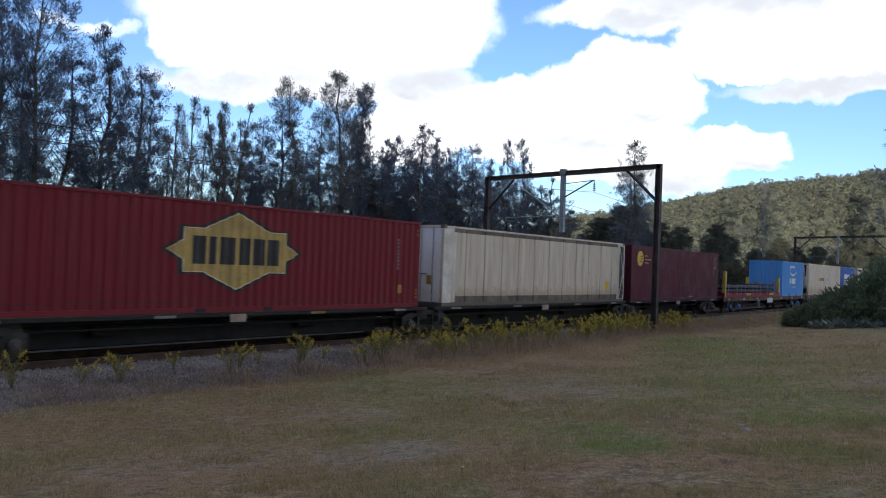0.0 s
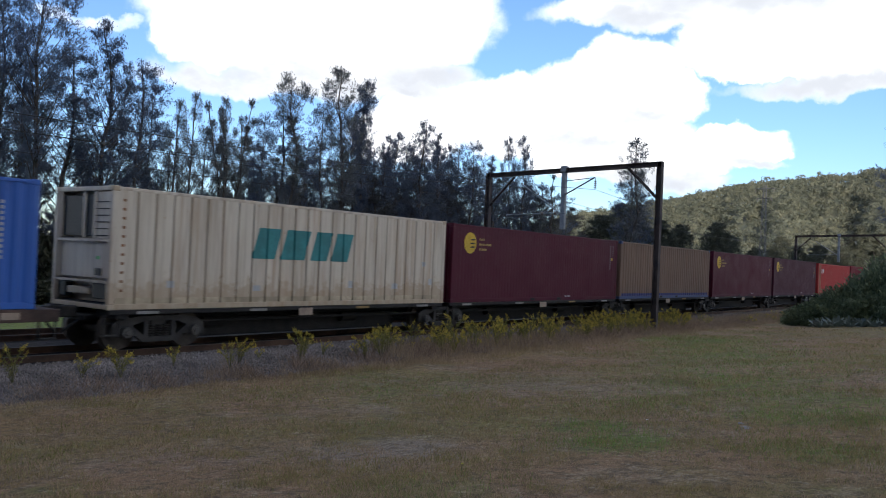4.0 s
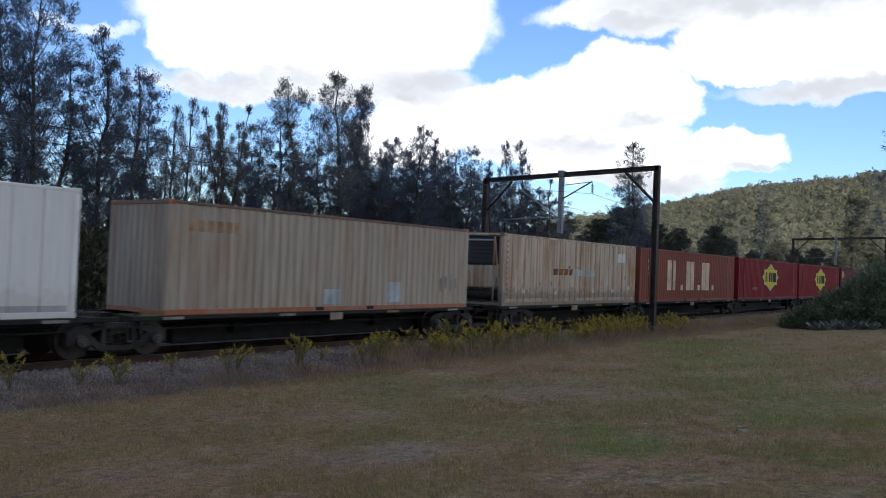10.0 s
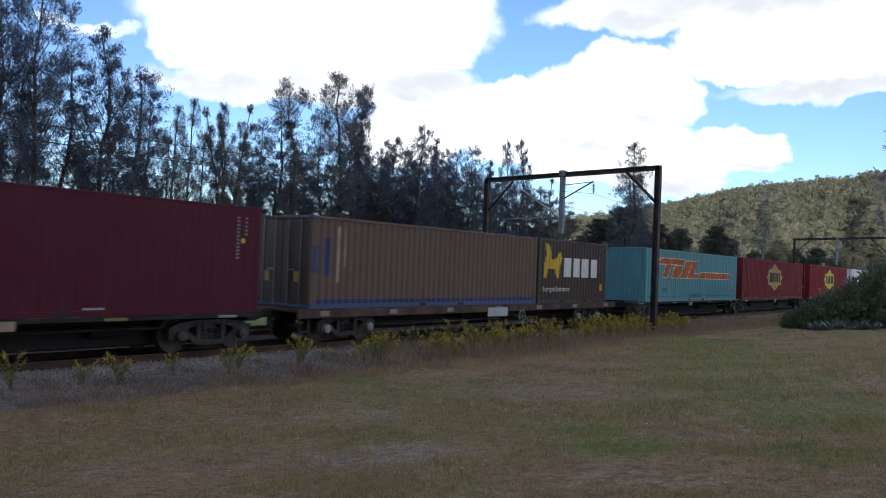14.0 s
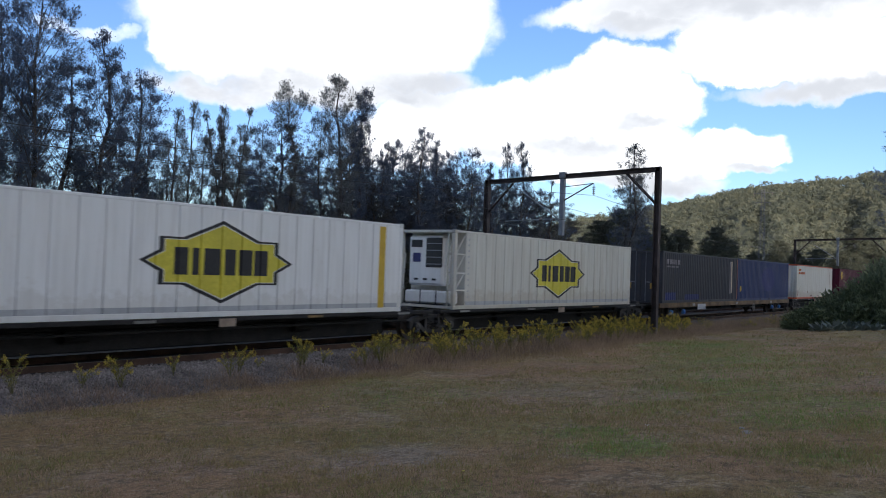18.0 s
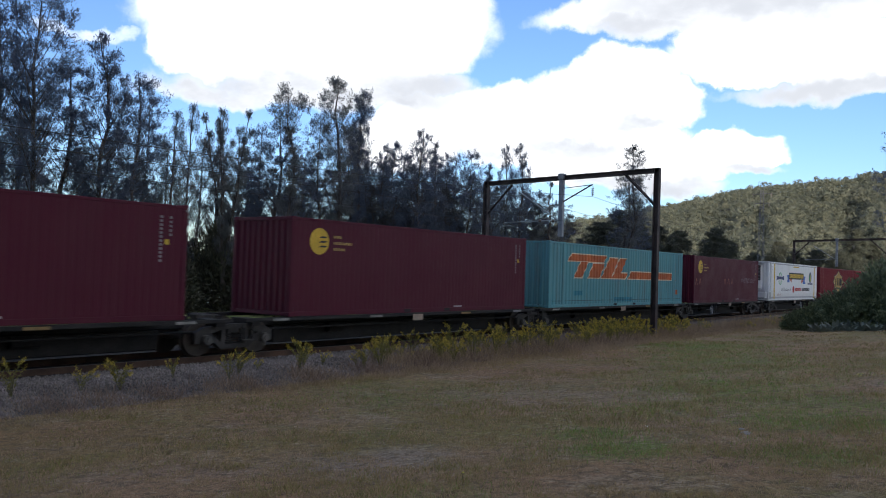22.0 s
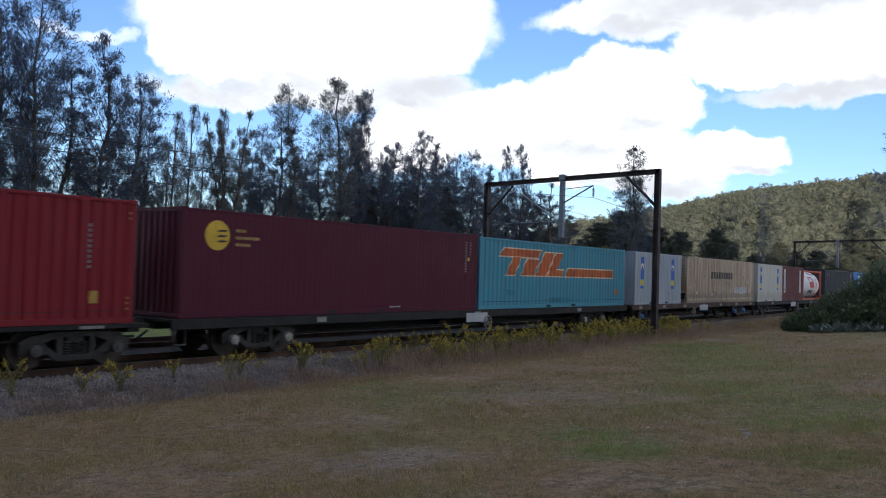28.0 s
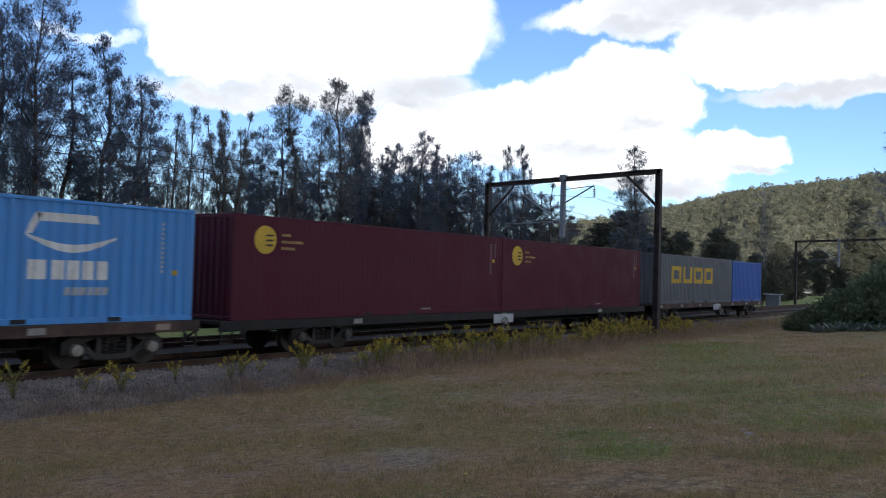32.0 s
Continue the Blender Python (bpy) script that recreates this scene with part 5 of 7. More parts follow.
def build_train():
    # first spine set
    emblem_red(-323.63, coat="red_dull", mark="gold")
    b = reefer(-307.76, 14.2, "cream", "wide", "door", label="cream refrigerated container with rust stains and an open end frame", rail="grimy", door_coat="white")
    b.art("corner_panel", [rect(0.0, 0.52, 0.12, 2.62)], "bone", "plain off-white corner panel", 0.006)
    b.art("corner_panel", [rect(0.58, 0.72, 0.12, 2.62)], "bone", "plain off-white corner panel", 0.006)
    b.art("foot_band", [rect(0.75, 13.45, 0.12, 0.34)], "grimy", "grime-brown foot rail", 0.008)
    b.art("head_band", [rect(0.6, 13.45, 2.52, 2.66)], "grimy", "grime-brown head rail", 0.008)
    # flat black rectangle paints the shade inside the open end bay
    b.art("open_bay", [rect(13.62, 14.12, 0.16, 2.58)], "black", "black rectangle painted for the shade inside the end bay", 0.006)
    b.art("end_brace", [[(13.64, 0.2), (13.7, 0.2), (14.1, 1.35), (14.04, 1.35)]], "bone", "white diagonal brace", 0.016)
    b.art("end_brace", [[(14.04, 1.4), (14.1, 1.4), (13.7, 2.55), (13.64, 2.55)]], "bone", "white diagonal brace", 0.016)
    b.art("warning_tab", [rect(12.24, 12.6, 0.57, 0.93)], "amber", "yellow label")
    for x in (13.45, 13.58, 14.1):
        b.art("end_frame", [rect(x, x + 0.08, 0.1, 2.64)], "bone", "white end frame bar", 0.02)
    maroon(-292.74, 12.46)
    spine_wagon(-323.7, -308.4, LOW, [-322.6])
    spine_wagon(-308.3, -293.1, LOW, [-308.4])
    spine_wagon(-293.0, -279.9, LOW, [-293.1, -281.6])
    # flat with bundled bar and a short blue box
    flat_wagon(-279.15, -259.3, HIGH, [-276.75, -261.9], CAP_BLUE, -2.8)
    steel_load(-278.95, -266.5)
    moving_box(-266.01)
    # flat with a cream box and a short royal blue box
    flat_wagon(-258.9, -239.3, HIGH, [-256.8, -241.6], CAP_DARK, -1.6)
    b = reefer(-258.11, 11.95, "cream", "grooved", "braced", base=HIGH, height=STD, label="cream refrigerated container streaked with rust")
    strokes(b, 3.75, 1.22, 0.24, (1.9, 1.9, 1.6, 1.6), "rust", 0.3, label="faded orange block")
    strokes(b, 5.5, 1.2, 0.26, (1.1, 1.1, 1.1, 1.1, 1.1, 1.1, 1.1), "pale_blue", 0.1, label="ghost of a painted block")
    b = container(6.06, STD, "corr", "royal", "short bright blue steel container with slanted white blocks", "wall")
    strokes(b, 1.5, 1.48, 0.44, (1.45, 1.45, 0.8, 1.45, 1.5), "white", 0.25)
    strokes(b, 1.45, 1.14, 0.24, (1.35,) * 9, "white", 0.25)
    strokes(b, 1.4, 0.88, 0.16, (1.6,) * 12, "white", 0.2)
    id_marks(b, 5.3, 1.0, 2.2, "grey")
    put(b, -245.87, HIGH)
    # second spine set
    b = reefer(-238.23, 12.1, "cream", "grooved", label="stained cream refrigerated container with slanted teal blocks")
    strokes(b, 3.9, 1.25, 0.8, (1.2, 1.35, 1.0, 1.05), "teal", 0.28)
    maroon(-225.73, 12.9, coat="maroon")
    b = container(12.1, HC, "corr", "tan", "rusty tan corrugated container with a worn blue base", "wall", rail="blue_rail")
    b.art("worn_band", [rect(0.2, 11.9, 0.14, 0.26)], "navy", "worn blue band", 0.002)
    put(b, -212.43, LOW)
    maroon(-199.69, 12.32)
    maroon(-186.84, 12.5, coat="maroon_dark")
    ends = (-238.4, -226.0, -212.7, -200.1, -187.2, -174.2)
    for i in range(5):
        spine_wagon(ends[i] + 0.05, ends[i + 1] - 0.05, LOW, [ends[i] + (1.6 if i == 0 else 0)] + ([ends[5] - 1.5] if i == 4 else []), wheel=-177.6 if i == 4 else None)
    # third spine set
    b = container(12.67, 2.66, "corr", "scarlet", "scarlet corrugated container with a rusty corner and white blocks", "wall")
    b.art("rust_corner", [rect(0.17, 1.15, 0.14, 2.55)], "brick", "rust-brown repainted corner", 0.002)
    strokes(b, 1.2, 1.82, 0.36, (0.95, 0.95, 0.5), "white", 0.05)
    id_marks(b, 11.7, 1.3, 2.3, "peach")
    put(b, -173.38, LOW)
    b = emblem_red(-160.16, 15.1, "red_dull", "gold", at=0.49)
    b.art("paint_patch", [rect(3.3, 5.3, 1.5, 1.95)], "pinkish", "faded pink paint patch", 0.002)
    b = reefer(-142.84, 12.0, "cream_rusty", "grooved", label="yellowed cream refrigerated container with slanted blue blocks")
    strokes(b, 3.85, 1.2, 0.8, (1.2, 1.35, 1.0, 1.05), "azure", 0.28)
    b.art("fresh_patch", [rect(10.55, 11.8, 2.05, 2.5)], "white", "white repair panel", 0.003)
    b = reefer(-127.71, 12.3, "white", "panel", "unit", label="clean white refrigerated container with a red panel and yellow emblem")
    b.art("red_panel", [rect(0.64, 4.77, 0.58, 2.16)], "red", "red panel", 0.003)
    badge(b, 2.7, 1.38, 2.7, 1.2)
    for x in (5.0, 6.6):
        b.art("grey_strip", [rect(x, x + 0.62, 0.3, 2.45)], "grey", "grey vertical strip", 0.003)
    b.words("40' PLUS", 0.2, 0.3, 0.24, "red", "red stencilled lettering")
    b = container(12.1, HC, "corr", "beige", "stained beige corrugated container with an orange base rail", "wall", rail="worn_orange", top="tan")
    for x, z, w, t in ((5.15, 0.2, 0.7, 0.42), (7.9, 0.22, 0.62, 0.62)):
        b.art("repair_patch", [rect(x, x + w, z, z + t)], "pale_blue", "pale blue repair patch", 0.003)
    for k in range(4):
        b.art("repair_patch", [rect(10.5 + k * 0.28, 10.68 + k * 0.28, 0.55 + 0.1 * (k % 2), 1.0 + 0.06 * (k % 3))], "tape", "grey repair patch", 0.003)
    b.art("rail_patch", [rect(3.9, 5.1, 0.02, 0.125)], "pale_blue", "pale blue patch on the rail", 0.006)
    b.art("rail_patch", [rect(8.0, 10.2, 0.02, 0.125)], "grey", "pale patch on the rail", 0.006)
    for k in range(6):
        b.art("faded_mark", [rect(0.6 + k * 0.27, 0.78 + k * 0.27, 2.0, 2.28)], "rust_pale", "faded rusty mark", 0.003)
    put(b, -113.28, LOW)
    ends = (-173.7, -160.4, -144.0, -129.3, -114.3, -100.6)
    for i in range(5):
        spine_wagon(ends[i] + 0.05, ends[i + 1] - 0.05, LOW, [ends[i] + (2.2 if i == 0 else 0)] + ([ends[5] - 1.2] if i == 4 else []))
    # fourth spine set
    b = reefer(-98.91, 11.9, "cream_rusty", "grooved", "braced", label="rust-streaked cream refrigerated container")
    strokes(b, 3.8, 1.22, 0.26, (1.75, 1.75, 1.5, 1.5), "rust", 0.3)
    strokes(b, 5.55, 1.2, 0.27, (1.1,) * 7, "pale_blue", 0.1)
    b.art("fresh_patch", [rect(9.9, 10.7, 1.9, 2.3)], "white", "white repair panel", 0.003)
    b = container(14.63, 2.74, "corr", "brick", "brick-red corrugated container with big cream blocks", "wall")
    for x in (3.6, 6.3, 8.8):
        b.art("emblem_block", [rect(x, x + 0.6, 0.6, 2.2)], "peach", "big cream block", 0.006)
        b.art("emblem_block", [rect(x + 0.75, x + 1.2, 0.6, 2.2)], "peach", "big cream block", 0.006)
    for x in (5.5, 8.2, 10.5):
        b.art("emblem_block", [rect(x, x + 0.32, 0.6, 0.9)], "peach", "small cream block", 0.006)
    id_marks(b, 1.0, 1.3, 2.3, "peach", 3)
    id_marks(b, 14.0, 1.3, 2.3, "peach", 3)
    id_marks(b, 13.3, 1.4, 2.3, "peach", 8)
    put(b, -86.46, LOW)
    emblem_red(-70.88, 14.75, "red", "yellow", stencil=True)
    emblem_red(-55.51, 14.75, "red", "yellow", seam=True)
    maroon(-40.05, 12.45)
    ends = (-99.3, -86.8, -71.3, -55.9, -40.4, -27.2)
    for i in range(5):
        spine_wagon(ends[i] + 0.05, ends[i + 1] - 0.05, LOW, [ends[i] + (1.7 if i == 0 else 0)] + ([ends[5] - 1.7] if i == 4 else []))
    # flat with a long tan box and a short brown one
    flat_wagon(-26.2, -6.4, HIGH, [-24.1, -8.9], CAP_WHITE, 1.6)
    b = container(12.2, STD, "corr", "tan_dark", "grey-brown corrugated container with a worn blue base", "door", rail="blue_rail", door_coat="brown")
    b.art("scratched_strip", [rect(1.0, 1.16, 0.75, 2.35)], "plate", "scuffed pale strip", 0.003)
    b.art("scratched_strip", [rect(1.3, 1.4, 1.2, 2.3)], "ghost", "scuffed pale strip", 0.003)
    b.art("blue_patch", [rect(0.03, 0.3, 1.0, 1.75)], "navy", "blue repainted patch", 0.004)
    b.art("blue_patch", [rect(0.5, 0.72, 0.95, 2.0)], "navy", "blue repainted patch", 0.004)
    b.art("worn_band", [rect(0.2, 12.0, 0.14, 0.26)], "navy", "worn blue band", 0.002)
    put(b, -25.78, HIGH)
    b = container(6.06, STD, "corr", "brown", "short dark brown container with white blocks and a gold beast emblem", "wall")
    b.art("beast_emblem", [[(0.45, 1.02), (0.65, 1.02), (0.8, 1.4), (1.4, 1.4), (1.5, 1.02), (1.72, 1.02), (1.75, 1.55), (2.0, 1.85), (1.75, 2.1), (1.4, 1.8), (1.1, 1.78), (0.9, 2.35), (0.55, 2.45), (0.65, 2.0), (0.5, 1.55)]], "amber", "gold heraldic shape", 0.005)
    strokes(b, 2.1, 1.08, 0.8, (1.05, 0.9, 1.1, 0.95), "white", 0.0)
    b.words("Storage Container", 0.4, 0.48, 0.3, "white", "white painted lettering")
    id_marks(b, 5.4, 1.2, 2.3, "grey")
    b.art("warning_tab", [rect(5.5, 5.75, 0.5, 0.8)], "amber", "yellow label")
    put(b, -13.46, HIGH)
    # fifth spine set
    turquoise(-2.9, 14.3)
    emblem_red(12.6, 15.45, "red_dull", "gold", at=0.492)
    emblem_red(30.58, 14.5, "red", "yellow", at=0.494, end="door", patch=True, stencil=True)
    b = reefer(47.0, 14.45, "white", "panel", "fridge", label="white refrigerated container with orange stripe and yellow emblem")
    badge(b, 7.55, 1.35, 4.2, 1.8)
    for x in (1.25, 13.35):
        b.art("stripe", [rect(x, x + 0.28, 0.13, 2.6)], "amber", "orange-yellow upright stripe", 0.003)
    b = reefer(64.2, 14.3, "offwhite", "panel", "fridge", label="off-white refrigerated container with a yellow emblem")
    badge(b, 7.3, 1.34, 4.2, 1.8)
    ends = (-5.0, 12.0, 28.9, 46.6, 63.3, 80.6)
    for i in range(5):
        spine_wagon(ends[i] + 0.05, ends[i + 1] - 0.05, LOW, [ends[i] + (2.6 if i == 0 else 0)] + ([ends[5] - 1.6] if i == 4 else []))
    # flat with two dark long boxes
    flat_wagon(82.2, 107.2, LOW, [84.9, 104.0], CAP_BLUE, 3.4, brown=False, sill=SILL_OCHRE, plate=-6.4)
    b = container(12.28, HC, "corr", "slate", "dark slate corrugated container with pale end marks", "door")
    strokes(b, 0.6, 2.05, 0.26, (1.4,) * 5, "ghost", 0.0, "faded_mark", "faded pale mark")
    strokes(b, 0.6, 1.88, 0.09, (2.2,) * 8, "ghost", 0.0, "faded_mark", "faded pale mark")
    b.art("scratched_strip", [rect(10.75, 10.98, 0.45, 2.45)], "ghost", "scratched pale upright strip", 0.003)
    b.art("scratched_strip", [rect(11.16, 11.24, 0.5, 2.45)], "peach", "scratched pale upright strip", 0.003)
    b.art("blue_patch", [rect(0.4, 1.9, 0.15, 0.55)], "navy", "dark blue repainted patch", 0.002)
    b.art("blue_patch", [rect(3.2, 5.4, 0.15, 0.45)], "navy", "dark blue repainted patch", 0.002)
    b.art("rust_corner", [rect(12.14, 12.27, 0.14, 2.58)], "brick", "rusty corner post", 0.002)
    put(b, 82.51, LOW)
    b = container(12.1, HC, "corr", "deep_blue", "deep blue corrugated container, faded and scuffed", "wall")
    b.art("faded_emblem", [disc_poly(6.85, 1.45, 0.85, 24, 1.9)], "navy", "darker repainted emblem", 0.003)
    b.art("warning_tab", [rect(0.5, 0.75, 0.6, 0.95)], "amber", "yellow label")
    id_marks(b, 11.4, 1.0, 2.2, "grey")
    put(b, 94.9, LOW)
    # sixth spine set
    b = container(12.25, HC, "corr", "offwhite", "white corrugated container with orange rails", "wall", rail="orange", top="orange")
    strokes(b, 0.6, 2.2, 0.18, (1.2,) * 4, "orange", 0.0)
    strokes(b, 0.6, 1.95, 0.18, (1.05,) * 10, "orange", 0.0)
    for x, z, w, t in ((0.35, 0.25, 0.12, 0.45), (0.95, 0.3, 0.1, 0.7), (3.4, 0.5, 0.12, 0.1), (4.35, 0.18, 0.5, 0.12), (8.6, 0.3, 0.06, 1.9), (6.8, 0.2, 0.25, 0.08), (11.2, 0.9, 0.05, 1.4)):
        b.art("wear_patch", [rect(x, x + w, z, z + t)], "plate", "scuffed stain", 0.003)
    b.art("diamond_label", [[(11.35, 0.42), (11.48, 0.6), (11.35, 0.78), (11.22, 0.6)]], "tape", "dark diamond label")
    put(b, 109.58, LOW)
    maroon(124.89, 12.28)
    maroon(140.45, 12.1)
    turquoise(154.4, 14.6)
    maroon(170.79, 12.29, graffiti=True)
    ends = (108.0, 123.3, 138.8, 153.5, 169.8, 184.8)
    for i in range(5):
        spine_wagon(ends[i] + 0.05, ends[i + 1] - 0.05, LOW, [ends[i] + (1.6 if i == 0 else 0)] + ([ends[5] - 2.4] if i == 4 else []), wheel=119.9 if i == 0 else 173.6 if i == 4 else None)
    # seventh spine set
    b = reefer(185.65, 14.3, "white", "smooth", "fridge", label="white refrigerated container with yellow stripes and a ribbon emblem", height=2.8)
    for x in (1.3, 13.26):
        b.art("stripe", [rect(x, x + 0.29, 0.12, 2.68)], "amber", "yellow upright stripe", 0.003)
    b.art("round_emblem", [disc_poly(3.0, 1.6, 0.46)], "green", "round green globe emblem", 0.004)
    b.art("round_emblem_inner", [disc_poly(3.0, 1.6, 0.38)], "white", "white globe field", 0.006)
    b.art("ribbon", [[(1.95, 1.45), (2.5, 1.55), (3.5, 1.55), (4.05, 1.45), (3.95, 1.65), (4.05, 1.8), (3.5, 1.75), (2.5, 1.75), (1.95, 1.8), (2.05, 1.65)]], "navy", "dark ribbon", 0.008)
    b.art("ribbon", [[(4.84, 1.35), (5.6, 1.35), (5.6, 1.9), (4.84, 1.9), (5.05, 1.62)]], "blue", "blue ribbon end", 0.004)
    b.art("ribbon", [[(10.46, 1.25), (9.6, 1.25), (9.6, 1.85), (10.46, 1.85), (10.2, 1.55)]], "blue", "blue ribbon end", 0.004)
    b.art("ribbon_fold", [[(5.43, 1.6), (6.2, 1.32), (6.2, 1.6)]], "orange", "orange ribbon fold", 0.006)
    b.art("ribbon_fold", [[(9.85, 1.55), (9.1, 1.25), (9.1, 1.55)]], "orange", "orange ribbon fold", 0.006)
    b.art("ribbon_panel", [rect(5.43, 9.85, 1.58, 2.08)], "black", "dark ribbon panel", 0.0045)
    strokes(b, 5.62, 1.68, 0.3, (1.0,) * 14, "amber", 0.0, label="amber block")
    b.art("oval_emblem", [disc_poly(12.0, 1.78, 0.44)], "navy", "round navy emblem", 0.004)
    b.art("leaf", [[(12.0, 2.15), (11.72, 1.78), (11.82, 1.48), (12.0, 1.42)]], "green", "green leaf half", 0.007)
    b.art("leaf", [[(12.0, 2.15), (12.0, 1.42), (12.18, 1.48), (12.28, 1.78)]], "yellow", "yellow leaf half", 0.007)
    strokes(b, 11.2, 1.2, 0.13, (1.15,) * 11, "navy", 0.0, label="small dark block")
    b.words("All Divisions of", 3.34, 0.68, 0.34, "black", "dark painted lettering", squeeze=1.25)
    b.art("droplet", [disc_poly(6.77, 0.8, 0.26)], "red", "red droplet emblem", 0.005)
    strokes(b, 7.26, 0.68, 0.24, (1.15,) * 7, "red", 0.0, label="red block")
    strokes(b, 9.36, 0.68, 0.24, (1.15,) * 9, "black", 0.0, label="dark block")
    b.words("46'6\" x 9'10\"", 2.16, 0.3, 0.26, "brick", "red stencilled size lettering", slant=0.1)
    b.art("top_label", [rect(6.6, 8.4, 2.5, 2.58)], "amber", "narrow yellow label")
    b.art("foot_band", [rect(0.8, 13.2, 0.14, 0.27)], "grey", "grey foot band", 0.0025)
    b.art("edge_line", [rect(0.8, 14.1, 2.62, 2.7)], "grey", "grey top edge", 0.003)
    emblem_red(201.14, 14.66, "red_dull", "gold")
    emblem_red(216.14, 14.8, "red", "yellow", stencil=True)
    b = container(12.29, HC, "smooth", "faded", "faded pink-red container with white end marks", "door", door_coat="red_dull")
    b.art("white_mark", [[(0.75, 0.3), (1.2, 0.3), (1.3, 2.45), (0.75, 2.45)]], "white", "worn white shape", 0.003)
    b.art("white_mark", [[(10.3, 2.35), (11.3, 2.35), (11.3, 1.7), (11.1, 1.3), (10.4, 1.8)]], "white", "worn white shape", 0.003)
    put(b, 232.86, LOW)
    emblem_red(247.5, 14.1, "red", "yellow", stencil=True)
    ends = (185.4, 200.5, 215.9, 231.8, 247.0, 262.2)
    for i in range(5):
        spine_wagon(ends[i] + 0.05, ends[i + 1] - 0.05, LOW, [ends[i] + (1.4 if i == 0 else 0)] + ([ends[5] - 1.8] if i == 4 else []), wheel=194.4 if i == 0 else 253.3 if i == 4 else None)
    # flats at the tail
    flat_wagon(262.6, 287.6, HIGH, [265.4, 284.4], CAP_WHITE, 0.6, brown=False)
    maroon(262.77, 12.28, base=HIGH)
    turquoise(275.17, 12.1, short=True)
    flat_wagon(288.2, 308.0, HIGH, [290.5, 305.0], CAP_BLUE, -1.7)
    b = container(6.06, STD, "fine", "palegrey", "short pale grey container with blue stickers", "wall")
    stickers(b, 0.68, 4.62)
    put(b, 288.49, HIGH)
    b = reefer(295.44, 12.1, "cream_brown", "grooved", "unit", HIGH, "dirty cream refrigerated container with faded dark blocks", STD)
    strokes(b, 3.9, 1.42, 0.4, (1.1,) * 9, "slate", 0.0, label="faded dark block")
    b.words("FRESH", 6.2, 0.98, 0.4, "ghost", "faded lettering")
    b.art("wear_panel", [rect(8.2, 10.8, 0.55, 0.95)], "grey", "scuffed pale panel", 0.003)
    flat_wagon(308.4, 327.3, LOW + 0.02, [310.5, 324.9], CAP_DARK, 1.2, brown=False)
    b = container(6.06, STD, "fine", "bone", "short bone-white container with rusty corners and blue stickers", "wall")
    stickers(b, 0.56, 4.7)
    put(b, 308.69, LOW + 0.02)
    b = container(6.06, STD, "fine", "rust_red", "short rust-red container with upright white strips", "wall")
    for x in (0.5, 4.98):
        b.art("white_strip", [rect(x, x + 0.42, 0.62, 2.36)], "white", "upright white strip", 0.003)
        for k in range(6):
            b.art("emblem_block", [rect(x + 0.15, x + 0.29, 0.78 + k * 0.24, 0.93 + k * 0.24)], "slate", "dark block on the strip", 0.006)
    put(b, 314.77, LOW + 0.02)
    put(tank_container(6.06, 2.42, "white tank container in an orange frame with a red emblem"), 320.97, LOW + 0.02)
    flat_wagon(327.8, 347.3, HIGH, [330.3, 345.2], CAP_WHITE, 1.0)
    b = container(12.19, STD, "corr", "slate", "dark slate corrugated container with an upright pale strip", "wall")
    b.art("white_strip", [rect(10.85, 11.2, 0.5, 2.42)], "ghost", "upright pale strip", 0.003)
    for k in range(4):
        b.art("strip_block", [rect(10.93, 11.12, 0.95 + k * 0.35, 1.17 + k * 0.35)], "brick", "brick-red block on the strip", 0.006)
    b.art("faded_marks", bars(0.8, 2.0, 2.1, 2.3, 5, 0.6), "ghost", "faded pale marks", 0.003)
    put(b, 328.48, HIGH)
    moving_box(341.02)
    flat_wagon(347.9, 373.5, LOW, [351.6, 370.0], CAP_DARK, 0.0, brown=False)
    maroon(348.22, 12.29)
    maroon(360.54, 12.37)
    flat_wagon(374.6, 393.6, HIGH, [377.0, 391.0], CAP_DARK, 0.5)
    b = container(11.3, STD, "fine", "grey", "grey steel container with square yellow blocks", "wall")
    for k in range(4):
        x = 1.45 + k * 1.66
        for p in (rect(x, x + 0.3, 1.1, 2.0), rect(x + 1.05, x + 1.38, 1.1, 2.0), rect(x + 0.3, x + 1.05, 1.78 if k != 1 else 1.1, 2.0 if k != 1 else 1.32)):
            b.art("emblem_block", [p], "amber", "square yellow block", 0.006)
        if k != 1:
            b.art("emblem_block", [rect(x + 0.3, x + 1.05, 1.1, 1.32)], "amber", "square yellow block", 0.006)
    put(b, 375.52, HIGH)
    b = container(6.06, STD - 0.04, "corr", "royal", "short deep blue steel container at the tail", "wall")
    put(b, 387.0, HIGH)


def moving_box(u):
    b = container(6.06, STD, "corr", "sky_blue", "short sky-blue container with a white swoosh", "door")
    arc = [(2.07 + 2.0 * k / 12, 1.86 - 0.2 * math.sin(math.pi * k / 12)) for k in range(13)]
    b.art("swoosh", [arc + [(x, z - 0.04 - 0.13 * math.sin(math.pi * k / 12)) for k, (x, z) in reversed(list(enumerate(arc)))]], "white", "white swoosh")
    b.art("swoosh", [rect(2.35, 3.65, 2.12, 2.3, -0.05)], "white", "white swoosh")
    b.art("swoosh", [rect(2.07, 2.22, 1.86, 2.28, 0.2)], "white", "white swoosh")
    strokes(b, 2.15, 0.93, 0.4, (1.2, 0.85, 0.85, 0.8, 0.8), "white", 0.0, label="white block")
    strokes(b, 2.9, 0.6, 0.17, (1.0,) * 6, "grey", 0.2, label="small pale block")
    id_marks(b, 5.2, 1.1, 2.3, "grey")
    b.art("warning_tab", [rect(5.5, 5.62, 1.05, 1.17)], "amber", "small yellow tab")
    return put(b, u, HIGH)


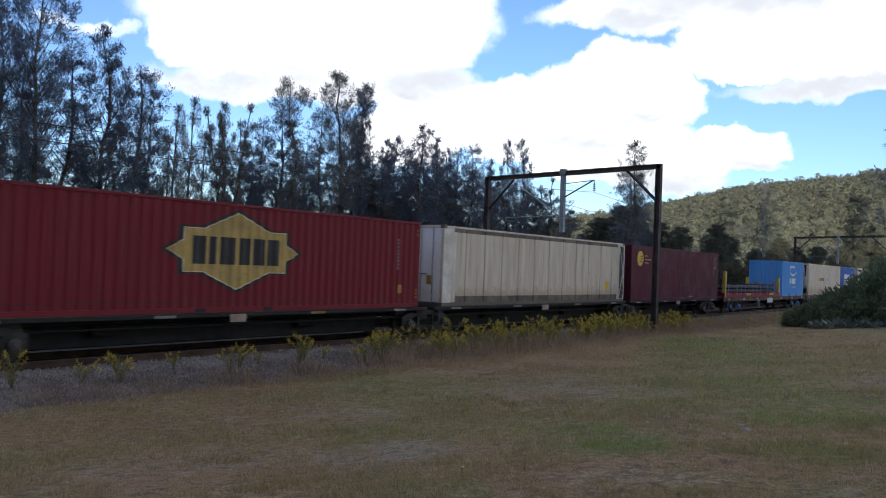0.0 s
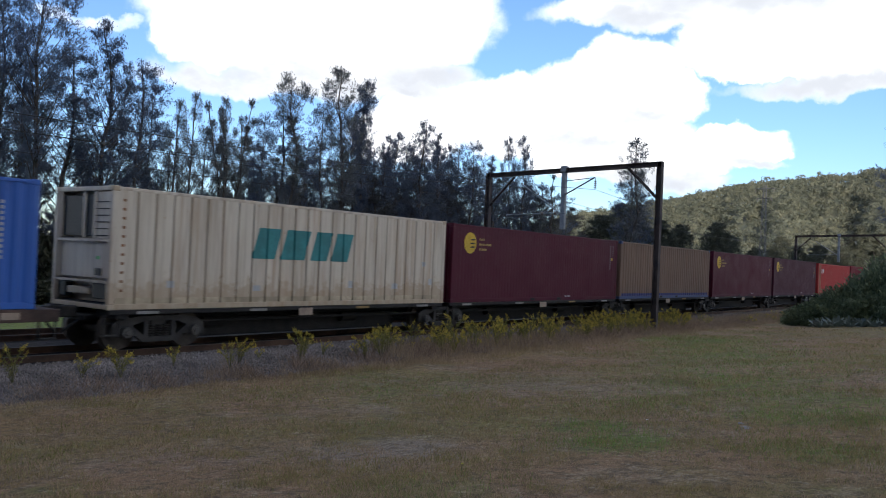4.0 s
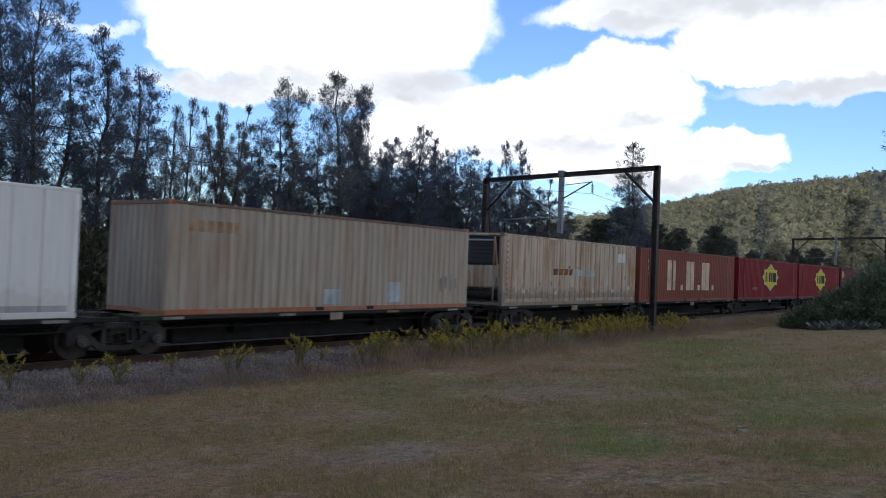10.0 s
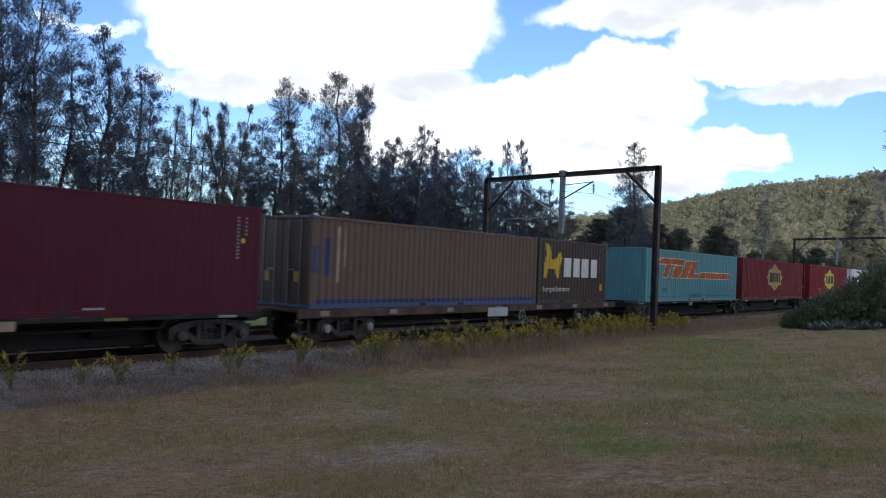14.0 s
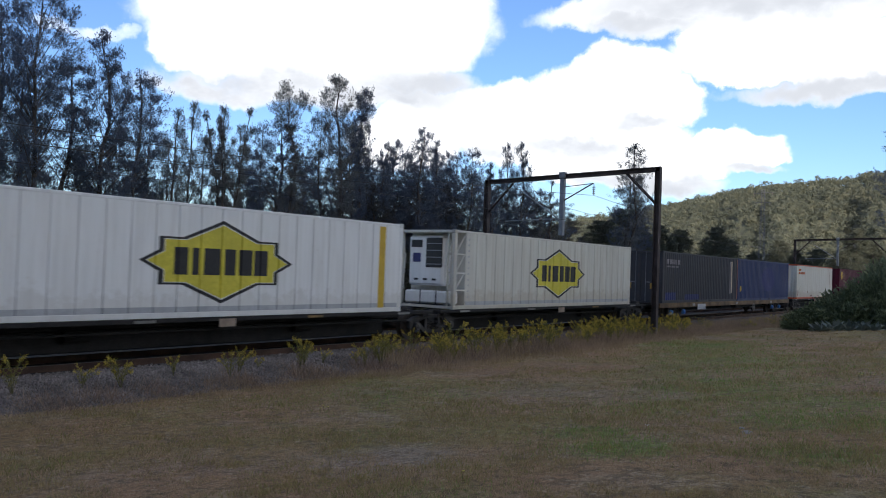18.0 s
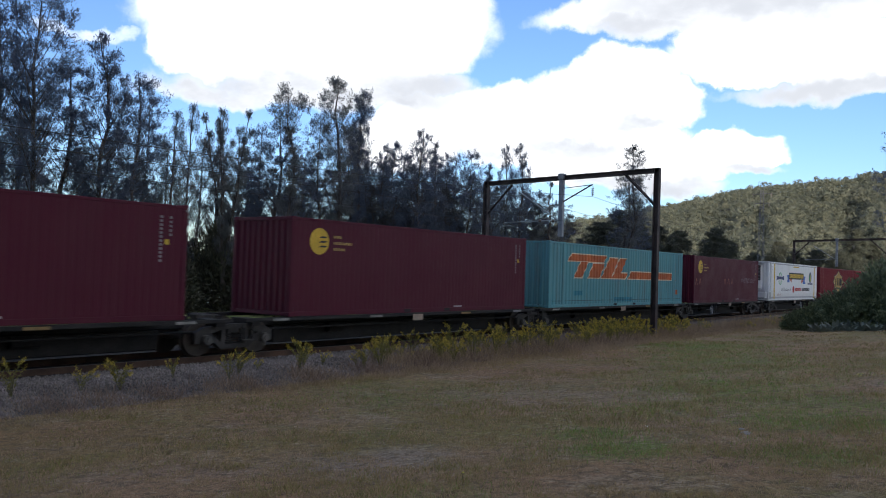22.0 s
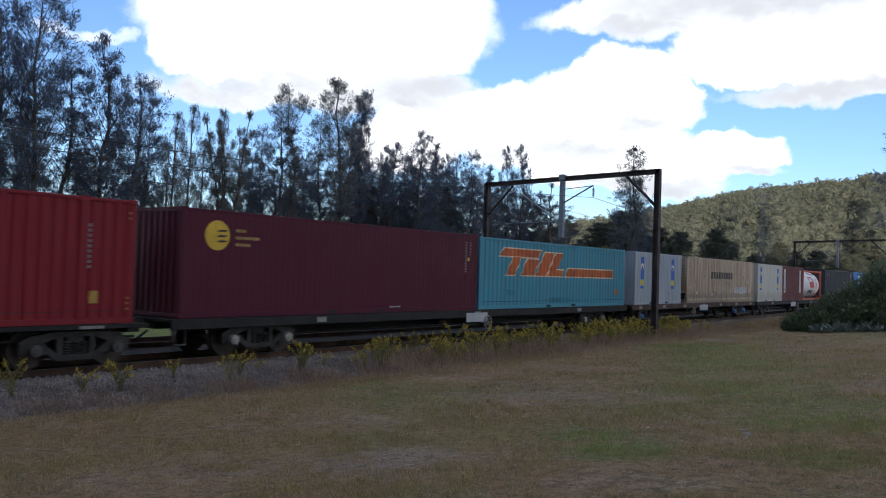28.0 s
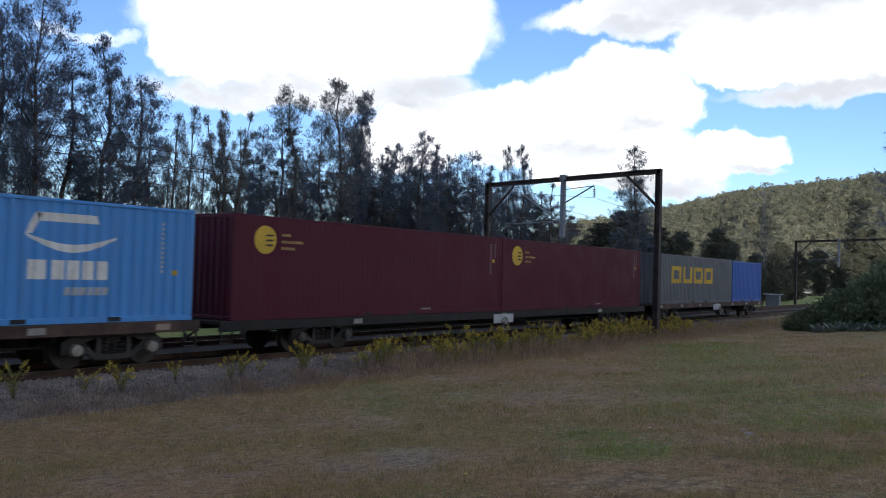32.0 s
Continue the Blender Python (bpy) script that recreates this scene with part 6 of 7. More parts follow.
def turquoise(u, length, short=False):
    base = HIGH if short else LOW
    b = container(length, STD if short else 2.74, "corr", "turquoise_deep" if short else "turquoise", "faded turquoise corrugated container with orange slanted blocks", "wall")
    s = length / 14.6
    x0 = 1.55 * s
    shapes = (
        lambda g: [(x0 - g, 1.98 - g), (x0 + 3.4 * s + g, 1.98 - g), (x0 + 3.7 * s + g, 2.26 + g), (x0 + 0.4 * s - g, 2.26 + g)],
        lambda g: [(x0 + 0.6 * s - g, 1.28 - g), (x0 + 1.3 * s + g, 1.28 - g), (x0 + 1.9 * s + g, 1.96), (x0 + 1.2 * s - g, 1.96)],
        lambda g: [(x0 + 1.9 * s - g, 1.28 - g), (x0 + 3.0 * s + g, 1.28 - g), (x0 + 3.5 * s + g, 1.9 + g), (x0 + 2.4 * s - g, 1.9 + g)],
        lambda g: [(x0 + 3.2 * s - g, 1.28 - g), (x0 + 4.2 * s + g, 1.28 - g), (x0 + 4.95 * s + g, 2.2 + g), (x0 + 4.05 * s - g, 2.2 + g)],
        lambda g: [(x0 + 4.3 * s - g, 1.28 - g), (x0 + 5.75 * s + g, 1.28 - g), (x0 + 5.95 * s + g, 1.52 + g), (x0 + 5.2 * s, 1.52 + g), (x0 + 5.85 * s + g, 2.2 + g), (x0 + 5.1 * s - g, 2.2 + g)],
        lambda g: [(x0 + 6.05 * s - g, 1.28 - g), (x0 + 11.5 * s + g, 1.28 - g), (x0 + 11.5 * s + g, 1.6 + g), (x0 + 6.4 * s - g, 1.6 + g)])
    for i, shape_of in enumerate(shapes):
        b.art("emblem_line", [shape_of(0.05)], "peach", "pale outline", 0.003 + 0.001 * i)
        b.art("emblem_block", [shape_of(0.0)], "orange", "orange slanted block", 0.012 + 0.001 * i)
    b.art("skirt_line", [rect(0.2, length - 0.2, 0.27, 0.285)], "black", "thin dark seam", 0.003)
    b.art("teal_patch", [rect(length * 0.42, length * 0.56, 0.2, 0.4), rect(length * 0.15, length * 0.2, 0.5, 0.7)], "azure", "repainted teal patch", 0.003)
    id_marks(b, length - 1.0, 1.2, 2.2, "ghost", 8)
    b.art("warning_tab", [rect(length - 0.9, length - 0.65, 0.5, 0.75)], "orange", "orange label")
    return put(b, u, base)


def stickers(b, *places):
    for x in places:
        b.art("sticker", [rect(x, x + 0.4, 1.25, 2.36)], "blue", "blue sticker")
        b.art("sticker_disc", [disc_poly(x + 0.2, 1.9, 0.16)], "white", "pale disc on the sticker", 0.006)
        b.art("sticker_sail", [disc_poly(x + 0.2, 1.84, 0.08)], "black", "dark sailing shape", 0.008)
        b.art("sticker", [rect(x, x + 0.4, 0.98, 1.22)], "yellow", "pale yellow sticker")
        b.art("sticker", [rect(x, x + 0.4, 0.8, 0.93)], "blue", "small blue sticker")


def steel_load(a, b):
    """Red cradle frame with yellow stakes, and long bundled bar strapped on it."""
    length, mid = b - a, (a + b) / 2
    h = length / 2
    rack = thing("load_cradle", pose(mid, TRACK_Y, HIGH), "red steel cradle with tall yellow stakes on a flat wagon", "cargo frame")
    red = COAT["red"]
    for s in (-1, 1):
        part("side_beam", boxed(-h, h, *sorted((s * 1.05, s * 1.2)), 0.0, 0.27, 0.02), red, rack)
        for x in (-h + 0.25, h - 0.2):
            part("stake", boxed(x - 0.13, x + 0.13, *sorted((s * 1.02, s * 1.2)), 0.0, 1.62 if x < 0 else 1.3, 0.02), STAKE, rack, "tall yellow stake")
        for x in (-1.3, 4.0):
            part("fork_pocket", boxed(x - 0.5, x + 0.5, *sorted((s * 1.2, s * 1.21)), 0.1, 0.26), STAKE, rack, "yellow pocket plate")
        for k in range(14):
            x = -h + 0.7 + k * (length - 1.4) / 13
            part("strap_post", boxed(x - 0.035, x + 0.035, *sorted((s * 1.205, s * 1.222)), 0.16, 0.78), (CAP_BLUE, red, GALV, GALV)[k % 4], rack, "ratchet strap")
    for k in range(7):
        x = -h + 0.6 + k * (length - 1.2) / 6
        part("bearer", boxed(x - 0.1, x + 0.1, -1.05, 1.05, 0.05, 0.27), red, rack)
    MOVING.append((rack, mid, HIGH))
    load = thing("steel_bar_bundle", pose(mid, TRACK_Y, HIGH), "bundles of long dark steel bar strapped down", "steel bars")
    rng = random.Random(5)
    for row, z0 in ((0, 0.29), (1, 0.57)):
        for col in range(6):
            bm = bmesh.new()
            for i in range(7):
                y = -1.0 + col * 0.36 + rng.uniform(0, 0.24)
                z = z0 + 0.03 + rng.uniform(0, 0.16)
                o = rng.uniform(-0.3, 0.3)
                rod(bm, (-h + 0.5 + o, y, z), (h - 0.6 + o, y, z), 0.03, sides=6)
            part("bundle", bm, REBAR, load)
        for k in range(6):
            x = -h + 0.9 + k * (length - 2.2) / 5
            part("dunnage", boxed(x - 0.06, x + 0.06, -1.1, 1.1, z0 - 0.03 + 0.22, z0 + 0.03 + 0.22), DECK_BROWN, load, "timber dunnage")
    MOVING.append((load, mid, HIGH))


build_train()


def travelled(t):
    """Metres the train has gone, counted from the sixteenth second."""
    k = t - 16.0
    return 20.836 * k + 0.17235 * k * k / 16 - 0.0631 * k ** 3 / 256


# ---- vegetation ----
BARK = surface("casuarina_bark", (0.10, 0.085, 0.075), 0.95, spread=0.3, grain=18, blotch=2.5, bump=0.6, dist=0.03)
NEEDLES = leafy("casuarina_needles", (0.118, 0.142, 0.205), (0.158, 0.176, 0.215), 0.5, 0.5, 0.4)
NEEDLES_PALE = leafy("pale_casuarina_needles", (0.17, 0.18, 0.20), (0.215, 0.21, 0.195), 0.5, 0.5, 0.5)
# darker copy of the needles: canopy shade is put into the colour
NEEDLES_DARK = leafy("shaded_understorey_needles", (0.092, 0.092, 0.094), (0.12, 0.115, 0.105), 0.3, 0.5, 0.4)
BANK_LEAF = leafy("bank_tree_leaves", (0.105, 0.115, 0.09), (0.14, 0.145, 0.11), 0.25, 0.5, 0.5)
SHRUB_LEAF = leafy("shrub_leaves", (0.15, 0.19, 0.11), (0.22, 0.26, 0.14), 0.3, 1.6)
UNDER_LEAF = leafy("undergrowth_leaves", (0.085, 0.085, 0.06), (0.13, 0.125, 0.08), 0.25, 1.6)
WEED_LEAF = leafy("weed_leaves", (0.25, 0.25, 0.07), (0.36, 0.31, 0.08), 0.4, 2.0, 0.6)
WEED_FLOWER = leafy("weed_flower_heads", (0.66, 0.50, 0.08), (0.72, 0.54, 0.10), 0.4, 3.0, 0.5)
DEAD_STALK = leafy("dead_stalks", (0.30, 0.21, 0.16), (0.36, 0.255, 0.17), 0.3, 0.8, 0.6)
DRY_GRASS = leafy("dry_grass", (0.52, 0.38, 0.25), (0.40, 0.29, 0.16), 0.35, 0.4)
LAWN_GRASS = leafy("lawn_grass", (0.50, 0.345, 0.21), (0.39, 0.28, 0.13), 0.4, 0.9, 0.45)
GREEN_LAWN = leafy("olive_lawn_grass", (0.27, 0.255, 0.08), (0.33, 0.29, 0.10), 0.4, 0.9, 0.45)
GREEN_GRASS = leafy("green_grass", (0.24, 0.35, 0.075), (0.29, 0.36, 0.10), 0.4, 1.5, 0.6)
GUM_LEAF = leafy("gum_leaves", (0.19, 0.19, 0.135), (0.105, 0.12, 0.095), 0.25, 0.16, 0.3)
PALE_STONE = surface("pale_flat_stone", (0.27, 0.25, 0.24), 0.9, grain=30, spread=0.2)
# hill ground: the shadow in gaps between crowns is put into its colour
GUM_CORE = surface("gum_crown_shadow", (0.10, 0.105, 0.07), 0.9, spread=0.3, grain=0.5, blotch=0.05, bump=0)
AGAVE = leafy("broad_grey_green_leaves", (0.24, 0.30, 0.265), (0.38, 0.42, 0.37), 0.15, 2.0)
STEM = surface("weed_stem", (0.13, 0.12, 0.045), 0.8, grain=20)


def unit(v):
    return v / np.maximum(np.linalg.norm(v, axis=-1, keepdims=True), 1e-9)


def tuft_cloud(rng, centres, heading_dirs, count, length, width, spread, droop, scatter_dirs=0.55):
    """Blades that spray out from each centre along its heading."""
    n = len(centres)
    c = np.repeat(centres, count, 0) + rng.normal(0, spread, (n * count, 3))
    d = np.repeat(heading_dirs, count, 0) + rng.normal(0, scatter_dirs, (n * count, 3))
    d[:, 2] -= droop * rng.random(n * count)
    d = unit(d)
    ln = length * rng.uniform(0.5, 1.3, (n * count, 1))
    side = unit(np.cross(d, rng.normal(0, 1, (n * count, 3)))) * width * rng.uniform(0.6, 1.3, (n * count, 1))
    return c, c + d * ln, side


# crown outlines: (share of the height, radius in metres), for trees 12 m tall
CROWNS = {
    "broad": ((0.36, 0.3), (0.50, 0.8), (0.62, 1.4), (0.78, 1.75), (0.92, 1.3), (1.0, 0.5)),
    "round": ((0.28, 0.35), (0.45, 0.8), (0.65, 1.1), (0.85, 1.05), (0.96, 0.65), (1.0, 0.25)),
    "cone": ((0.30, 0.4), (0.52, 1.1), (0.70, 1.15), (0.84, 0.7), (0.95, 0.32), (1.0, 0.1)),
    "spire": ((0.22, 0.5), (0.42, 0.95), (0.64, 0.72), (0.84, 0.36), (1.0, 0.04)),
    "vase": ((0.30, 0.2), (0.55, 0.34), (0.80, 0.34), (1.0, 0.06)),
    "knot": ((0.40, 0.45), (0.62, 0.5), (0.74, 0.25), (0.83, 0.2), (0.87, 0.9), (0.94, 1.0), (1.0, 0.4)),
    "tall": ((0.32, 0.5), (0.55, 0.8), (0.72, 0.95), (0.82, 1.05), (0.92, 0.65), (1.0, 0.1)),
    "column": ((0.40, 0.25), (0.60, 0.5), (0.78, 0.6), (0.95, 0.5), (1.0, 0.25)),
    "mound": ((0.03, 0.9), (0.4, 1.3), (0.75, 1.25), (0.93, 0.8), (1.0, 0.4)),
    "dense": ((0.03, 0.9), (0.3, 1.35), (0.6, 1.35), (0.85, 0.9), (1.0, 0.2)),
}


def she_oak(seed, crown, clumps, clump, leaf, leaders=1, tufts=15, needles=28, fat=1.0, wander=0.10, stretch=0.85, label="tall dark she-oak with a clumped, gappy crown"):
    """A she-oak 12 m tall: bending tapered trunk, rising limbs, and rounded clumps of short needle sprays."""
    rng = np.random.default_rng(seed)
    height, outline = 12.0, CROWNS[crown]
    lo = outline[0][0]
    root = thing("casuarina_tree", Matrix.Identity(4), label, "tree", "trees behind the track")
    wood, limbs = bmesh.new(), bmesh.new()
    k, r0 = 12, 0.105
    hubs, sizes = [], []
    for j in range(leaders):
        bend = np.cumsum(rng.normal(0, wander * height / k, (k + 1, 2)), 0)
        bend -= np.linspace(0, 1, k + 1)[:, None] * bend[-1] * 0.7
        if leaders > 1:
            a = 2 * math.pi * (j + rng.uniform(-0.2, 0.2)) / leaders
            bend = bend * 0.4 + np.maximum(0, np.linspace(0, 1, k + 1) - 0.22)[:, None] * 1.5 * rng.uniform(0.6, 1.1) * np.array([math.cos(a), math.sin(a)])
        bend[0] = 0
        top = height * (1.0 if j == 0 else rng.uniform(0.8, 0.98))
        axis = [Vector((bend[i, 0], bend[i, 1], top * i / k)) for i in range(k + 1)]
        thin = r0 if leaders == 1 else r0 * 0.6

        def at(f):
            q = min(max(f, 0), 0.999) * k
            i = int(q)
            return axis[i].lerp(axis[i + 1], q - i)
        for i in range(k):
            rod(wood, axis[i], axis[i + 1], thin * (1 - i / k) ** 0.8 + 0.012, thin * (1 - (i + 1) / k) ** 0.8 + 0.008, 7, i == 0)
        n = clumps // leaders
        fs = np.linspace(lo, 1, 200)
        rs = np.interp(fs, [p[0] for p in outline], [p[1] for p in outline])
        cum = np.cumsum(rs + 0.3)
        cum = cum / cum[-1]
        for i in range(n):
            f = float(np.interp((i + rng.random()) / n, cum, fs))
            r = float(np.interp(f, fs, rs))
            a = i * 2.4 + rng.normal(0, 0.5)
            out = r * math.sqrt(rng.uniform(0.05, 1.0))
            hub = at(f) + Vector((out * math.cos(a), out * math.sin(a), -0.1))
            foot = at(max(0.12, f - 0.06 - 0.075 * out))
            mid = foot.lerp(hub, 0.55) + Vector((0, 0, -0.06 * out))
            br = 0.014 + 0.022 * (1 - f)
            rod(limbs, foot, mid, br, br * 0.7, 5, False)
            rod(limbs, mid, hub, br * 0.7, 0.006, 4, False)
            hubs.append(tuple(hub))
            sizes.append(clump * rng.uniform(0.65, 1.2) * (0.35 + 0.65 * min(1, r / 0.8)))
    part("trunk", wood, BARK, root)
    part("limb", limbs, BARK, root)["kind"] = "stuff"
    hubs, sizes = np.array(hubs), np.array(sizes)
    m = len(hubs) * tufts
    d = unit(rng.normal(0, 1, (m, 3)) + [0, 0, 0.25])
    c = np.repeat(hubs, tufts, 0) + d * np.repeat(sizes, tufts)[:, None] * rng.uniform(0.25, 1.0, (m, 1)) * [1.0, 1.0, stretch]
    way = unit(d * 0.7 + [0, 0, 0.75 if stretch < 1.2 else 1.8])
    c2 = np.repeat(c, needles, 0) + rng.normal(0, 0.06, (m * needles, 3)) + np.repeat(way, needles, 0) * rng.uniform(-0.1, 0.22, (m * needles, 1))
    t1 = unit(np.repeat(way, needles, 0) + rng.normal(0, 0.42, c2.shape))
    t2 = unit(np.cross(t1, rng.normal(0, 1, c2.shape))) * fat * rng.uniform(0.010, 0.019, (len(c2), 1))
    t1 = t1 * fat * rng.uniform(0.035, 0.085, (len(c2), 1))
    part("crown", leaves_mesh("crown", c2, t1, t2), leaf, root, "clumped grey-green needle foliage")
    return root


def build_trees():
    kinds = {
        "broad": (she_oak(11, "broad", 50, 0.62, NEEDLES), 3.9),
        "round": (she_oak(12, "round", 34, 0.58, NEEDLES), 2.7),
        "cone": (she_oak(13, "cone", 44, 0.48, NEEDLES, stretch=1.3), 2.7),
        "spire": (she_oak(14, "spire", 58, 0.24, NEEDLES, needles=17, stretch=1.7), 1.5),
        "vase": (she_oak(15, "vase", 75, 0.24, NEEDLES_PALE, 5, needles=20, stretch=1.9), 3.0),
        "knot": (she_oak(16, "knot", 32, 0.52, NEEDLES_PALE, wander=0.2), 2.4),
        "tall": (she_oak(17, "tall", 38, 0.54, NEEDLES_PALE), 2.6),
        "column": (she_oak(18, "column", 40, 0.34, NEEDLES, stretch=1.7), 1.6),
        "thin": (she_oak(19, "spire", 24, 0.22, NEEDLES_PALE, needles=18, stretch=1.8), 1.4),
        "airy": (she_oak(23, "cone", 46, 0.32, NEEDLES_PALE, needles=15, stretch=1.6), 2.5),
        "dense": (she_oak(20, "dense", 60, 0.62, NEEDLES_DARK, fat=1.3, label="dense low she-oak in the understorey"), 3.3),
        "bank": (she_oak(22, "mound", 90, 0.62, BANK_LEAF, fat=2.2, label="dark round-headed tree down the line"), 3.3),
    }
    used = set()
    # kind, bearing ratio (x over y), depth y, top height over the rail, crown width
    rows = [
        ("broad", 0.488, 36, 14.4, 5.04), ("broad", 0.446, 38, 13.8, 4.10), ("round", 0.526, 37, 11.7, 3.74), ("round", 0.472, 39, 11.3, 3.58), ("cone", 0.572, 36, 13.1, 3.65), ("round", 0.624, 37, 11.9, 3.60),
        ("round", 0.642, 39, 11.6, 2.27), ("airy", 0.693, 37, 10.4, 2.3), ("airy", 0.719, 38, 11.2, 2.2), ("airy", 0.676, 38, 8.9, 2.2), ("vase", 0.781, 37, 11.2, 3.68), ("airy", 0.771, 40, 11.8, 2.3),
        ("round", 0.875, 38, 11.2, 3.85), ("round", 0.848, 40, 11.2, 2.40), ("knot", 0.896, 37, 13.1, 2.79), ("tall", 1.005, 37, 14.7, 3.64), ("column", 1.081, 38, 14.5, 2.08), ("round", 0.974, 39, 12.5, 2.81),
        ("round", 1.048, 41, 13.1, 3.06), ("cone", 1.136, 39, 11.3, 2.96), ("cone", 1.227, 38, 12.7, 3.74), ("cone", 1.173, 40, 12.0, 2.78), ("spire", 1.285, 38, 12.0, 2.34), ("cone", 1.334, 40, 12.0, 2.41),
        ("round", 1.407, 38, 12.2, 2.86), ("round", 1.367, 41, 12.5, 2.59), ("spire", 1.479, 38, 11.2, 2.26), ("cone", 1.563, 39, 13.7, 2.3), ("cone", 1.609, 38, 13.8, 2.7), ("round", 1.700, 42, 10.9, 3.42),
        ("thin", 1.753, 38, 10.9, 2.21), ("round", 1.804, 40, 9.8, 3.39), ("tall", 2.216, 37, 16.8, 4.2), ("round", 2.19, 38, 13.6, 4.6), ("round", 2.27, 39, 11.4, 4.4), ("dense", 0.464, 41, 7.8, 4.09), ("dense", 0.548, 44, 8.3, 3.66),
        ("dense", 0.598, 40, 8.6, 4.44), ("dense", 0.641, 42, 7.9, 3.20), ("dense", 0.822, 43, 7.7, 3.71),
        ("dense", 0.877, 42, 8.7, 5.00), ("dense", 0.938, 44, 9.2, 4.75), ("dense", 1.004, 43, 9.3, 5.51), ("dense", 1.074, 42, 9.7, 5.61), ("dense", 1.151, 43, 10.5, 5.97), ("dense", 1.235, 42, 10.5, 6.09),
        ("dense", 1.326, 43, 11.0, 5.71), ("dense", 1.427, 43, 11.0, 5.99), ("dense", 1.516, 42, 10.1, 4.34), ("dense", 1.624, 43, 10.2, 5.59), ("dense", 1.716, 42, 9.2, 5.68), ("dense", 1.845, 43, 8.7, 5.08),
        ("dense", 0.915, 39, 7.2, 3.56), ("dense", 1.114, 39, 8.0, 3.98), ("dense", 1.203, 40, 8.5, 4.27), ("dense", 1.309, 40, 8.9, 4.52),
        ("cone", 1.269, 41, 11.6, 3.67), ("round", 1.192, 42, 11.8, 3.62), ("round", 1.447, 42, 11.4, 3.58), ("cone", 1.317, 42, 11.6, 3.37), ("round", 1.106, 42, 11.1, 3.46), ("round", 0.943, 42, 10.4, 3.15), ("round", 1.524, 42, 11.1, 3.17),
        ("round", 1.648, 43, 10.6, 3.42), ("cone", 1.071, 42, 12.3, 2.97), ("round", 0.824, 42, 9.7, 2.57), ("airy", 0.740, 41, 10.0, 2.2), ("airy", 0.801, 42, 11.3, 2.4),
        ("bank", 2.02, 43, 8.6, 5.0), ("bank", 2.16, 44, 10.6, 5.2), ("bank", 2.30, 42, 9.0, 5.0), ("bank", 2.45, 43, 9.2, 4.6), ("bank", 2.60, 44, 9.2, 5.0), ("bank", 2.95, 44, 10.5, 5.4), ("bank", 3.10, 46, 9.2, 5.0),
        ("bank", 3.42, 45, 7.2, 5.0), ("bank", 3.80, 44, 10.2, 5.4), ("bank", 4.1, 43, 8.8, 5.0), ("bank", 4.5, 42, 9.4, 6.0), ("bank", 5.0, 41, 9.8, 6.0), ("bank", 5.5, 43, 16.8, 7.0), ("bank", 6.0, 42, 14.2, 8.0),
    ]
    rng = random.Random(21)
    for kind, ratio, y, top, wide in rows:
        src, girth = kinds[kind]
        k = (top + 0.5) / 12.0
        w = wide / girth
        m = Matrix.Translation((ratio * y, y, -0.55)) @ Matrix.Rotation(rng.uniform(0, 6.28), 4, "Z") @ Matrix.Diagonal((w, w, k, 1))
        if kind not in used:
            used.add(kind)
            src.matrix_basis = m
        else:
            keep = src.matrix_basis.copy()
            src.matrix_basis = Matrix.Identity(4)
            copy_thing(src, m)
            src.matrix_basis = keep
    # the tree whose branch tips reach in over the shrubs
    src = kinds["round"][0]
    keep = src.matrix_basis.copy()
    src.matrix_basis = Matrix.Identity(4)
    ob = copy_thing(src, Matrix.Translation((45.6, 5.6, -0.3)) @ Matrix.Diagonal((1.3, 1.3, 0.92, 1)))
    tagged(ob, "dark she-oak standing beside the shrubs at the lawn's edge", "tree")
    src.matrix_basis = keep


def shrub(seed, radius, height, leaf, blade=0.16, width=0.028, n=420, per=14, label="dense dark green shrub"):
    rng = np.random.default_rng(seed)
    root = thing("shrub", Matrix.Identity(4), label, "shrub", "shrubs")
    a = rng.random(n) * 6.283
    z = rng.random(n) ** 0.8
    r = np.sqrt(rng.uniform(0.25, 1, n)) * np.sqrt(np.maximum(0, 1 - (z * 0.98) ** 2)) * (1 + 0.3 * np.sin(a * 3 + seed) + 0.2 * np.sin(a * 7 + 2 * seed))
    c = np.stack([r * radius * np.cos(a), r * radius * np.sin(a), 0.05 + z * height * (0.8 + 0.2 * np.sin(a * 2 + seed))], -1)
    d = unit(c * [1, 1, 0.8] + [0, 0, 0.3])
    wood = bmesh.new()
    for i in range(0, n, 12):
        rod(wood, (0, 0, 0), tuple(c[i] * 0.92), 0.025, 0.006, 4, False)
    part("stem", wood, BARK, root)
    b, t, s = tuft_cloud(rng, c, d, per, blade, width, 0.11 * radius, 0.5)
    part("foliage", blades_mesh("foliage", b, t, s, 0.2), leaf, root)
    return root


def scatter(src, poses):
    """src stands at the first pose; copies at the others."""
    for i, m in enumerate(poses[1:]):
        copy_thing(src, m)
    src.matrix_basis = poses[0]


def stand(x, y, turn=0.0, sx=1.0, sz=1.0):
    return Matrix.Translation((x, y, float(ground_height(x, y)) - 0.03)) @ Matrix.Rotation(turn, 4, "Z") @ Matrix.Diagonal((sx, sx, sz, 1))


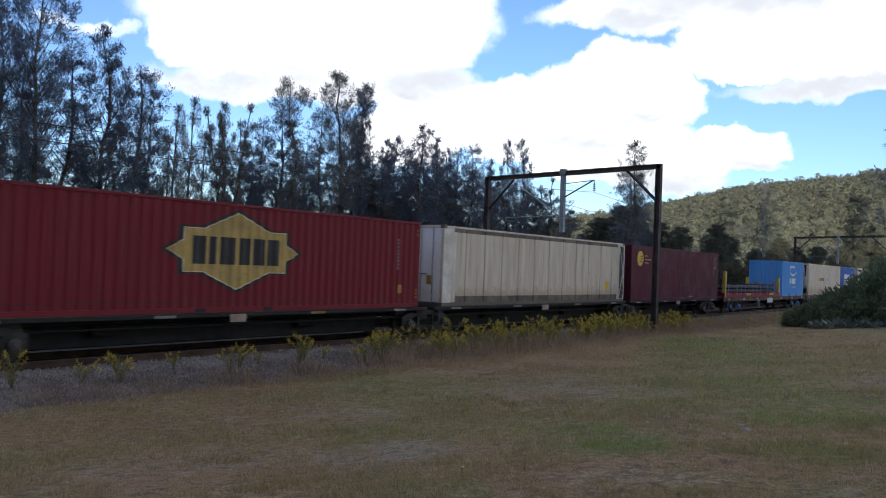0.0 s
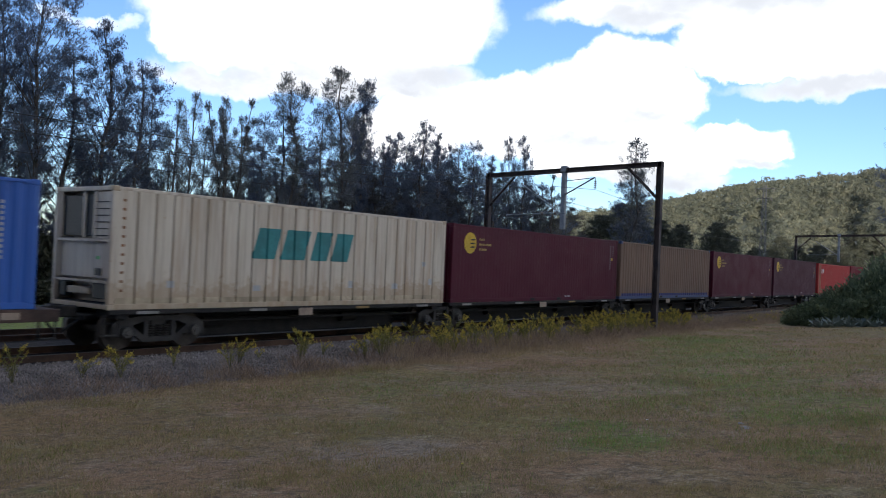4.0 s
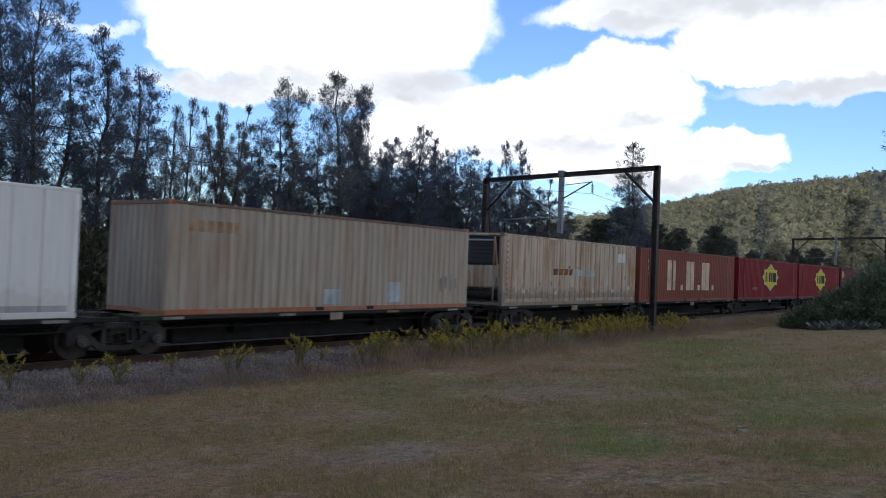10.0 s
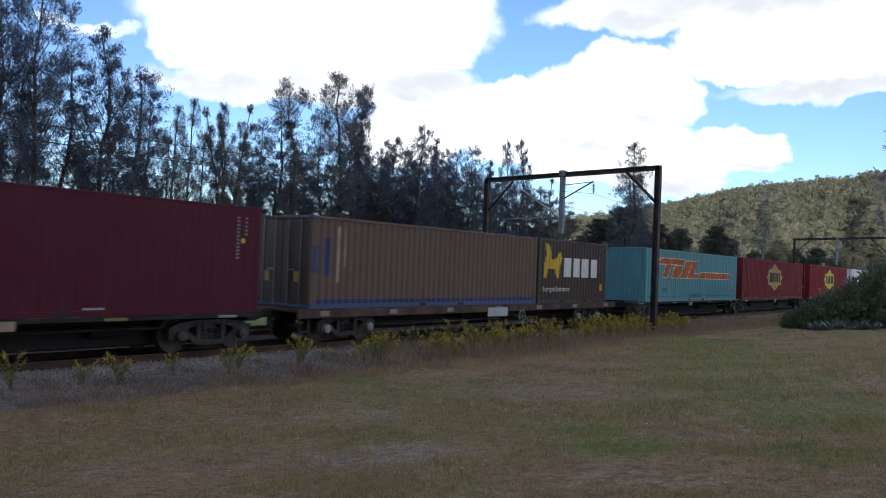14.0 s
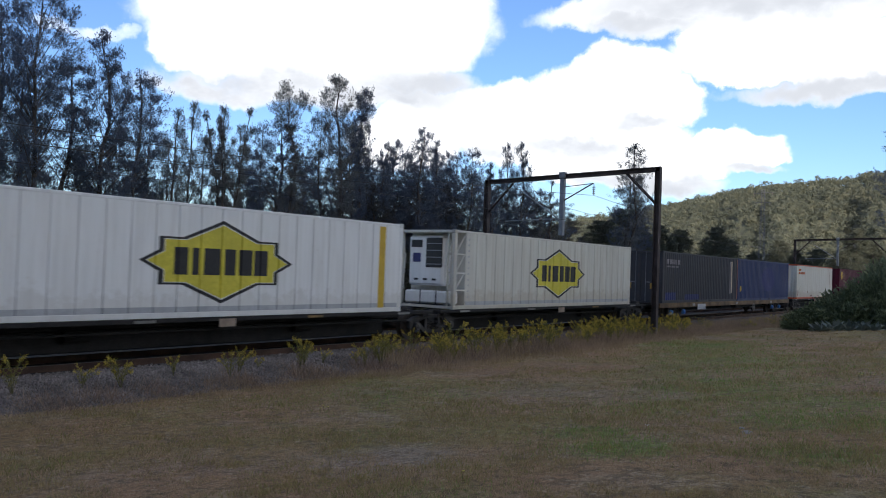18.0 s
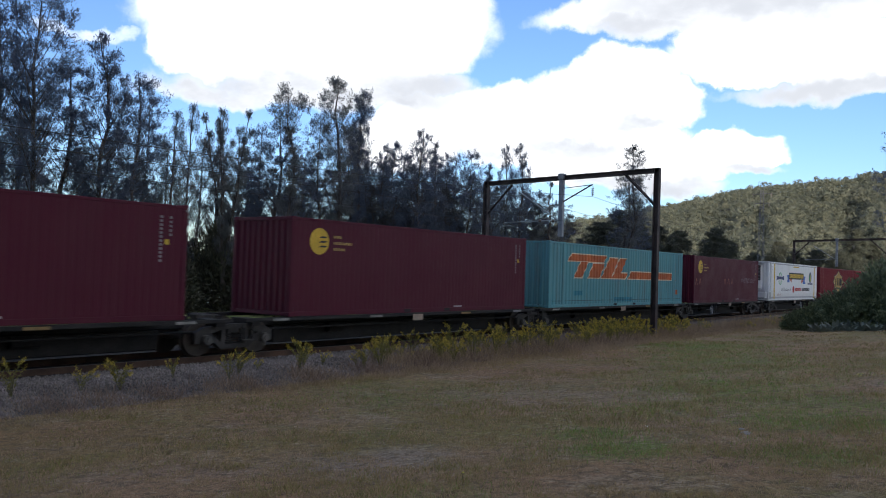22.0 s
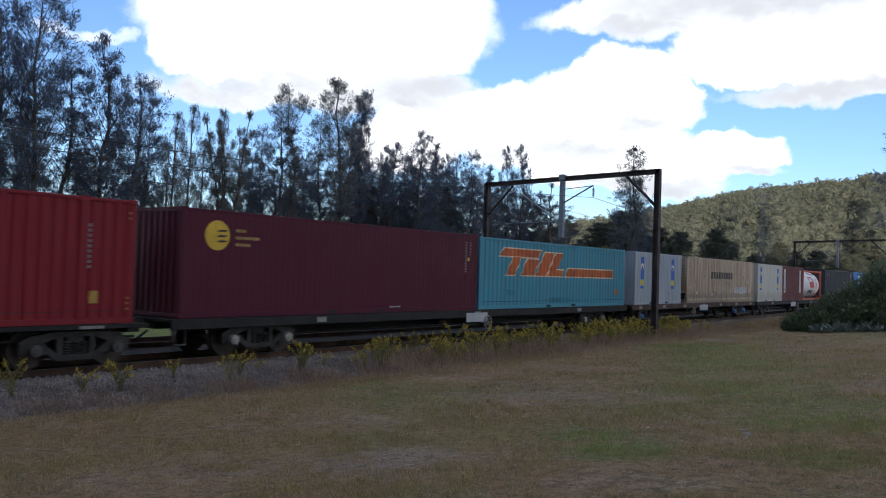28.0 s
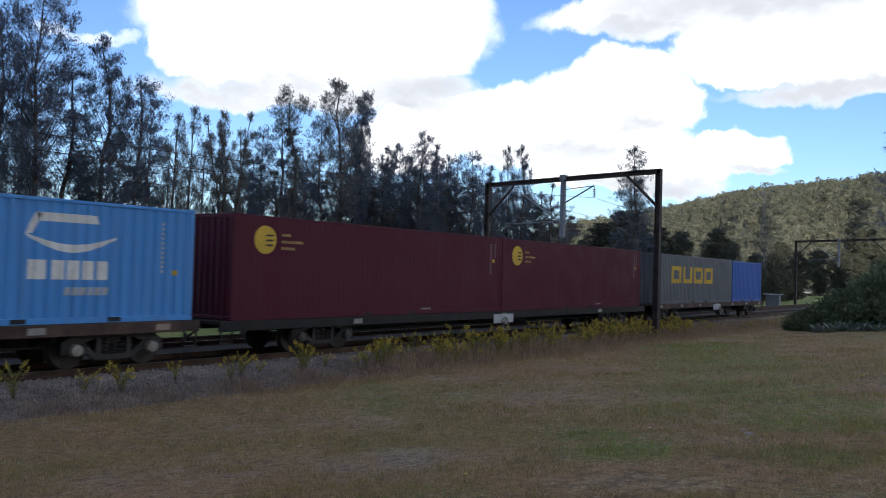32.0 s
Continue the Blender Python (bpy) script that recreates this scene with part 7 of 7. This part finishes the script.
def build_shrubs():
    rng = random.Random(4)
    low = shrub(31, 1.6, 2.4, UNDER_LEAF, 0.2, 0.03, 420, 15, "dark undergrowth shrub below the trees")
    poses = []
    for i in range(72):
        x = 9 + i * 1.9 + rng.uniform(-0.8, 0.8)
        y = 33 + rng.uniform(0, 10) + (2 if i % 3 == 0 else 0)
        poses.append(stand(x * y / 36, y, rng.uniform(0, 6.28), rng.uniform(1.1, 1.7), rng.uniform(1.1, 1.9)))
    scatter(low, poses)
    big = shrub(32, 1.9, 2.3, SHRUB_LEAF, 0.26, 0.05, 130, 70, "dense dark green shrub at the lawn's edge")
    poses = [stand(x, y, rng.uniform(0, 6.28), s, z) for x, y, s, z in (
        (48.2, 11.5, 0.42, 0.45), (48.6, 10.7, 0.6, 0.62), (49.0, 9.7, 0.72, 0.85), (49.6, 8.5, 0.85, 1.1), (50.0, 7.4, 0.9, 1.3), (50.4, 6.2, 0.95, 1.5), (50.8, 4.8, 1.1, 1.65), (52.0, 7.8, 0.9, 1.5), (52.6, 6.2, 1.0, 1.75), (49.2, 9.0, 0.6, 0.7), (48.9, 7.0, 0.6, 0.8))]
    scatter(big, poses)
    # broad-leaved plants along the shrubs' foot
    root = thing("broad_leaved_plant", Matrix.Identity(4), "low rosette of broad grey-green leaves", "plant", "broad-leaved plants by the shrubs")
    r2 = np.random.default_rng(8)
    for i in range(16):
        a = i * 2.4
        up = 0.2 + 1.9 * r2.random()
        ln, w = r2.uniform(0.3, 0.62), r2.uniform(0.05, 0.085)
        d = np.array([math.cos(a), math.sin(a), up])
        s = np.array([-math.sin(a), math.cos(a), 0])
        d = d / np.linalg.norm(d)
        pts = [(0, 0.03, 0), (0.35, w, 0.0), (0.7, w * 0.9, -0.03), (1.0, 0.02, -0.12)]
        verts, faces = [], []
        for t, hw, dz in pts:
            p = d * t * ln + np.array([0, 0, dz * ln])
            verts += [p - s * hw, p + np.array([0, 0, -0.03]), p + s * hw]
        for j in range(3):
            faces += [(3 * j, 3 * j + 1, 3 * j + 4, 3 * j + 3), (3 * j + 1, 3 * j + 2, 3 * j + 5, 3 * j + 4)]
        part("leaf", polygon_mesh("leaf", verts, faces, True), AGAVE, root)
    scatter(root, [stand(46.2 + 0.1 * k + rng.uniform(-1.1, 0.9), 10.2 - 0.2 * k + rng.uniform(-0.3, 0.3), rng.uniform(0, 6.28), rng.uniform(1.0, 1.5), rng.uniform(1.0, 1.6)) for k in range(34)])


def weed(seed, height, spread, stems, flowers=True):
    rng = np.random.default_rng(seed)
    root = thing("flowering_weed", Matrix.Identity(4), "yellow-green flowering weed growing from the ballast", "weed", "weeds along the ballast")
    wood, spots, ways, heads, hways = bmesh.new(), [], [], [], []
    for i in range(stems):
        a = rng.random() * 6.283
        out = Vector((math.cos(a), math.sin(a), 0))
        tall = height * rng.uniform(0.6, 1.05)
        mid = out * spread * rng.uniform(0.1, 0.4) + Vector((0, 0, tall * 0.58))
        tip = mid + out * spread * rng.uniform(0.2, 0.9) + Vector((spread * rng.uniform(-0.2, 0.5), 0, tall * rng.uniform(0.28, 0.45)))
        rod(wood, (0, 0, 0), mid, 0.006, 0.005, 4, False)
        rod(wood, mid, tip, 0.005, 0.003, 4, False)
        for k in range(14):
            f = 0.25 + 0.7 * (k + rng.random()) / 14
            p = (mid * (f * 2) if f < 0.5 else mid.lerp(tip, f * 2 - 1))
            spots.append(tuple(p))
            ways.append((math.cos(k * 2.4) * 0.8, math.sin(k * 2.4) * 0.8, 0.8))
        for k in range(5):
            heads.append(tuple(mid.lerp(tip, 0.78 + 0.07 * k)))
            hways.append((math.cos(a) * 0.8, math.sin(a) * 0.8, 0.3))
    part("stem", wood, STEM, root)["kind"] = "stuff"
    b, t, s = tuft_cloud(rng, np.array(spots), np.array(ways), 4, 0.075, 0.0042, 0.008, 0.2, 0.3)
    part("leaves", blades_mesh("leaves", b, t, s, 0.15), WEED_LEAF, root)["kind"] = "stuff"
    if flowers:
        b, t, s = tuft_cloud(rng, np.array(heads), np.array(hways), 7, 0.055, 0.0045, 0.014, 0.3)
        part("flower_head", blades_mesh("flower_head", b, t, s, 0.6), WEED_FLOWER, root, "small yellow flower plumes")["kind"] = "stuff"
    return root


def build_weeds():
    rng = random.Random(9)
    kinds = [weed(41, 0.85, 0.36, 9), weed(42, 0.72, 0.32, 8), weed(43, 0.6, 0.34, 7), weed(44, 0.92, 0.3, 10)]
    lists = [[], [], [], []]
    singles = [(7.3, 0.9), (8.6, 0.75), (9.35, 1.15), (10.9, 0.6), (12.0, 0.75), (12.5, 0.9), (13.3, 0.5), (14.2, 1.0), (14.6, 0.8), (15.3, 0.6), (16.2, 0.65), (17.2, 0.75)]
    for i, (x, s) in enumerate(singles):
        lists[i % 4].append((x, 15.35 + rng.uniform(-0.35, 0.3), s))
    for i in range(128):
        x = 16.0 + 23.5 * rng.random() ** 0.75
        lists[rng.randrange(4)].append((x, 14.95 + rng.uniform(-0.6, 0.75), rng.uniform(0.5, 1.15)))
    for i in range(26):
        lists[rng.randrange(4)].append((40 + 26 * rng.random(), 14.6 + rng.uniform(-0.8, 0.8), rng.uniform(0.4, 0.8)))
    for src, spots in zip(kinds, lists):
        poses = []
        for x, y, s in spots:
            z = float(shoulder(y))
            poses.append(Matrix.Translation((x, y, z - 0.03)) @ Matrix.Rotation(rng.uniform(0, 6.28), 4, "Z") @ Matrix.Diagonal((s, s, s, 1)))
        scatter(src, poses)


def build_grass():
    rng = np.random.default_rng(17)
    # mown lawn: small uneven tufts of short blades, coarser with distance
    hubs, per = 21000, 15
    az = radians(23) + radians(66) * rng.random(hubs)
    d = 5.0 * (47 / 5.0) ** rng.random(hubs)
    x, y = d * np.sin(az), d * np.cos(az)
    lush = np.array([noise.noise((p * 0.45, q * 0.45, 3.0)) + 0.6 * noise.noise((p * 1.7, q * 1.7, 7.0)) for p, q in zip(x, y)])
    ok = (y < 13.9) & (x < 47.5) & (lush + rng.normal(0, 0.25, hubs) > -0.28)
    x, y, d, lush = (np.repeat(v[ok], per) for v in (x, y, d, lush))
    n = len(x)
    x = x + rng.normal(0, 0.03, n) * (1 + d / 8)
    y = y + rng.normal(0, 0.03, n) * (1 + d / 8)
    base = np.stack([x, y, ground_height(x, y) - 0.005], -1)
    ln = rng.uniform(0.014, 0.05, n) * np.clip(1 + 0.9 * lush, 0.5, 1.7) * (1 + d / 70)
    tip = base + np.stack([rng.normal(0, 0.55, n) * ln, rng.normal(0, 0.55, n) * ln, ln], -1)
    a = rng.random(n) * 3.14
    side = np.stack([np.cos(a), np.sin(a), 0 * a], -1) * (0.0012 + 0.0002 * d)[:, None]
    green = rng.random(n) < np.clip(0.2 + 0.6 * lush, 0.02, 0.7)
    for pick, name, leaf, label in ((~green, "lawn_grass", LAWN_GRASS, "short dry straw-brown lawn grass"), (green, "green_lawn_grass", GREEN_LAWN, "short olive-green lawn grass")):
        ob = part(name, blades_mesh(name, base[pick], tip[pick], side[pick], 0.2), leaf)
        tagged(ob, label, "grass", kind="stuff")
    # longer green tufts where the lawn is lush
    cs, ts, ss = [], [], []
    for (px, py), size, tone, k in LAWN_SPOTS:
        if tone is LUSH:
            m = int(900 * k * min(size, 2.0) ** 2)
            q = np.stack([px + rng.normal(0, size * 0.55, m), py + rng.normal(0, size * 0.55, m)], -1)
            q = q[q[:, 1] < 13.6]
            m = len(q)
            d = np.hypot(q[:, 0], q[:, 1])
            c = np.stack([q[:, 0], q[:, 1], ground_height(q[:, 0], q[:, 1]) - 0.005], -1)
            ln = rng.uniform(0.02, 0.085, m)
            a = rng.random(m) * 3.14
            cs.append(c)
            ts.append(c + np.stack([rng.normal(0, 0.45, m) * ln, rng.normal(0, 0.45, m) * ln, ln], -1))
            ss.append(np.stack([np.cos(a), np.sin(a), 0 * a], -1) * (0.0014 + 0.0002 * d)[:, None])
    ob = part("green_grass", blades_mesh("green_grass", np.concatenate(cs), np.concatenate(ts), np.concatenate(ss), 0.2), GREEN_GRASS)
    tagged(ob, "longer green grass tufts in the lawn", "grass", kind="stuff")
    # tall dry grass between lawn and ballast
    hubs, per = 1500, 40
    hx = 6 + 66 * rng.random(hubs) ** 1.35
    hy = 13.75 + rng.normal(0, 0.38, hubs)
    tall = rng.uniform(0.05, 0.24, hubs) * np.clip(0.35 + (hx - 9) / 16, 0.35, 1.0)
    n = hubs * per
    x = np.repeat(hx, per) + rng.normal(0, 0.09, n) * (1 + np.repeat(hx, per) / 20)
    y = np.repeat(hy, per) + rng.normal(0, 0.08, n)
    base = np.stack([x, y, shoulder(y)], -1)
    ln = np.repeat(tall, per) * rng.uniform(0.4, 1.2, n)
    tip = base + np.stack([rng.normal(0, 0.5, n) * ln, rng.normal(0, 0.5, n) * ln, ln], -1)
    a = rng.random(n) * 3.14
    side = np.stack([np.cos(a), np.sin(a), 0 * a], -1) * 0.0038
    # and straw among the weeds on the shoulder
    m = 15000
    x2, y2 = 17 + 50 * rng.random(m) ** 1.2, 14.7 + rng.normal(0, 0.4, m)
    base2 = np.stack([x2, y2, shoulder(y2)], -1)
    ln = rng.uniform(0.12, 0.5, m)
    tip2 = base2 + np.stack([rng.normal(0, 0.25, m) * ln, rng.normal(0, 0.25, m) * ln, ln], -1)
    a = rng.random(m) * 3.14
    side2 = np.stack([np.cos(a), np.sin(a), 0 * a], -1) * 0.0036
    base, tip, side = np.concatenate([base, base2]), np.concatenate([tip, tip2]), np.concatenate([side, side2])
    ob = part("dry_grass", blades_mesh("dry_grass", base, tip, side, 0.2), DRY_GRASS)
    tagged(ob, "tall straw-coloured dry grass beside the ballast", "grass", kind="stuff")
    # grey-brown dead stalks, bent over one another, at the foot of the weeds
    m = 26000
    x = 7 + 42 * rng.random(m) ** 1.15
    clump = np.array([noise.noise((p * 0.9, 1.0, 5.0)) for p in x])
    keep = rng.random(m) < np.clip(0.45 + 1.1 * clump + 0.02 * (x - 14), 0.1, 1.0)
    x, clump = x[keep], clump[keep]
    m = len(x)
    y = 14.35 + rng.normal(0, 0.35, m)
    base = np.stack([x, y, shoulder(y)], -1)
    ln = rng.uniform(0.12, 0.42, m) * np.clip(0.8 + clump, 0.5, 1.4)
    tip = base + np.stack([rng.normal(0, 0.55, m) * ln, rng.normal(0, 0.55, m) * ln, ln * rng.uniform(0.5, 1.0, m)], -1)
    a = rng.random(m) * 3.14
    side = np.stack([np.cos(a), np.sin(a), 0 * a], -1) * 0.0042
    ob = part("dead_stalks", blades_mesh("dead_stalks", base, tip, side, 0.4), DEAD_STALK)
    tagged(ob, "grey-brown dead weed stalks along the ballast", "grass", kind="stuff")


# ---- hills ----
RIDGE_AZ = (50, 58, 62, 65.5, 68, 72.3, 77.1, 81.2, 88, 96, 105, 118)
RIDGE_EL = (0.03, 0.056, 0.079, 0.088, 0.098, 0.117, 0.126, 0.133, 0.139, 0.13, 0.12, 0.08)
RIDGE_R = 640.0


def hill_height(az, r):
    top = np.interp(az, RIDGE_AZ, RIDGE_EL) * RIDGE_R - 12.0
    spur = 1 + 0.10 * np.sin(az * 0.9) + 0.05 * np.sin(az * 2.3 + 1)
    return -1.0 + top * smoothstep(r, 330 * spur, RIDGE_R) ** 1.0 - 0.18 * np.maximum(0, r - RIDGE_R)


def build_hills():
    az = np.linspace(46, 122, 77)
    rr = np.linspace(320, 800, 25)
    ga, gr = np.meshgrid(az, rr)
    z = hill_height(ga, gr)
    v = np.stack([gr * np.sin(np.radians(ga)), gr * np.cos(np.radians(ga)), z], -1).reshape(-1, 3)
    n = len(az)
    f = [(j * n + i, j * n + i + 1, (j + 1) * n + i + 1, (j + 1) * n + i) for j in range(len(rr) - 1) for i in range(n - 1)]
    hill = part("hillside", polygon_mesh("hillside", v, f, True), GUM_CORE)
    tagged(hill, "sunlit wooded hillside across the valley", "hill", kind="structure")
    rng = np.random.default_rng(5)
    count = 8200
    a = rng.uniform(57, 85, count)
    r = np.sqrt(rng.uniform(345 ** 2, 662 ** 2, count))
    ground = hill_height(a, r)
    pos = np.stack([r * np.sin(np.radians(a)), r * np.cos(np.radians(a)), ground], -1)
    size = rng.uniform(1.3, 2.8, count) * (1 + 0.35 * (rng.random(count) > 0.85))
    tall = size * rng.uniform(0.9, 1.4, count)
    # leafy surface of each crown: a few rounded clumps
    clumps, per = 3, 27
    d = unit(rng.normal(0, 1, (count, clumps, 3)))
    d[..., 2] = np.abs(d[..., 2]) * 1.1 - 0.15
    hub = np.stack([d[..., 0] * size[:, None] * 0.6, d[..., 1] * size[:, None] * 0.6, tall[:, None] * (1.0 + 0.6 * d[..., 2])], -1) + pos[:, None]
    out = unit(rng.normal(0, 1, (count, clumps, per, 3)) + [0, 0, 0.45])
    p = (hub[:, :, None] + out * (size * 0.52)[:, None, None, None] * rng.uniform(0.85, 1.05, (count, clumps, per, 1))).reshape(-1, 3)
    out = unit(out.reshape(-1, 3) + rng.normal(0, 0.22, (len(p), 3)))
    t1 = unit(np.cross(out, rng.normal(0, 1, out.shape)))
    t2 = np.cross(out, t1)
    w = np.repeat(size, clumps * per)[:, None] * rng.uniform(0.105, 0.165, (len(p), 1))
    ob = part("hill_forest", leaves_mesh("hill_forest", p, t1 * w, t2 * w), GUM_LEAF)
    tagged(ob, "dense olive-green eucalyptus forest in sunlight", "forest", kind="stuff")
    # unseen ridge added behind the viewer to keep the low sun off the track
    az2 = np.linspace(150, 318, 57)
    rr2 = np.array([60, 75, 90, 105, 120, 150, 200, 300])
    prof = np.array([-0.4, 7, 25, 50, 70, 66, 44, 0])
    ga, gr = np.meshgrid(az2, rr2)
    edge = smoothstep(ga, 150, 190) * (1 - smoothstep(ga, 285, 318))
    z = prof[:, None] * edge * (1 + 0.06 * np.sin(ga * 0.31) + 0.03 * np.sin(ga * 1.1)) + ground_height(gr * np.sin(np.radians(ga)), gr * np.cos(np.radians(ga))) - 0.3
    v = np.stack([gr * np.sin(np.radians(ga)), gr * np.cos(np.radians(ga)), z], -1).reshape(-1, 3)
    n = len(az2)
    f = [(j * n + i, j * n + i + 1, (j + 1) * n + i + 1, (j + 1) * n + i) for j in range(len(rr2) - 1) for i in range(n - 1)]
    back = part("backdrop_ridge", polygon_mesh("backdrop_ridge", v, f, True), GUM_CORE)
    tagged(back, "plain unseen ridge added to keep the low sun off the track", "hill", kind="structure")


POLE_STEEL = surface("dull_pole_steel", (0.13, 0.135, 0.15), 0.7, metal=0.2, grain=20)


def build_pole():
    """Slim lattice power pole far down the line, with two cross arms."""
    root = thing("power_pole", pose(141, 40, -0.5), "tall slim grey lattice power pole beyond the trees", "power pole")
    h = 18.0
    for sx in (-1, 1):
        for sy in (-1, 1):
            part("leg", rodded((sx * 0.55, sy * 0.55, 0), (sx * 0.2, sy * 0.2, h), 0.045, sides=4), POLE_STEEL, root)
    for k in range(9):
        z0, z1 = h * k / 9, h * (k + 1) / 9
        w0, w1 = 0.55 - 0.35 * k / 9, 0.55 - 0.35 * (k + 1) / 9
        s = 1 if k % 2 else -1
        part("lattice_bar", rodded((-w0 * s, -w0, z0), (w1 * s, -w1, z1), 0.035, sides=4), POLE_STEEL, root)
        part("lattice_bar", rodded((-w0, -w0 * s, z0), (-w1, w1 * s, z1), 0.035, sides=4), POLE_STEEL, root)
    for z, w in ((h - 0.6, 1.7), (h - 2.2, 1.3)):
        part("cross_arm", rodded((-w * 0.3, -w, z), (w * 0.3, w, z), 0.06, sides=4), POLE_STEEL, root)
        for s in (-1, 1):
            part("insulator", rodded((s * w * 0.28, s * w * 0.95, z), (s * w * 0.28, s * w * 0.95, z - 0.5), 0.06, sides=8), PORCELAIN, root)


def build_hut():
    root = thing("trackside_hut", pose(97, 26.3, -0.5, 0, 0, 8), "small trackside hut with a pale metal roof", "hut")
    part("wall", boxed(-0.8, 0.8, -0.7, 0.7, 0, 1.35, 0.02), COAT["grey"], root)
    bm = bmesh.new()
    box(bm, -1.0, 1.0, -0.95, 0.95, 1.38, 1.45, 0.01)
    part("roof", bm, COAT["palegrey"], root, "pale corrugated roof sheet")
    part("door", boxed(-0.35, 0.35, -0.73, -0.7, 0.05, 1.2), COAT["palegrey"], root)


build_trees()
build_shrubs()
build_weeds()
build_grass()
build_hills()
def build_lawn_bits():
    """Two flat stones, a scrap of paper and a few yellow flowers on the lawn."""
    for x, y, r, tall in ((11.24, 3.32, 0.12, 0.018), (11.6, 3.5, 0.06, 0.015)):
        bm = bmesh.new()
        bmesh.ops.create_icosphere(bm, subdivisions=2, radius=1.0)
        for v in bm.verts:
            w = 1 + 0.22 * noise.noise(v.co * 1.7 + Vector((x, y, 0)))
            v.co = Vector((v.co.x * r * w, v.co.y * r * 0.7 * w, v.co.z * tall * w))
        ob = part("stone", bm, PALE_STONE)
        ob.location = (x, y, float(ground_height(x, y)) + tall * 0.35)
        tagged(ob, "small flat grey stone lying in the lawn", "stone")
    bm = bmesh.new()
    pts = [(-0.035, -0.02, 0.0), (0.03, -0.03, 0.012), (0.04, 0.02, 0.0), (-0.02, 0.03, 0.016)]
    bm.faces.new([bm.verts.new(p) for p in pts])
    bmesh.ops.solidify(bm, geom=bm.faces[:], thickness=0.004)
    ob = part("paper_scrap", bm, MARK["white"])
    ob.location = (11.28, 4.74, float(ground_height(11.28, 4.74)) + 0.02)
    tagged(ob, "crumpled scrap of white paper on the lawn", "litter")
    rng = np.random.default_rng(77)
    first = None
    poses = []
    for cx, cy, count in ((19.2, 3.1, 6), (10.5, 10.3, 4), (6.4, 4.9, 1)):
        for k in range(count):
            x, y = cx + rng.normal(0, 0.25), cy + rng.normal(0, 0.25)
            poses.append(Matrix.Translation((x, y, float(ground_height(x, y)) - 0.01)) @ Matrix.Rotation(rng.random() * 6.28, 4, "Z"))
    root = thing("dandelion", Matrix.Identity(4), "small yellow dandelion flower in the lawn", "flower", "flowers in the lawn")
    part("stem", rodded((0, 0, 0), (0.01, 0, 0.1), 0.003, sides=5), STEM, root)
    bm = bmesh.new()
    bmesh.ops.create_cone(bm, cap_ends=True, segments=12, radius1=0.006, radius2=0.016, depth=0.01, matrix=Matrix.Translation((0.01, 0, 0.107)))
    part("flower_head", bm, MARK["yellow"], root)
    scatter(root, poses)


build_lawn_bits()
build_pole()
build_hut()


def motions():
    """The train runs past; its wheels roll with it."""
    stops = [0.0, 4.0, 8.0, 12.0, 16.0, 20.0, 24.0, 28.0, 32.0]
    for ob, place, z in MOVING:
        walk(ob, [(t, pose(place - travelled(t), TRACK_Y, z)) for t in stops])
    # every leading axle turns alike, and every trailing one
    done = {}
    steps = [i / FPS for i in range(int(32 * FPS) + 1)]
    for ob, k in WHEELS:
        if k not in done:
            walk(ob, [(t, Matrix.Translation((k, 0, WHEEL_R)) @ Matrix.Rotation(-travelled(t) / WHEEL_R, 4, "Y")) for t in steps])
            done[k] = ob.animation_data
        else:
            ob.rotation_mode = "QUATERNION"
            keys = ob.animation_data_create()
            keys.action, keys.action_slot = done[k].action, done[k].action_slot


motions()
